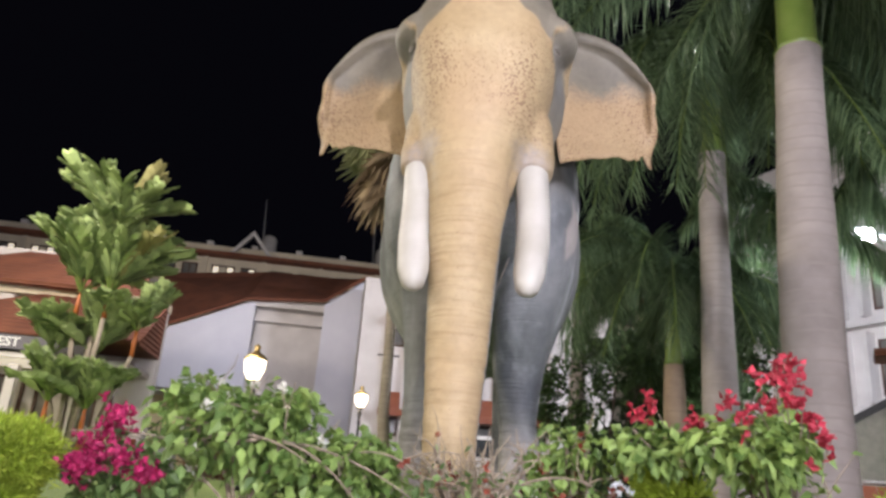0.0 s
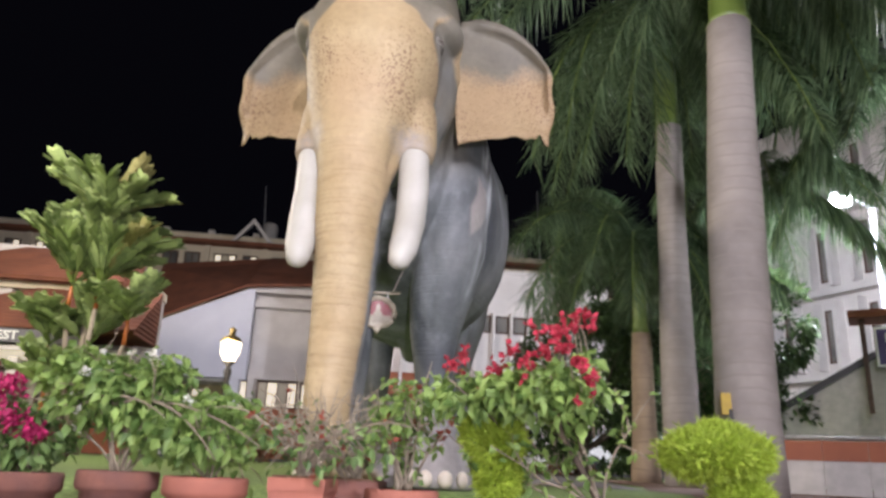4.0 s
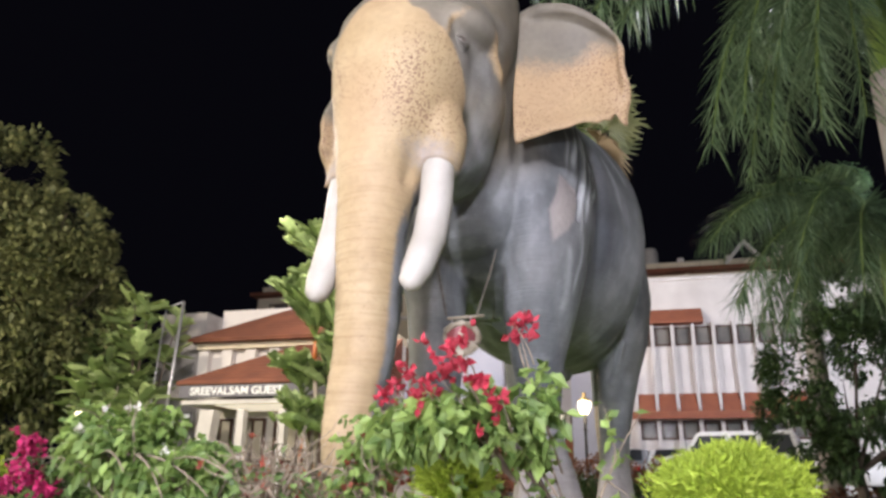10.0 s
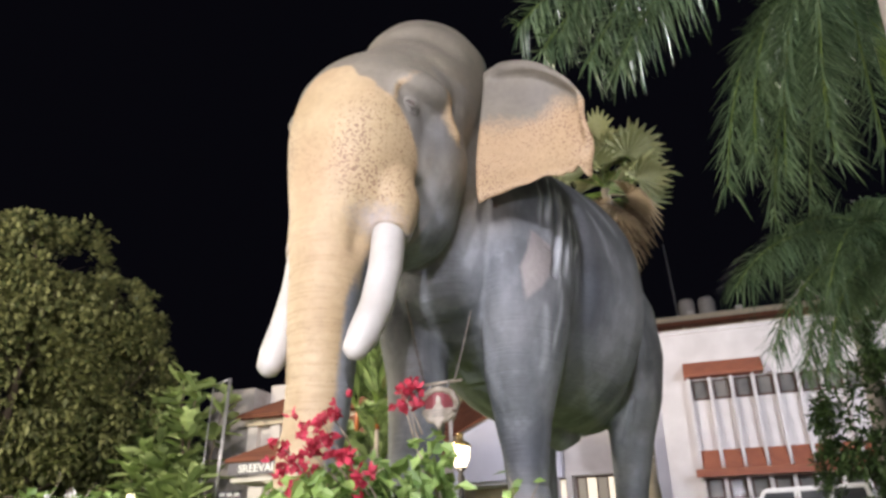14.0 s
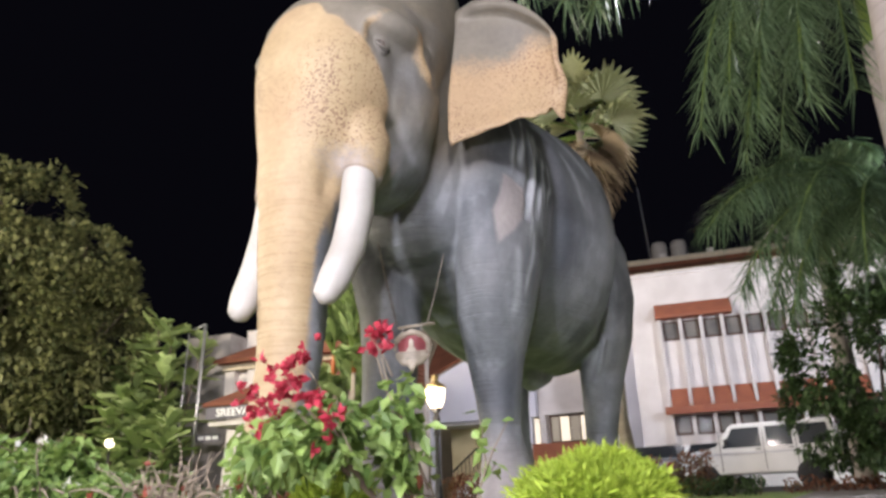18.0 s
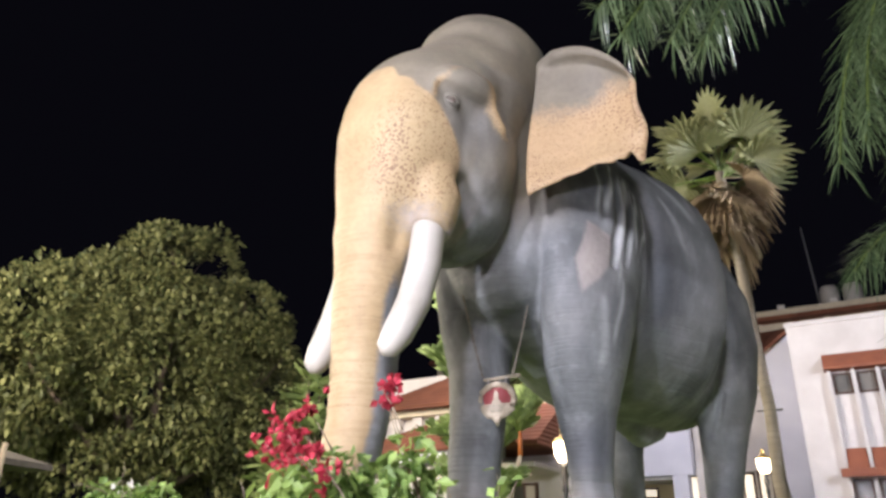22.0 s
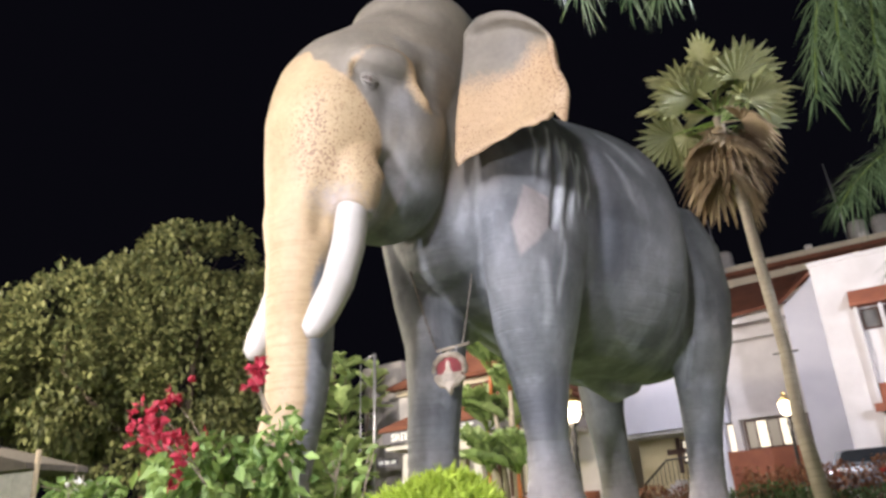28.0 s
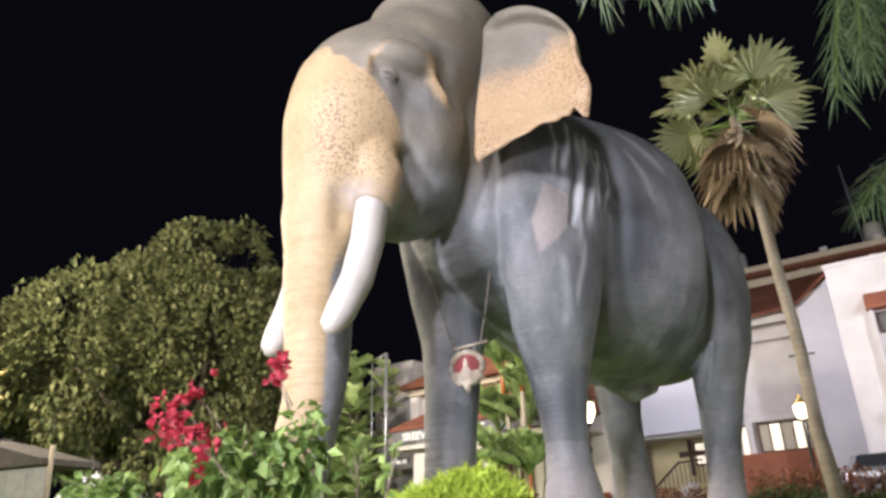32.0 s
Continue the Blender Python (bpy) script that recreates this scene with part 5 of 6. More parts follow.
# ---- flag post ----
fp = thing("flag_post", (-15.2, 11.6, 0.03), "thin galvanised double post leaning by the wing", "post")
rod("pole", [(0.85 - 1.15, 0.3, 0), (-0.13, 0.4, 5.65)], 0.05, STEEL, fp)
rod("pole", [(-0.75, 0.1, 0), (-0.62, 0.2, 5.45)], 0.022, STEEL, fp)
rod("crossbar", [(-0.62, 0.2, 5.45), (-0.13, 0.4, 5.65)], 0.03, STEEL, fp)


# ---- vehicles ----
def wheel(parent, x, y, z, r, w):
    bm = bmesh.new()
    turned(bm, [(r * 0.62, -w / 2), (r * 0.95, -w / 2), (r, -w / 3), (r, w / 3), (r * 0.95, w / 2), (r * 0.62, w / 2)], 24, Matrix.Translation((x, y, z)) @ pose(0, 0, 0, 90, 0, 0))
    t = part("wheel", bm, TYRE, parent, "black tyre", True)
    bm = bmesh.new()
    turned(bm, [(r * 0.6, -w / 2 - 0.012), (r * 0.5, -w / 2 + 0.02), (r * 0.2, -w / 2 - 0.01), (r * 0.12, -w / 2 - 0.03)], 16, Matrix.Translation((x, y, z)) @ pose(0, 0, 0, 90, 0, 0))
    part("rim", bm, STEEL, t)


def vehicle(name, place, turn, outline, glass, length, width, paint, label, r, wheels, category="car"):
    v = thing(name, place, label, category, "", turn)
    bm = bmesh.new()
    prism(bm, outline, width, Matrix.Translation((0, -width / 2, 0)))
    bmesh.ops.bevel(bm, geom=[e for e in bm.edges], offset=0.05, segments=2, affect="EDGES", profile=0.5)
    part("body", bm, paint, v)
    for side in (-1, 1):
        for a in glass:
            bm = bmesh.new()
            y = side * (width / 2 + 0.004)
            f = [bm.verts.new((x, y, z)) for x, z in a]
            b = [bm.verts.new((x, y - side * 0.03, z)) for x, z in a]
            bm.faces.new(f if side < 0 else list(reversed(f)))
            for i in range(len(f)):
                j = (i + 1) % len(f)
                bm.faces.new((f[i], f[j], b[j], b[i]))
            part("side_window", bm, CARGLASS, v)
        for x in wheels:
            wheel(v, x, side * (width / 2 - 0.09), r, r, 0.2 if side < 0 else 0.2)
    return v


jeep = vehicle("jeep", (-0.75, 19.25, 0.12), -2,
               [(-2.05, 0.42), (2.05, 0.42), (2.08, 1.0), (1.98, 1.66), (1.9, 1.76), (-0.5, 1.76), (-0.62, 1.7), (-0.98, 1.14), (-1.95, 1.02), (-2.08, 0.9)],
               [[(-0.86, 1.12), (-0.52, 1.64), (0.18, 1.64), (0.18, 1.12)], [(0.34, 1.12), (0.34, 1.64), (0.98, 1.64), (0.98, 1.12)], [(1.14, 1.12), (1.14, 1.64), (1.84, 1.64), (1.94, 1.12)]],
               4.1, 1.7, CARWHITE, "white boxy jeep parked side-on on the drive", 0.36, (-1.35, 1.3))
slab("bumper", (1.85, -0.87, 0.38), (2.2, 0.87, 0.62), CARWHITE, jeep, bevel=0.04)
slab("bumper", (-2.2, -0.87, 0.4), (-1.95, 0.87, 0.62), BLACKIRON, jeep, bevel=0.04)
slab("cladding", (-1.9, -0.872, 0.95), (1.95, -0.856, 0.99), STEEL, jeep)
slab("tail_light", (2.0, -0.8, 0.75), (2.1, -0.66, 1.0), TAILRED, jeep)
for x in (-0.9, 0.25, 1.06):
    slab("door_seam", (x - 0.008, -0.862, 0.5), (x + 0.008, -0.852, 1.6), BLACKIRON, jeep)
for x in (0.05, 0.88):
    slab("door_handle", (x, -0.885, 1.04), (x + 0.12, -0.86, 1.07), BLACKIRON, jeep)
bm = bmesh.new()
turned(bm, [(0.18, 2.1), (0.34, 2.1), (0.36, 2.16), (0.36, 2.24), (0.34, 2.3), (0.1, 2.31)], 22, pose(0, 0, 0.95, 0, 90, 0))
part("spare_wheel", bm, TYRE, jeep, "black spare wheel on the rear door", True)
slab("mirror", (-0.75, -1.02, 1.2), (-0.68, -0.86, 1.36), BLACKIRON, jeep, bevel=0.01)
for place, paint, turn, label in (((-4.3, 22.2, 0.17), CARSILVER, 95, "silver saloon car parked by the office block"), ((-2.6, 22.6, 0.17), CARWHITE, 92, "white saloon car parked by the office block"), ((4.6, 21.0, 0.15), CARWHITE, 10, "white saloon car parked behind the jeep")):
    c = vehicle("saloon_car", place, turn, [(-2.0, 0.3), (2.0, 0.3), (2.05, 0.75), (1.95, 0.95), (1.35, 1.0), (0.75, 1.42), (-0.7, 1.42), (-1.25, 1.0), (-1.95, 0.92), (-2.05, 0.7)],
                [[(-1.1, 1.0), (-0.62, 1.36), (-0.05, 1.36), (-0.05, 1.0)], [(0.05, 1.0), (0.05, 1.36), (0.68, 1.36), (1.2, 1.0)]], 4.0, 1.65, paint, label, 0.3, (-1.25, 1.25))
    for x0, x1, z0, z1 in ((-1.22, -0.74, 1.02, 1.4), (0.8, 1.32, 1.4, 1.02)):
        bm = bmesh.new()
        v = [bm.verts.new(p) for p in ((x0, -0.7, z0 + 0.03), (x0, 0.7, z0 + 0.03), (x1, 0.62, z1 + 0.03), (x1, -0.62, z1 + 0.03))]
        bm.faces.new(v)
        bmesh.ops.solidify(bm, geom=bm.faces[:], thickness=0.02)
        part("windscreen", bm, CARGLASS, c)
    for y in (-0.7, 0.5):
        slab("tail_light", (-2.06, y, 0.7), (-2.02, y + 0.2, 0.85), TAILRED, c)


# ---- palms ----
def royal_palm(place, r0, r1, ring, top, fronds, length, bark, seed, az0=0.0, tag_z=None, lean=(0, 0), droop=0.75, rise=0.35, hanging=(), sweep=None):
    random.seed(seed)
    p = thing("royal_palm", place, "tall royal palm with grey ringed trunk and green crownshaft", "palm tree", "royal palms")
    bm = bmesh.new()
    pts = [(lean[0] * t * t, lean[1] * t * t, ring * t) for t in [i / 14 for i in range(15)]]
    tube(bm, [(x, y, z - (0.06 if i == 0 else 0)) for i, (x, y, z) in enumerate(pts)], [r0 * 1.12 + (r1 - r0 * 1.12) * t ** 0.8 + 0.03 * r0 * math.sin(9 * t + seed) for t in [i / 14 for i in range(15)]], 24)
    part("trunk", bm, bark, p, "", True)
    bm = bmesh.new()
    tube(bm, [(lean[0], lean[1], ring), (lean[0], lean[1], ring + 0.08), (lean[0] * 1.05, lean[1], (ring + top) / 2), (lean[0] * 1.1, lean[1], top)], [r1 * 1.04, r1 * 0.86, r1 * 0.8, r1 * 0.45], 18)
    part("crownshaft", bm, SHAFT, p, "smooth green crownshaft", True)
    lv, ra = Leaves(), bmesh.new()
    for k in range(fronds):
        az = az0 + 2.4 * k if sweep is None else sweep[0] + (sweep[1] - sweep[0]) * ((k * 0.618) % 1)
        frond(lv, ra, (lean[0] * 1.1, lean[1], top - 0.1 + 0.02 * (k % 5)), az, rise + rnd(-0.35, 0.55), length * rnd(0.85, 1.1), droop * rnd(0.75, 1.25), 190, length * 0.165, 0.024 * length / 2.6, 0.8, 1.1)
    base = Vector(place)
    for m, b in hanging:
        frond_to(lv, ra, (lean[0] * 1.1, lean[1], top - 0.1), Vector(m) - base, Vector(b) - base, 240, 0.52, 0.021, 0.8)
    part("midrib", ra, SHAFT, p)
    lv.done("crown", PALMLEAF, p, "dark green feathery palm fronds")
    if tag_z:
        slab("tag", (-0.27, -0.3, tag_z), (-0.18, -0.25, tag_z + 0.2), TAGYELLOW, p, "yellow painted tag", m=pose(0, 0, 0, 0, 0, -8))
        slab("tag_mark", (-0.21, -0.307, tag_z - 0.05), (-0.17, -0.301, tag_z + 0.05), MARK, p, m=pose(0, 0, 0, 0, 0, -8))
    return p


royal_palm((3.05, 2.65, -0.07), 0.29, 0.24, 5.1, 6.9, 18, 3.3, BARK, 3, 0.4, 0.74, (0.12, 0.0), 0.95, 0.35,
           (((1.4, 2.7, 7.3), (-0.2, 2.4, 5.3)), ((1.4, 2.5, 7.5), (0.05, 2.45, 5.5)), ((1.5, 2.9, 7.3), (0.25, 2.6, 5.1)), ((1.6, 3.1, 7.1), (0.5, 2.75, 5.0)), ((1.3, 2.4, 7.0), (-0.35, 2.2, 5.6)), ((2.2, 4.6, 7.0), (1.75, 4.9, 4.3)), ((2.5, 4.4, 7.2), (2.3, 4.6, 4.2))), (-1.3, 1.5))
royal_palm((3.2, 6.1, -0.02), 0.24, 0.2, 5.48, 7.5, 19, 3.3, BARK, 5, 1.1, None, (0.03, 0.0), 1.0, 0.35,
           (((1.6, 5.4, 8.0), (1.05, 5.2, 4.5)), ((1.9, 5.0, 8.0), (1.5, 4.7, 4.6)), ((2.0, 6.3, 7.8), (1.4, 6.4, 4.4)), ((2.6, 4.9, 7.8), (2.3, 4.4, 4.5)), ((3.4, 4.8, 7.8), (3.5, 4.0, 4.8)), ((2.3, 7.4, 7.8), (1.7, 7.9, 4.6)), ((2.0, 5.7, 8.0), (1.3, 5.6, 4.9)), ((2.9, 5.3, 8.0), (2.8, 5.0, 4.4))), (-1.5, 1.6))
royal_palm((3.05, 8.1, 0.0), 0.22, 0.16, 2.5, 4.05, 17, 2.7, BARKTAN, 7, 0.2, None, (0, 0), 0.8, 0.5,
           (((1.6, 6.9, 5.0), (0.85, 5.7, 3.35)), ((1.9, 7.6, 4.9), (1.0, 6.7, 2.7)), ((2.4, 6.6, 5.0), (1.9, 5.3, 3.0)), ((2.7, 6.6, 4.6), (2.5, 5.6, 2.4)), ((1.9, 8.4, 4.9), (1.2, 8.0, 2.6)), ((2.2, 7.2, 4.6), (1.6, 6.3, 2.2)), ((2.2, 9.0, 5.0), (1.5, 9.4, 3.0)), ((2.0, 7.4, 5.4), (1.2, 6.4, 3.9))), (-1.4, 1.9))
royal_palm((5.4, 9.5, 0.0), 0.22, 0.18, 4.2, 6.0, 13, 3.0, BARK, 11, 0.9, None, (0.2, 0), 0.8)
royal_palm((7.6, 6.5, 0.0), 0.22, 0.18, 5.4, 7.2, 13, 3.2, BARK, 12, 0.3, None, (0.2, 0), 0.9)
royal_palm((1.9, 12.6, 0.06), 0.2, 0.17, 4.4, 6.2, 11, 2.8, BARK, 17, 0.3, None, (0.1, 0), 0.9, 0.35, (), (-1.6, 1.6))


def fan_palm():
    random.seed(21)
    p = thing("fan_palm", (-2.12, 11.45, 0.05), "slender fan palm with a skirt of dry brown leaves", "palm tree")
    bm = bmesh.new()
    pts = [(0.0, 0.0, -0.1), (-0.25, 0.35, 1.6), (-0.3, 0.6, 3.0), (-0.32, 0.4, 4.8), (-0.3, 0.2, 6.2), (-0.4, 0.1, 8.3)]
    tube(bm, pts, [0.16, 0.13, 0.12, 0.115, 0.11, 0.1], 14)
    part("trunk", bm, THINBARK, p, "", True)
    rod("nail_bar", [(-0.55, 0.6, 3.0), (-0.05, 0.6, 2.98)], 0.02, BLACKIRON, p)
    hub = Vector((-0.4, 0.1, 8.2))
    for dry in (False, True):
        lv, ra = Leaves(), bmesh.new()
        for k in range(26 if not dry else 26):
            az = 2.4 * k + rnd(-0.2, 0.2)
            el = rnd(-0.15, 1.3) if not dry else rnd(-1.45, -0.25)
            d = Vector((math.cos(az) * math.cos(el), math.sin(az) * math.cos(el), math.sin(el)))
            stem = rnd(0.75, 1.15) if not dry else rnd(0.3, 0.7)
            start = hub + Vector((0, 0, rnd(-0.2, 0.2) if not dry else rnd(-0.9, 0)))
            end = start + d * stem
            tube(ra, [start, end], [0.022, 0.014], 5)
            up = Vector((rnd(-0.7, 0.7), rnd(-0.7, 0.7), 1))
            side = d.cross(up).normalized()
            nrm = side.cross(d).normalized()
            lv.fan(end, d, side, nrm, rnd(0.85, 1.1) if not dry else rnd(0.7, 0.95), rnd(0.05, 0.3) if not dry else rnd(0.15, 0.7), 200, 14)
        part("stalk", ra, SHAFT if not dry else TWIG, p)
        lv.done("green_leaves" if not dry else "dry_leaves", FANDRY if dry else FANLEAF, p, "hanging dry brown fan leaves" if dry else "green fan leaves")


fan_palm()


CROWNS = [(0.0, 0.1, 5.3, 1.85), (-0.38, -0.1, 3.75, 1.75), (0.37, -0.25, 3.75, 1.75), (0.1, 0.2, 2.4, 1.5), (1.0, 0.1, 3.0, 1.2), (-0.2, 0.3, 4.6, 1.6), (-0.9, 0.2, 2.4, 1.3), (-0.3, -0.5, 1.3, 1.2), (0.5, -0.4, 1.2, 1.2)]


def clump_palm():
    """A clump of slender stems with orange shafts and broad blunt leaflets."""
    random.seed(31)
    p = thing("clump_palm", (-8.95, 10.95, 0.03), "clump of broad-leaved palms with orange crownshafts", "palm tree")
    lv, yl, ra = Leaves(), Leaves(), bmesh.new()
    for k, (x, y, h, size) in enumerate(CROWNS):
        b = Vector((x * 0.35, y * 0.5, 0))
        t = Vector((x, y, h))
        rod("stem", [b - Vector((0, 0, 0.05)), b.lerp(t, 0.5) + Vector((0.03, 0, 0)), t - Vector((0, 0, 0.55))], [0.07, 0.058, 0.052], THINBARK, p)
        rod("shaft", [t - Vector((0, 0, 0.56)), t - Vector((0, 0, 0.2)), t + Vector((0, 0, 0.1))], [0.056, 0.05, 0.025], ORANGESHAFT, p, "orange crownshaft")
        for j in range(13):
            az = 2.4 * j + 1.3 * k
            rise = 0.8 + 0.6 * ((j * 0.618) % 1)
            ln = size * rnd(0.85, 1.15)
            hd = Vector((math.cos(az), math.sin(az), 0))
            pts = [t + hd * (ln * q * math.cos(rise) * 1.15) + Vector((0, 0, ln * (q * math.sin(rise) - 0.3 * q * q))) for q in (0, 0.25, 0.5, 0.75, 1.0)]
            tube(ra, pts, [0.02, 0.016, 0.012, 0.008, 0.004], 5)
            old = (k, j) in ((0, 3), (0, 8), (2, 4))
            for m in range(8):
                q = 0.22 + 0.72 * m / 7
                i = min(int(q * 4), 3)
                c = pts[i].lerp(pts[i + 1], q * 4 - i)
                d = (pts[i + 1] - pts[i]).normalized()
                side = d.cross(Vector((0, 0, 1))).normalized()
                for s in (-1, 1):
                    w = (side * s * rnd(0.3, 0.55) + d + Vector((0, 0, rnd(-0.05, 0.2)))).normalized()
                    (yl if old else lv).broad(c, w, size * rnd(0.3, 0.44), rnd(0.22, 0.34), rnd(0.05, 0.3), s * rnd(0.2, 0.8))
    part("midrib", ra, SHAFT, p)
    lv.done("foliage", ARECALEAF, p, "broad green leaflets")
    yl.done("old_leaf", YELLOWLEAF, p, "yellowed old leaf")


clump_palm()


def big_leaf_plant():
    random.seed(41)
    p = thing("banana_plant", (-16.5, 11.4, 0.03), "tall clump of broad-leaved garden plants by the post", "plant")
    lv, st = Leaves(), bmesh.new()
    for k in range(18):
        a = 2.4 * k
        b = Vector((1.3 * math.sqrt(k / 18) * math.cos(a) - 0.5, 0.8 * math.sqrt(k / 18) * math.sin(a), 0))
        h = 2.0 + 3.7 * ((k * 0.618) % 1)
        top = b + Vector((rnd(-0.9, 0.9), rnd(-0.6, 0.6), h))
        tube(st, [b, top], [0.04, 0.02], 6)
        for whorl in range(5):
            c = b.lerp(top, 0.16 + 0.21 * whorl)
            for j in range(9):
                az = 0.7 * j + whorl + rnd(-0.2, 0.2)
                d = Vector((math.cos(az), math.sin(az), rnd(0.1, 1.5))).normalized()
                lv.broad(c + Vector((0, 0, rnd(-0.35, 0.35))), d, rnd(0.65, 1.05), rnd(0.36, 0.52), rnd(0.1, 0.5), rnd(-0.6, 0.6))
    part("stem", st, STEMDARK, p)
    lv.done("foliage", ARECALEAF, p, "broad green leaves")


big_leaf_plant()


# ---- trees and shrubs ----
def tree(name, place, lumps, leaves, size, material, label, seed, trunk_r=0.3, category="tree"):
    random.seed(seed)
    p = thing(name, place, label, category)
    bm = bmesh.new()
    zs = [c[2] for c, _ in lumps]
    fork = min(zs) * 0.55
    tube(bm, [(0, 0, -0.1), (0.05, 0.03, fork * 0.5), (0, 0, fork)], [trunk_r * 1.25, trunk_r, trunk_r * 0.85], 12)
    for c, r in lumps:
        c = Vector(c)
        tube(bm, [(0, 0, fork * 0.95), c * 0.5 + Vector((0, 0, fork * 0.45)), c - Vector((0, 0, 0.1 * r[2]))], [trunk_r * 0.55, trunk_r * 0.3, trunk_r * 0.08], 7)
        for k in range(5):
            e = c + Vector((rnd(-1, 1) * r[0], rnd(-1, 1) * r[1], rnd(-0.6, 0.9) * r[2])) * 0.75
            tube(bm, [c - Vector((0, 0, 0.1 * r[2])), e], [trunk_r * 0.08, trunk_r * 0.02], 4)
    part("trunk", bm, STEMDARK, p, "", True)
    lv = Leaves()
    tot = sum(r[0] * r[1] + r[1] * r[2] + r[0] * r[2] for _, r in lumps)
    for c, r in lumps:
        n = int(leaves * (r[0] * r[1] + r[1] * r[2] + r[0] * r[2]) / tot)
        seeds = [rdir(0.15) for _ in range(max(10, n // 110))]
        reach = [rnd(0.86, 1.06) for _ in seeds]
        for k in range(n):
            d = (seeds[k % len(seeds)] + rdir() * 0.24).normalized()
            q = Vector(c) + Vector((d.x * r[0], d.y * r[1], d.z * r[2])) * (reach[k % len(seeds)] - abs(random.gauss(0, 0.13)))
            lv.leaf(q, (d + rdir() * 0.9).normalized(), size * rnd(0.7, 1.25), size * rnd(0.4, 0.6), droop=0.2)
    lv.done("crown", material, p, "dense uneven leafy crown")
    return p


tree("broadleaf_tree", (-21.5, 8.5, 0.0), [((0, 0, 6.0), (4.0, 3.5, 3.4)), ((0.6, 0, 9.2), (2.6, 2.4, 2.2)), ((-3.2, -2.5, 5.6), (3.0, 2.8, 3.0)), ((2.0, 2.2, 5.2), (2.4, 2.2, 2.6)), ((-1.2, -1.0, 8.0), (2.6, 2.4, 2.2)), ((-5.0, -4.0, 4.6), (2.4, 2.4, 2.6)), ((1.8, 1.8, 7.6), (2.0, 2.0, 2.0)), ((1.6, 1.2, 3.0), (2.2, 2.0, 2.2)), ((-1.5, -1.0, 3.2), (3.2, 2.6, 2.2)), ((-0.5, -4.0, 6.0), (2.6, 2.4, 3.2)), ((-0.5, -2.0, 7.3), (2.4, 2.2, 3.0)), ((-0.3, 2.5, 7.0), (2.2, 2.2, 2.8)), ((0.3, 4.0, 4.8), (2.0, 2.0, 3.0))], 90000, 0.27, TREELEAF, "large dark rounded broadleaf tree at the lawn's edge", 51, 0.4)
tree("garden_tree", (2.3, 10.9, 0.05), [((0, 0, 2.2), (1.5, 1.3, 1.2)), ((0.9, 0.5, 2.9), (1.2, 1.1, 1.0)), ((-0.5, 0.3, 1.3), (1.1, 0.9, 0.9)), ((0.6, 0.0, 0.9), (1.2, 0.9, 0.8)), ((1.3, -0.4, 1.4), (1.0, 0.9, 0.9)), ((0.4, 0.2, 3.6), (0.9, 0.8, 0.7)), ((2.0, 0.6, 2.2), (1.0, 1.0, 1.1))], 17000, 0.15, SHRUBLEAF, "small-leaved dark green garden tree beside the drive", 52, 0.08)
tree("garden_tree", (5.2, 13.6, 0.1), [((0, 0, 2.6), (2.0, 1.6, 1.6)), ((1.6, 0.2, 3.8), (1.6, 1.4, 1.4)), ((-1.2, 0.3, 3.6), (1.5, 1.3, 1.4)), ((0.4, 0.2, 5.0), (1.7, 1.4, 1.3)), ((-1.0, 0, 1.5), (1.4, 1.2, 1.1)), ((1.6, -0.2, 1.6), (1.4, 1.2, 1.1))], 14000, 0.22, SHRUBLEAF, "dark leafy tree behind the royal palms", 53, 0.12)


def hedge(place, lx, ly, h, material, label, seed, n):
    random.seed(seed)
    p = thing("hedge", place, label, "hedge", "hedges")
    lv, st = Leaves(), bmesh.new()
    for k in range(int(lx * 5)):
        x = rnd(-lx / 2, lx / 2)
        tube(st, [(x, rnd(-ly / 3, ly / 3), -0.05), (x + rnd(-0.1, 0.1), rnd(-ly / 2, ly / 2), h * 0.8)], [0.02, 0.008], 5)
    for k in range(n):
        x = rnd(-lx / 2, lx / 2)
        hh = h * (0.86 + 0.14 * math.sin(3.1 * x + seed) * math.sin(7 * x))
        lv.leaf(Vector((x, rnd(-ly / 2, ly / 2), hh * rnd(0.06, 1.0))), rdir(0.4), 0.1 * rnd(0.7, 1.3), 0.055, droop=0.2)
    part("stem", st, TWIG, p)["kind"] = "stuff"
    lv.done("foliage", material, p)


hedge((-5.6, 11.9, 0.05), 2.2, 0.7, 0.75, HEDGELEAF, "low rust-coloured clipped hedge at the lawn's edge", 61, 2200)
hedge((-2.45, 12.6, 0.06), 3.2, 0.8, 0.95, HEDGELEAF, "rust-coloured clipped hedge beside the drive", 62, 4200)
hedge((-3.4, 12.0, 0.06), 1.7, 0.6, 0.6, SHRUBLEAF, "low green shrubs under the lamp post", 63, 1200)
hedge((-1.3, 11.8, 0.05), 3.0, 0.5, 0.38, SHRUBLEAF, "low green border plants before the hedge", 64, 1400)
hedge((1.6, 12.2, 0.05), 2.2, 0.5, 0.3, HEDGELEAF, "sparse rusty border plants beside the drive", 66, 700)
hedge((-13.5, 11.4, 0.05), 5.0, 0.8, 0.8, SHRUBLEAF, "dark green shrubs before the porch", 65, 3000)

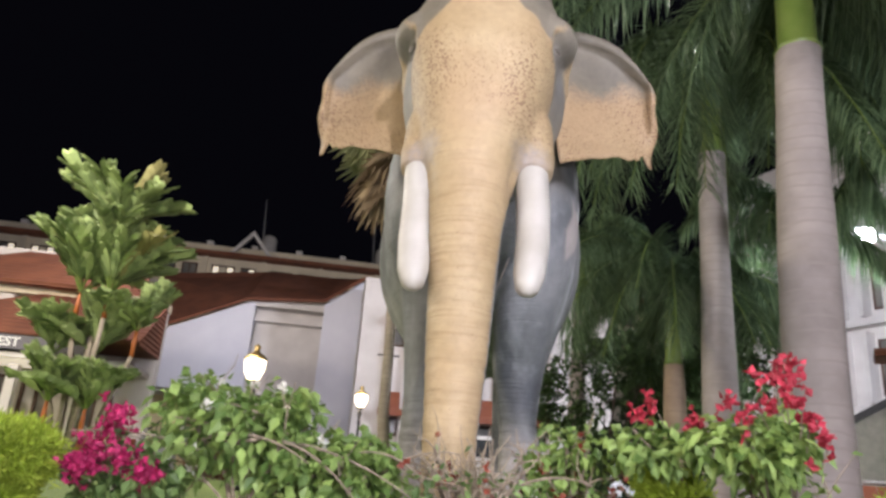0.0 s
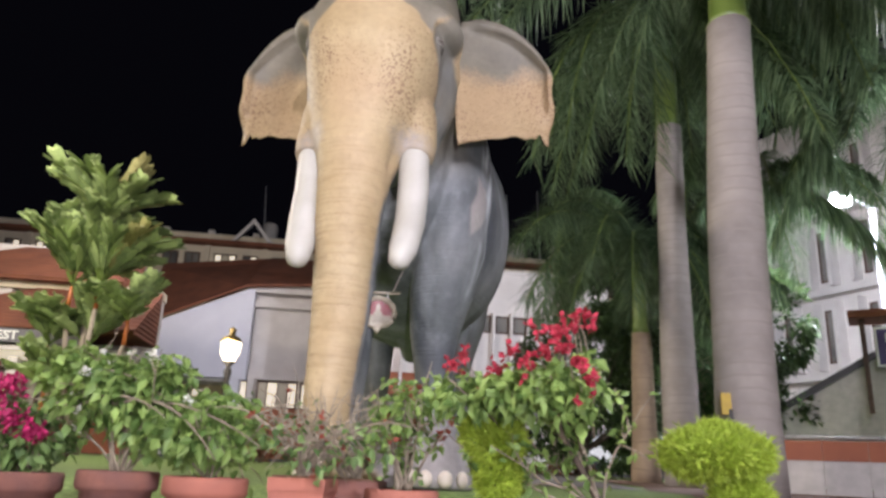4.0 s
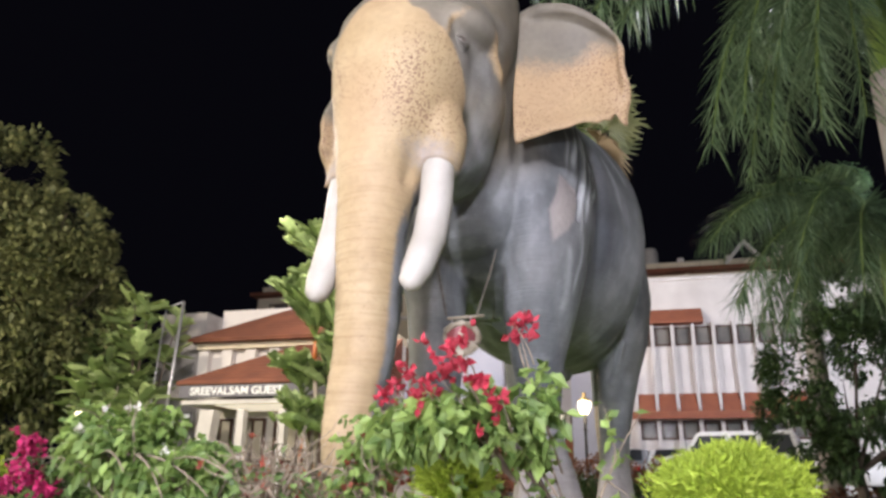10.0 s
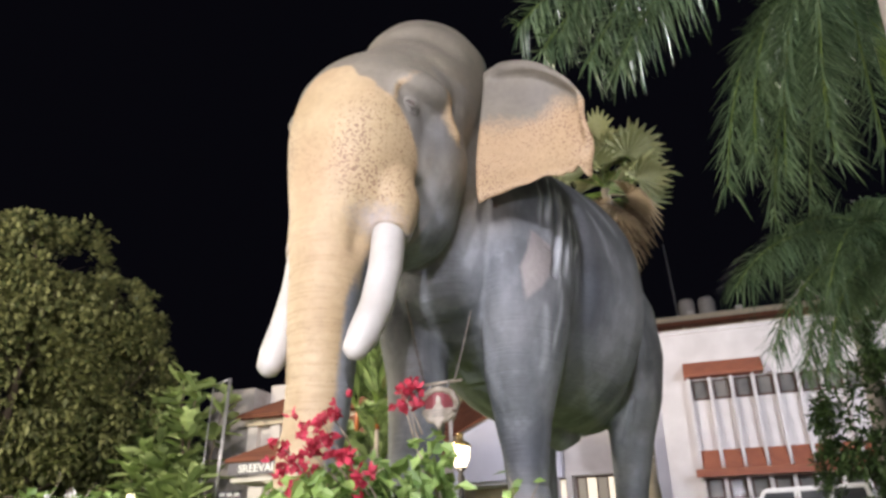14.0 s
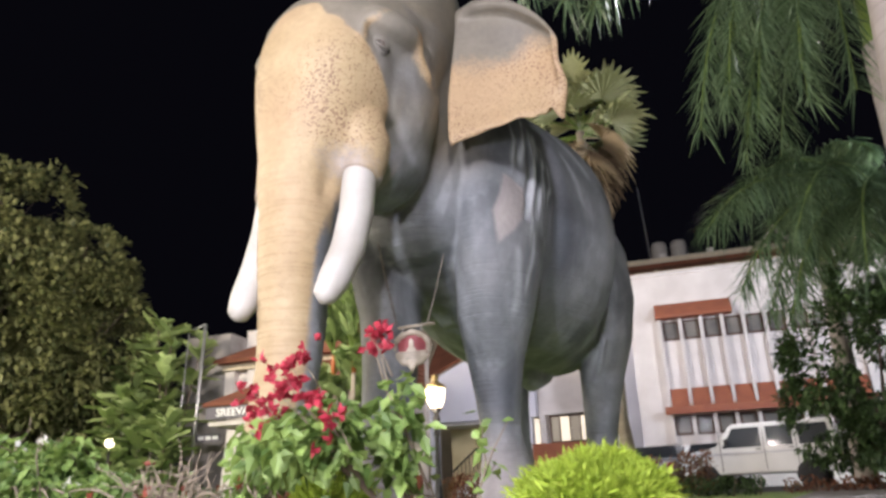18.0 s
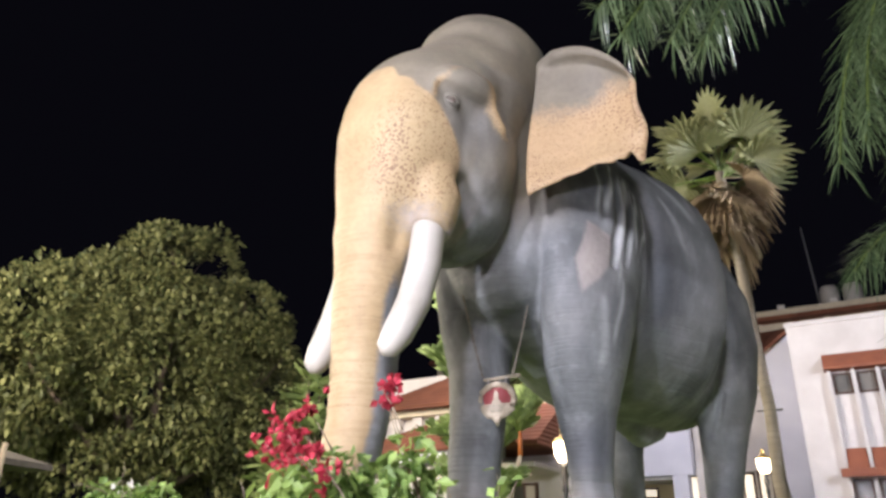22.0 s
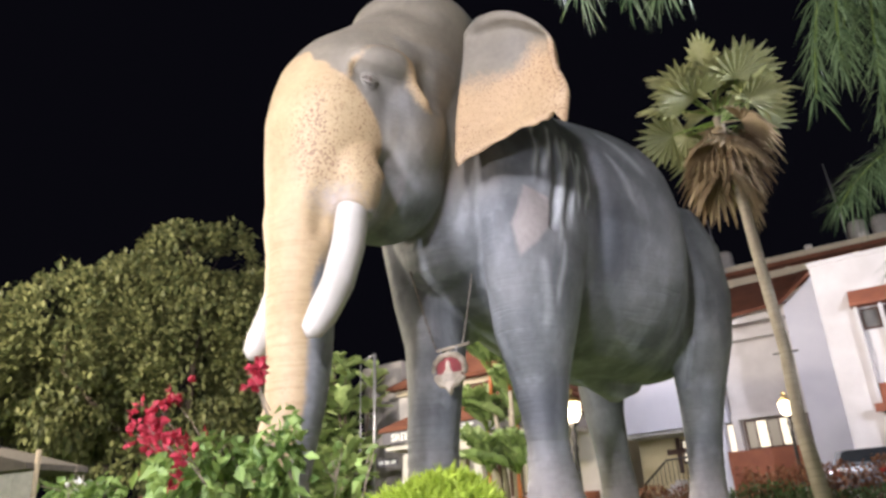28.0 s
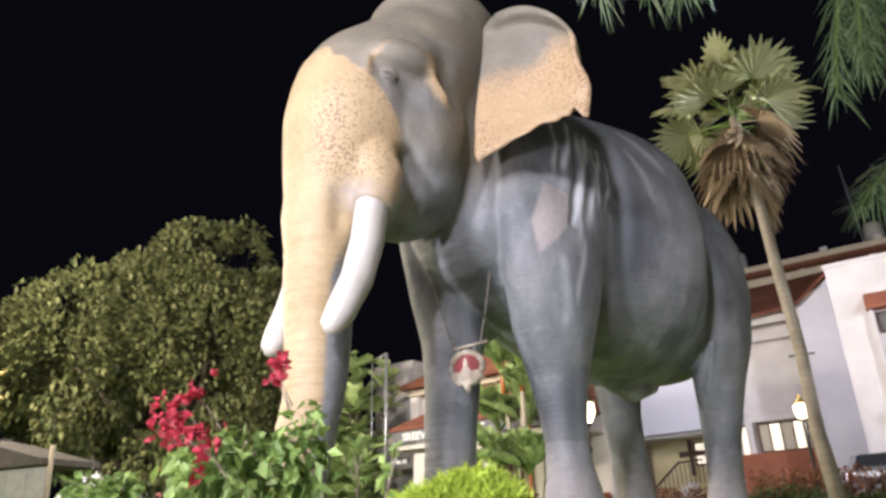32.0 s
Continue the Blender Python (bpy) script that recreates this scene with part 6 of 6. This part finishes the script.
# ---- kiosk, fence and the finned building by the road ----
kk = thing("kiosk", (8.2, 12.0, 0.07), "grey gabled kiosk with a violet name board and tiled eave", "kiosk", "", -25)
bm = bmesh.new()
prism(bm, [(-1.6, 0), (5.0, 0), (5.0, 2.0), (1.5, 3.3), (-1.6, 1.55)], 3.0)
part("wall", bm, HUTWALL, kk)
bm = bmesh.new()
prism(bm, [(-1.8, 1.5), (-1.72, 1.38), (1.5, 3.26), (1.5, 3.42)], 3.2, Matrix.Translation((0, -0.15, 0)))
part("barge_board", bm, BLACKIRON, kk)
slab("eave", (0.1, -0.7, 3.5), (5.2, 0.3, 3.66), ROOF, kk, "red tiled eave")
brd = slab("name_board", (0.55, -0.5, 2.45), (4.4, -0.4, 3.3), PURPLE, kk, "violet name board with white letters")
for q in ((0.55, 2.45, 4.4, 2.5), (0.55, 3.25, 4.4, 3.3), (0.55, 2.5, 0.6, 3.25)):
    slab("border", (q[0], -0.512, q[1]), (q[2], -0.502, q[3]), LETTER, brd)
lettering("PANCH", 0.36, Matrix.Translation((0.72, -0.506, 2.58)) @ pose(0, 0, 0, 90, 0, 0), LETTER, brd, 1.15)
for k in range(5):
    slab("text_bar", (0.75 + 0.36 * k, -0.515, 2.98), (1.0 + 0.36 * k, -0.505, 3.16), LETTER, brd)
slab("post", (0.3, -0.45, 1.5), (0.4, -0.35, 3.5), WOOD, kk)

fe = thing("fence", (4.2, 5.2, -0.05), "grey sheet fence with a red painted top band", "fence", "", -24)
for k in range(12):
    slab("panel", (0.5 * k, 0, -0.3), (0.5 * k + 0.49, 0.03, 0.45), HUTWALL, fe)
    slab("band", (0.5 * k, -0.012, 0.42), (0.5 * k + 0.495, 0.042, 0.66), BRICKRED, fe)
rod("rail", [(0, 0.02, 0.7), (6, 0.02, 0.7)], 0.03, STEEL, fe)

fb = new("roadside_building")
fb.matrix_world = frame_at(11.6, 30.5, 0.5, -0.866)
tagged(fb, "pale concrete roadside building with tall vertical fins", "building")
slab("wall", (0, 0.0, 0.0), (26, 6.0, 16), WHITE, fb)
for k in range(26):
    for z0 in (1.2, 4.6, 8.0, 11.4):
        slab("fin", (0.4 + 1.0 * k, -0.55, z0), (0.58 + 1.0 * k, -0.002, z0 + 2.8), WHITE, fb)
        if k % 2 == 0 and k < 20:
            window(fb, 0.7 + 1.0 * k, 1.3 + 1.0 * k, z0 + 0.3, z0 + 2.5, -0.003, [GLASS], 0, 0.08, 0.05)
for z0 in (0.8, 4.2, 7.6, 11.0, 14.4):
    slab("ledge", (-0.1, -0.62, z0), (26, -0.003, z0 + 0.3), WHITE, fb)

# ---- hut and gilded sun by the left-hand lawn ----
hu = thing("hut", (-13.0, 1.5, -0.04), "low hut with dark roof and pale ribbed sheet walls", "hut", "", 28)
for k in range(16):
    slab("sheet", (-4.0 + 0.25 * k, -0.01 * (k % 2), -0.02), (-3.76 + 0.25 * k, 0.04, 1.75), HUTWALL, hu)
rod("post", [(0.05, 0, -0.02), (0.05, 0, 2.15)], 0.05, TWIG, hu)
bm = bmesh.new()
prism(bm, [(-5.0, 1.78), (0.06, 1.78), (0.02, 1.9), (-2.6, 2.6), (-5.0, 2.6)], 1.6, Matrix.Translation((0, -0.25, 0)))
part("roof", bm, THATCH, hu, "dark sloping roof")
su = thing("gilded_sun", (-16.35, 0.1, 2.1), "gilded sun-ray ornament standing above the hut roof", "ornament", "", 40)
bm = bmesh.new()
ring_pts = [(1.0 * math.cos(2 * math.pi * i / 40), 0, 1.3 + 1.2 * math.sin(2 * math.pi * i / 40)) for i in range(41)]
tube(bm, ring_pts, 0.12, 8)
part("ring", bm, GOLD, su, "", True)
for k in range(18):
    a = 2 * math.pi * k / 18
    bm = bmesh.new()
    tube(bm, [((1.12 + 0.14 * j) * math.cos(a + 0.05 * math.sin(j * 2)), 0, 1.3 + (1.32 + 0.14 * j) * math.sin(a + 0.05 * math.sin(j * 2))) for j in range(4)], [0.075, 0.06, 0.045, 0.01], 6)
    part("ray", bm, GOLD, su)
bm = bmesh.new()
bmesh.ops.create_uvsphere(bm, u_segments=14, v_segments=10, radius=0.2, matrix=Matrix.Translation((0, 0, 2.8)))
part("finial", bm, GOLD, su, "", True)
rod("stand", [(0, 0, -0.9), (0, 0, 0.1)], 0.08, GOLD, su)

# ---- medallion on the statue's chest ----
me = thing("medallion", (-0.17, 0.14, 1.09), "cream-rimmed crimson oval medallion hanging on chains", "medallion", "", 14)
bm = bmesh.new()
ring_pts = [(0.115 * math.cos(2 * math.pi * j / 36), 0, 0.1 * math.sin(2 * math.pi * j / 36)) for j in range(37)]
tube(bm, ring_pts, [0.019 + 0.004 * (j % 3 == 0) for j in range(37)], 8)
part("rim", bm, CREAMPAINT, me, "wide cream enamel rim", True)
bm = bmesh.new()
turned(bm, [(1.0, -0.012), (1.0, 0.004)], 32, pose(0, 0, 0, 90, 0, 0) @ Matrix.Diagonal((0.108, 0.092, 1, 1)))
part("plate", bm, CRIMSON, me, "crimson enamel plate")
# cream lower field with raised lines, a small shrine in the middle and two bosses
bm = bmesh.new()
prism(bm, [(0.1 * math.cos(a), 0.086 * math.sin(a)) for a in [math.radians(195 + 150 * k / 12) for k in range(13)]], 0.009, Matrix.Translation((0, -0.0135, 0)))
field = part("lower_field", bm, CREAMPAINT, me, "cream enamel lower field")
for k in range(3):
    slab("line", (-0.065 + 0.012 * k, -0.0175, -0.038 - 0.016 * k), (0.065 - 0.012 * k, -0.0137, -0.033 - 0.016 * k), DULLSTEEL, field)
bm = bmesh.new()
prism(bm, [(-0.032, -0.02), (0.032, -0.02), (0.026, -0.004), (0.014, 0.004), (0.014, 0.04), (0.0, 0.062), (-0.014, 0.04), (-0.014, 0.004), (-0.026, -0.004)], 0.012, Matrix.Translation((0, -0.018, 0)))
part("relief", bm, CREAMPAINT, me)
for s in (-1, 1):
    bm = bmesh.new()
    turned(bm, [(0.018, -0.03), (0.016, -0.005)], 12, Matrix.Translation((s * 0.082, 0, -0.012)) @ pose(0, 0, 0, 90, 0, 0))
    part("boss", bm, CREAMPAINT, me)
bm = bmesh.new()
bmesh.ops.create_cone(bm, segments=10, radius1=0.035, radius2=0.0, depth=0.06, cap_ends=True, matrix=Matrix.Translation((0, 0, -0.135)) @ pose(0, 0, 0, 180, 0, 0))
part("drop", bm, CREAMPAINT, me, "", True)
rod("bar", [(-0.15, 0.02, 0.135), (0.15, 0.02, 0.15)], 0.011, CREAMPAINT, me)


def chain(a, b, parent):
    a, b = Vector(a), Vector(b)
    n = int((b - a).length / 0.032)
    bm = bmesh.new()
    for i in range(n):
        p, q = a.lerp(b, i / n), a.lerp(b, (i + 1.25) / n)
        sag = Vector((0, 0, -0.02 * math.sin(math.pi * i / n)))
        tube(bm, [p + sag, q + sag], 0.0045 if i % 2 else 0.007, 5)
    part("chain", bm, DULLSTEEL, parent, "dull steel chain")


def hang(a, b):
    """A chain from the bar up to a place on the statue's neck."""
    chain(a, me.matrix_world.inverted() @ Vector(b), me)


hang((-0.1, 0.02, 0.14), (-0.3, -0.1, 1.95))
hang((0.1, 0.02, 0.15), (0.13, 0.14, 1.82))
hang((0.3, 0.12, 0.74), (0.24, 0.2, 2.36))
rod("hanger", [(-0.06, 0.01, 0.13), (-0.06, 0.0, 0.09)], 0.006, STEEL, me)
rod("hanger", [(0.06, 0.01, 0.14), (0.06, 0.0, 0.09)], 0.006, STEEL, me)


# ---- pots and their plants ----
def pot(parent, r, h, material, bowl=False, square=False):
    bm = bmesh.new()
    if square:
        for (a, z0), (b, z1) in (((0.68, 0), (0.97, h - 0.05)), ((1.0, h - 0.05), (1.0, h))):
            lo = [bm.verts.new((sx * r * a, sy * r * a, z0)) for sx, sy in ((-1, -1), (1, -1), (1, 1), (-1, 1))]
            hi = [bm.verts.new((sx * r * b, sy * r * b, z1)) for sx, sy in ((-1, -1), (1, -1), (1, 1), (-1, 1))]
            for i in range(4):
                j = (i + 1) % 4
                bm.faces.new((lo[i], lo[j], hi[j], hi[i]))
            bm.faces.new(list(reversed(lo)))
            bm.faces.new(hi)
    elif bowl:
        turned(bm, [(r * 0.5, 0), (r * 0.62, 0.02), (r * 0.9, h * 0.6), (r * 0.93, h - 0.05), (r, h - 0.045), (r * 1.02, h - 0.01), (r * 0.97, h), (r * 0.88, h - 0.005), (r * 0.85, h - 0.035)])
    else:
        turned(bm, [(r * 0.62, 0), (r * 0.66, 0.012), (r * 0.86, h - 0.085), (r * 0.97, h - 0.075), (r, h - 0.06), (r, h - 0.012), (r * 0.97, h), (r * 0.88, h - 0.004), (r * 0.85, h - 0.035)])
    part("pot", bm, material, parent, "", not square)
    bm = bmesh.new()
    turned(bm, [(r * 0.84, h - 0.06), (r * 0.82, h - 0.03), (r * 0.3, h - 0.015)], 18)
    if not square:
        part("soil", bm, SOIL, parent)
    else:
        bm.free()
        slab("soil", (-r * 0.9, -r * 0.9, h + 0.002), (r * 0.9, r * 0.9, h + 0.008), SOIL, parent)


PZ = -0.34


def branch(bm, a, d, length, r, kink=0.25, n=6):
    """A crooked twig; returns its points."""
    pts, p, v = [Vector(a)], Vector(a), d.normalized()
    for i in range(n):
        v = (v + rdir(0.15) * kink).normalized()
        p = p + v * (length / n)
        pts.append(p.copy())
    tube(bm, pts, [r * (1 - 0.75 * i / n) for i in range(n + 1)], 5)
    return pts


def along(pts, t):
    i = min(int(t * (len(pts) - 1)), len(pts) - 2)
    return pts[i].lerp(pts[i + 1], t * (len(pts) - 1) - i)


def bougainvillea(name, place, h, r, pot_mat, spread, top, leaves, flowers, bract, leaf_m, label, seed, bowl=False, square=False, bare=10, leaf_size=0.05, clusters=(), lean=(0, 0), mass=(), arcs=()):
    """A pot with crooked stems, leaves all along them and clusters of papery bracts."""
    random.seed(seed)
    p = thing(name, (place[0], place[1], PZ), label, "potted plant", "potted plants")
    pot(p, r, h, pot_mat, bowl, square)
    st, lv, fl = bmesh.new(), Leaves(), Leaves()
    base = Vector((0, 0, h - 0.03))
    tips = []
    for k in range(bare):
        d = Vector((rnd(-1, 1) * spread + lean[0], rnd(-0.8, 0.8) * spread + lean[1], top * rnd(0.6, 1.0)))
        pts = branch(st, base + Vector((rnd(-0.03, 0.03), rnd(-0.03, 0.03), 0)), d, d.length, 0.007, 0.3)
        tips.append(pts)
        for j in range(3):
            tips.append(branch(st, along(pts, rnd(0.4, 0.9)), rdir(0.3), rnd(0.08, 0.2), 0.004, 0.4, 4))
    for k in range(leaves):
        pts = random.choice(tips)
        q = along(pts, rnd(0.25, 1.0)) + rdir() * 0.02
        lv.leaf(q, rdir(0.1), leaf_size * rnd(0.7, 1.25), leaf_size * rnd(0.6, 0.8), rdir(1.5), droop=0.25)
    off = Vector((place[0], place[1], PZ))
    for c, rr, n in mass:
        c = Vector(c) - off
        for k in range(n // 50):
            d = rdir(0.2)
            tip = c + Vector((d.x * rr[0], d.y * rr[1], d.z * rr[2])) * rnd(0.4, 0.9)
            tube(st, [base.lerp(c, 0.6), c.lerp(tip, 0.3), tip], [0.005, 0.004, 0.002], 4)
        for k in range(n):
            d = rdir(0.1)
            q = c + Vector((d.x * rr[0], d.y * rr[1], d.z * rr[2])) * (rnd(0, 1) ** 0.45) * (1 + 0.15 * math.sin(9 * d.x + seed) * math.sin(8 * d.z))
            lv.leaf(q, (d * 0.6 + rdir(-0.6)).normalized(), leaf_size * rnd(0.7, 1.3), leaf_size * rnd(0.7, 1.0), rdir(1.5), droop=0.3)
    leaves = leaves or sum(m[2] for m in mass)
    for a, b in arcs:
        a, b = Vector(a) - off, Vector(b) - off
        m = (a + b) / 2 + Vector((0, 0, rnd(0.1, 0.22)))
        tube(st, [a * (1 - t) ** 2 + m * (2 * t * (1 - t)) + b * (t * t) for t in [i / 9 for i in range(10)]], [0.0085 * (1 - 0.08 * i) for i in range(10)], 5)
    spots = [Vector(c) - Vector((place[0], place[1], PZ)) for c in clusters]
    for c in spots:
        tips.append(branch(st, c * 0.86 + Vector((0, 0, 0.02)), c * 0.14 - Vector((0, 0, 0.02)), (c * 0.14).length, 0.003, 0.12))
    for k in range(flowers):
        q = (random.choice(spots) + rdir() * abs(random.gauss(0, 0.038))) if spots else along(random.choice(tips), rnd(0.75, 1.0))
        for j in range(3):
            fl.leaf(q, rdir(0.3), 0.03 * rnd(0.8, 1.2), 0.026, rdir(0.5), 0.3)
    part("stem", st, TWIG, p, "", True)["kind"] = "stuff"
    if leaves:
        lv.done("foliage", leaf_m, p)
    if flowers:
        fl.done("blossom", bract, p, "papery bright bracts")
    return p


def lime_bush(place, h, r, pot_mat, balls, label, seed, bowl=False):
    random.seed(seed)
    p = thing("lime_shrub", (place[0], place[1], PZ), label, "potted plant", "potted plants")
    pot(p, r, h, pot_mat, bowl)
    st, lv = bmesh.new(), Leaves()
    for k in range(14):
        c, rr = random.choice(balls)
        tube(st, [(rnd(-0.02, 0.02), rnd(-0.02, 0.02), h - 0.03), (c[0] * 0.5, c[1] * 0.5, (h + c[2]) / 2), (c[0] + rnd(-0.6, 0.6) * rr[0], c[1] + rnd(-0.6, 0.6) * rr[1], c[2] + rnd(-0.3, 0.6) * rr[2])], [0.012, 0.008, 0.003], 5)
    for c, rr in balls:
        n = int(210000 * (rr[0] * rr[1] + rr[1] * rr[2] + rr[0] * rr[2]))
        for k in range(n):
            d = rdir(0.2)
            lump = 0.05 * math.sin(13 * d.x + seed) * math.sin(11 * d.z + 2) + 0.035 * math.sin(29 * d.y + 3) * math.sin(27 * d.x)
            q = Vector(c) + Vector((d.x * rr[0], d.y * rr[1], d.z * rr[2])) * (1.0 + lump - abs(random.gauss(0, 0.14)) + (rnd(0, 0.3) if k % 9 == 0 else 0))
            lv.leaf(q, (d * 0.8 + rdir(0.5) * 0.8 + Vector((0, 0, 0.3))).normalized(), 0.034 * rnd(0.6, 1.5), 0.007, rdir(0.5), droop=0.15)
    part("stem", st, STEMDARK, p)
    lv.done("foliage", LIME, p, "fine bright lime foliage")


CLUSTER = [(0.86, -2.16, 0.48), (0.92, -2.18, 0.53), (0.98, -2.16, 0.44), (0.8, -2.14, 0.44), (0.94, -2.21, 0.48), (0.9, -2.13, 0.57), (0.76, -2.16, 0.48), (1.03, -2.16, 0.39), (0.68, -1.99, 0.44), (0.56, -1.93, 0.48), (0.52, -1.91, 0.46)]
bougainvillea("bougainvillea", (1.13, -1.62), 0.26, 0.165, CLAYTAN, 0.3, 0.6, 180, 110, BRACT, LEAFLIGHT, "potted bougainvillea with red bracts and crooked dark stem", 71, bowl=True, bare=7,
              clusters=CLUSTER + [(1.01, -1.92, 0.62), (1.03, -1.93, 0.65), (0.99, -1.92, 0.64)], lean=(-0.36, -0.3), leaf_size=0.05,
              mass=[((0.85, -2, 0.37), (0.22, 0.17, 0.1), 420), ((0.57, -1.86, 0.35), (0.15, 0.12, 0.09), 190), ((1.05, -1.85, 0.42), (0.08, 0.08, 0.13), 100), ((0.97, -1.84, 0.3), (0.12, 0.1, 0.07), 90)])
rod("main_stem", [(1.13, -1.62, -0.08), (1.07, -1.65, 0.04), (1.01, -1.69, 0.13), (0.94, -1.73, 0.24)], [0.018, 0.016, 0.014, 0.01], STEMDARK, None, n=8)
stem = bpy.data.objects["main_stem"]
owner = [o for o in bpy.data.objects if o.name.startswith("bougainvillea") and (o.matrix_world.translation - Vector((1.13, -1.62, PZ))).length < 0.01][0]
stem.parent = owner
stem.matrix_parent_inverse = owner.matrix_world.inverted()
lime_bush((0.685, -1.68), 0.285, 0.155, CLAY, [((0, -0.028, 0.522), (0.114, 0.114, 0.095)), ((0.019, -0.019, 0.399), (0.081, 0.081, 0.114)), ((-0.048, 0, 0.57), (0.076, 0.076, 0.057))], "small lime-green shrub in a red clay pot", 72)
lime_bush((1.58, -1.67), 0.255, 0.165, CLAY, [((-0.04, -0.034, 0.5), (0.175, 0.165, 0.09)), ((0.075, -0.02, 0.34), (0.1, 0.1, 0.07)), ((0.0, 0, 0.555), (0.11, 0.11, 0.065)), ((0.08, -0.03, 0.5), (0.11, 0.11, 0.08))], "rounded lime-green shrub in a shallow red pot", 73, True)
bougainvillea("bougainvillea", (0.305, -1.61), 0.315, 0.155, CLAY, 0.14, 0.58, 200, 30, RUSTLEAF, LEAFLIGHT, "leggy potted shrub with green leaves and rusty tips", 74, bare=11, leaf_size=0.042, mass=[((0.32, -1.64, 0.32), (0.16, 0.13, 0.12), 190), ((0.22, -1.62, 0.18), (0.1, 0.1, 0.1), 60)])
bougainvillea("bougainvillea", (-0.08, -1.74), 0.345, 0.115, CLAY, 0.22, 0.42, 0, 16, RUSTLEAF, LEAF, "bare twiggy shrub in a square clay pot", 75, square=True, bare=34, mass=[((-0.03, -1.85, 0.12), (0.3, 0.14, 0.12), 110)], leaf_size=0.04, arcs=[((-0.08, -1.74, 0.01), (0.37, -1.9, 0.21)), ((-0.08, -1.74, 0.01), (-0.43, -1.9, 0.26))])
bougainvillea("bougainvillea", (0.08, -1.48), 0.34, 0.12, CLAYDARK, 0.24, 0.42, 45, 0, BRACT, LEAF, "bare twiggy shrub in a weathered square pot", 76, square=True, bare=18, arcs=[((0.08, -1.48, 0.01), (-0.4, -1.66, 0.26))])
bougainvillea("bougainvillea", (-0.515, -1.67), 0.33, 0.175, CLAY, 0.26, 0.34, 200, 0, BRACT, LEAFLIGHT, "leafy green shrub in a red clay pot", 77, bare=11, leaf_size=0.055, mass=[((-0.56, -1.72, 0.18), (0.3, 0.17, 0.14), 640), ((-0.43, -1.7, 0.26), (0.14, 0.1, 0.08), 144)], arcs=[((-0.51, -1.67, 0.06), (-0.08, -1.85, 0.28)), ((-0.51, -1.67, 0.06), (-0.98, -1.85, 0.4))])
bougainvillea("bougainvillea", (-0.885, -1.7), 0.34, 0.165, CLAYDARK, 0.3, 0.54, 260, 46, PETAL, LEAFLIGHT, "white-flowered bougainvillea in a weathered clay pot", 78, arcs=[((-0.98, -1.75, 0.26), (-0.23, -1.9, 0.12)), ((-0.93, -1.75, 0.26), (-0.38, -1.95, 0.06)), ((-1.08, -1.75, 0.26), (-0.58, -2, 0.21)), ((-0.88, -1.7, 0.16), (-1.48, -1.9, 0.26))], bare=13, leaf_size=0.052, mass=[((-0.93, -1.74, 0.32), (0.32, 0.18, 0.16), 688), ((-0.73, -1.72, 0.41), (0.12, 0.1, 0.08), 144), ((-1.13, -1.75, 0.42), (0.14, 0.1, 0.08), 144)])
bougainvillea("bougainvillea", (-1.28, -1.75), 0.32, 0.165, CLAYDARK, 0.3, 0.4, 200, 280, MAGENTA, LEAF, "magenta bougainvillea in a weathered clay pot", 79, bare=12, clusters=[(-1.34, -1.88, 0.26), (-1.26, -1.92, 0.18), (-1.31, -1.9, 0.33), (-1.4, -1.85, 0.21), (-1.18, -1.88, 0.13), (-1.36, -1.95, 0.14), (-1.44, -1.9, 0.16)], mass=[((-1.28, -1.8, 0.11), (0.22, 0.14, 0.12), 352)])
lime_bush((-1.68, -1.9), 0.285, 0.165, CLAYDARK, [((0, -0.028, 0.504), (0.171, 0.152, 0.114)), ((0, -0.019, 0.38), (0.114, 0.114, 0.095))], "rounded yellow-green shrub in a weathered pot", 80)
bougainvillea("bougainvillea", (-2.08, -1.8), 0.32, 0.165, CLAYDARK, 0.3, 0.46, 260, 40, MAGENTA, LEAF, "green bougainvillea in a weathered clay pot", 81, bare=12, mass=[((-2.08, -1.8, 0.21), (0.28, 0.18, 0.15), 608)])
bougainvillea("bougainvillea", (-2.68, -1.8), 0.32, 0.165, CLAYDARK, 0.3, 0.46, 260, 30, PETAL, LEAFLIGHT, "leafy bougainvillea in a weathered clay pot", 82, bare=12, mass=[((-2.68, -1.8, 0.26), (0.3, 0.18, 0.17), 608)])
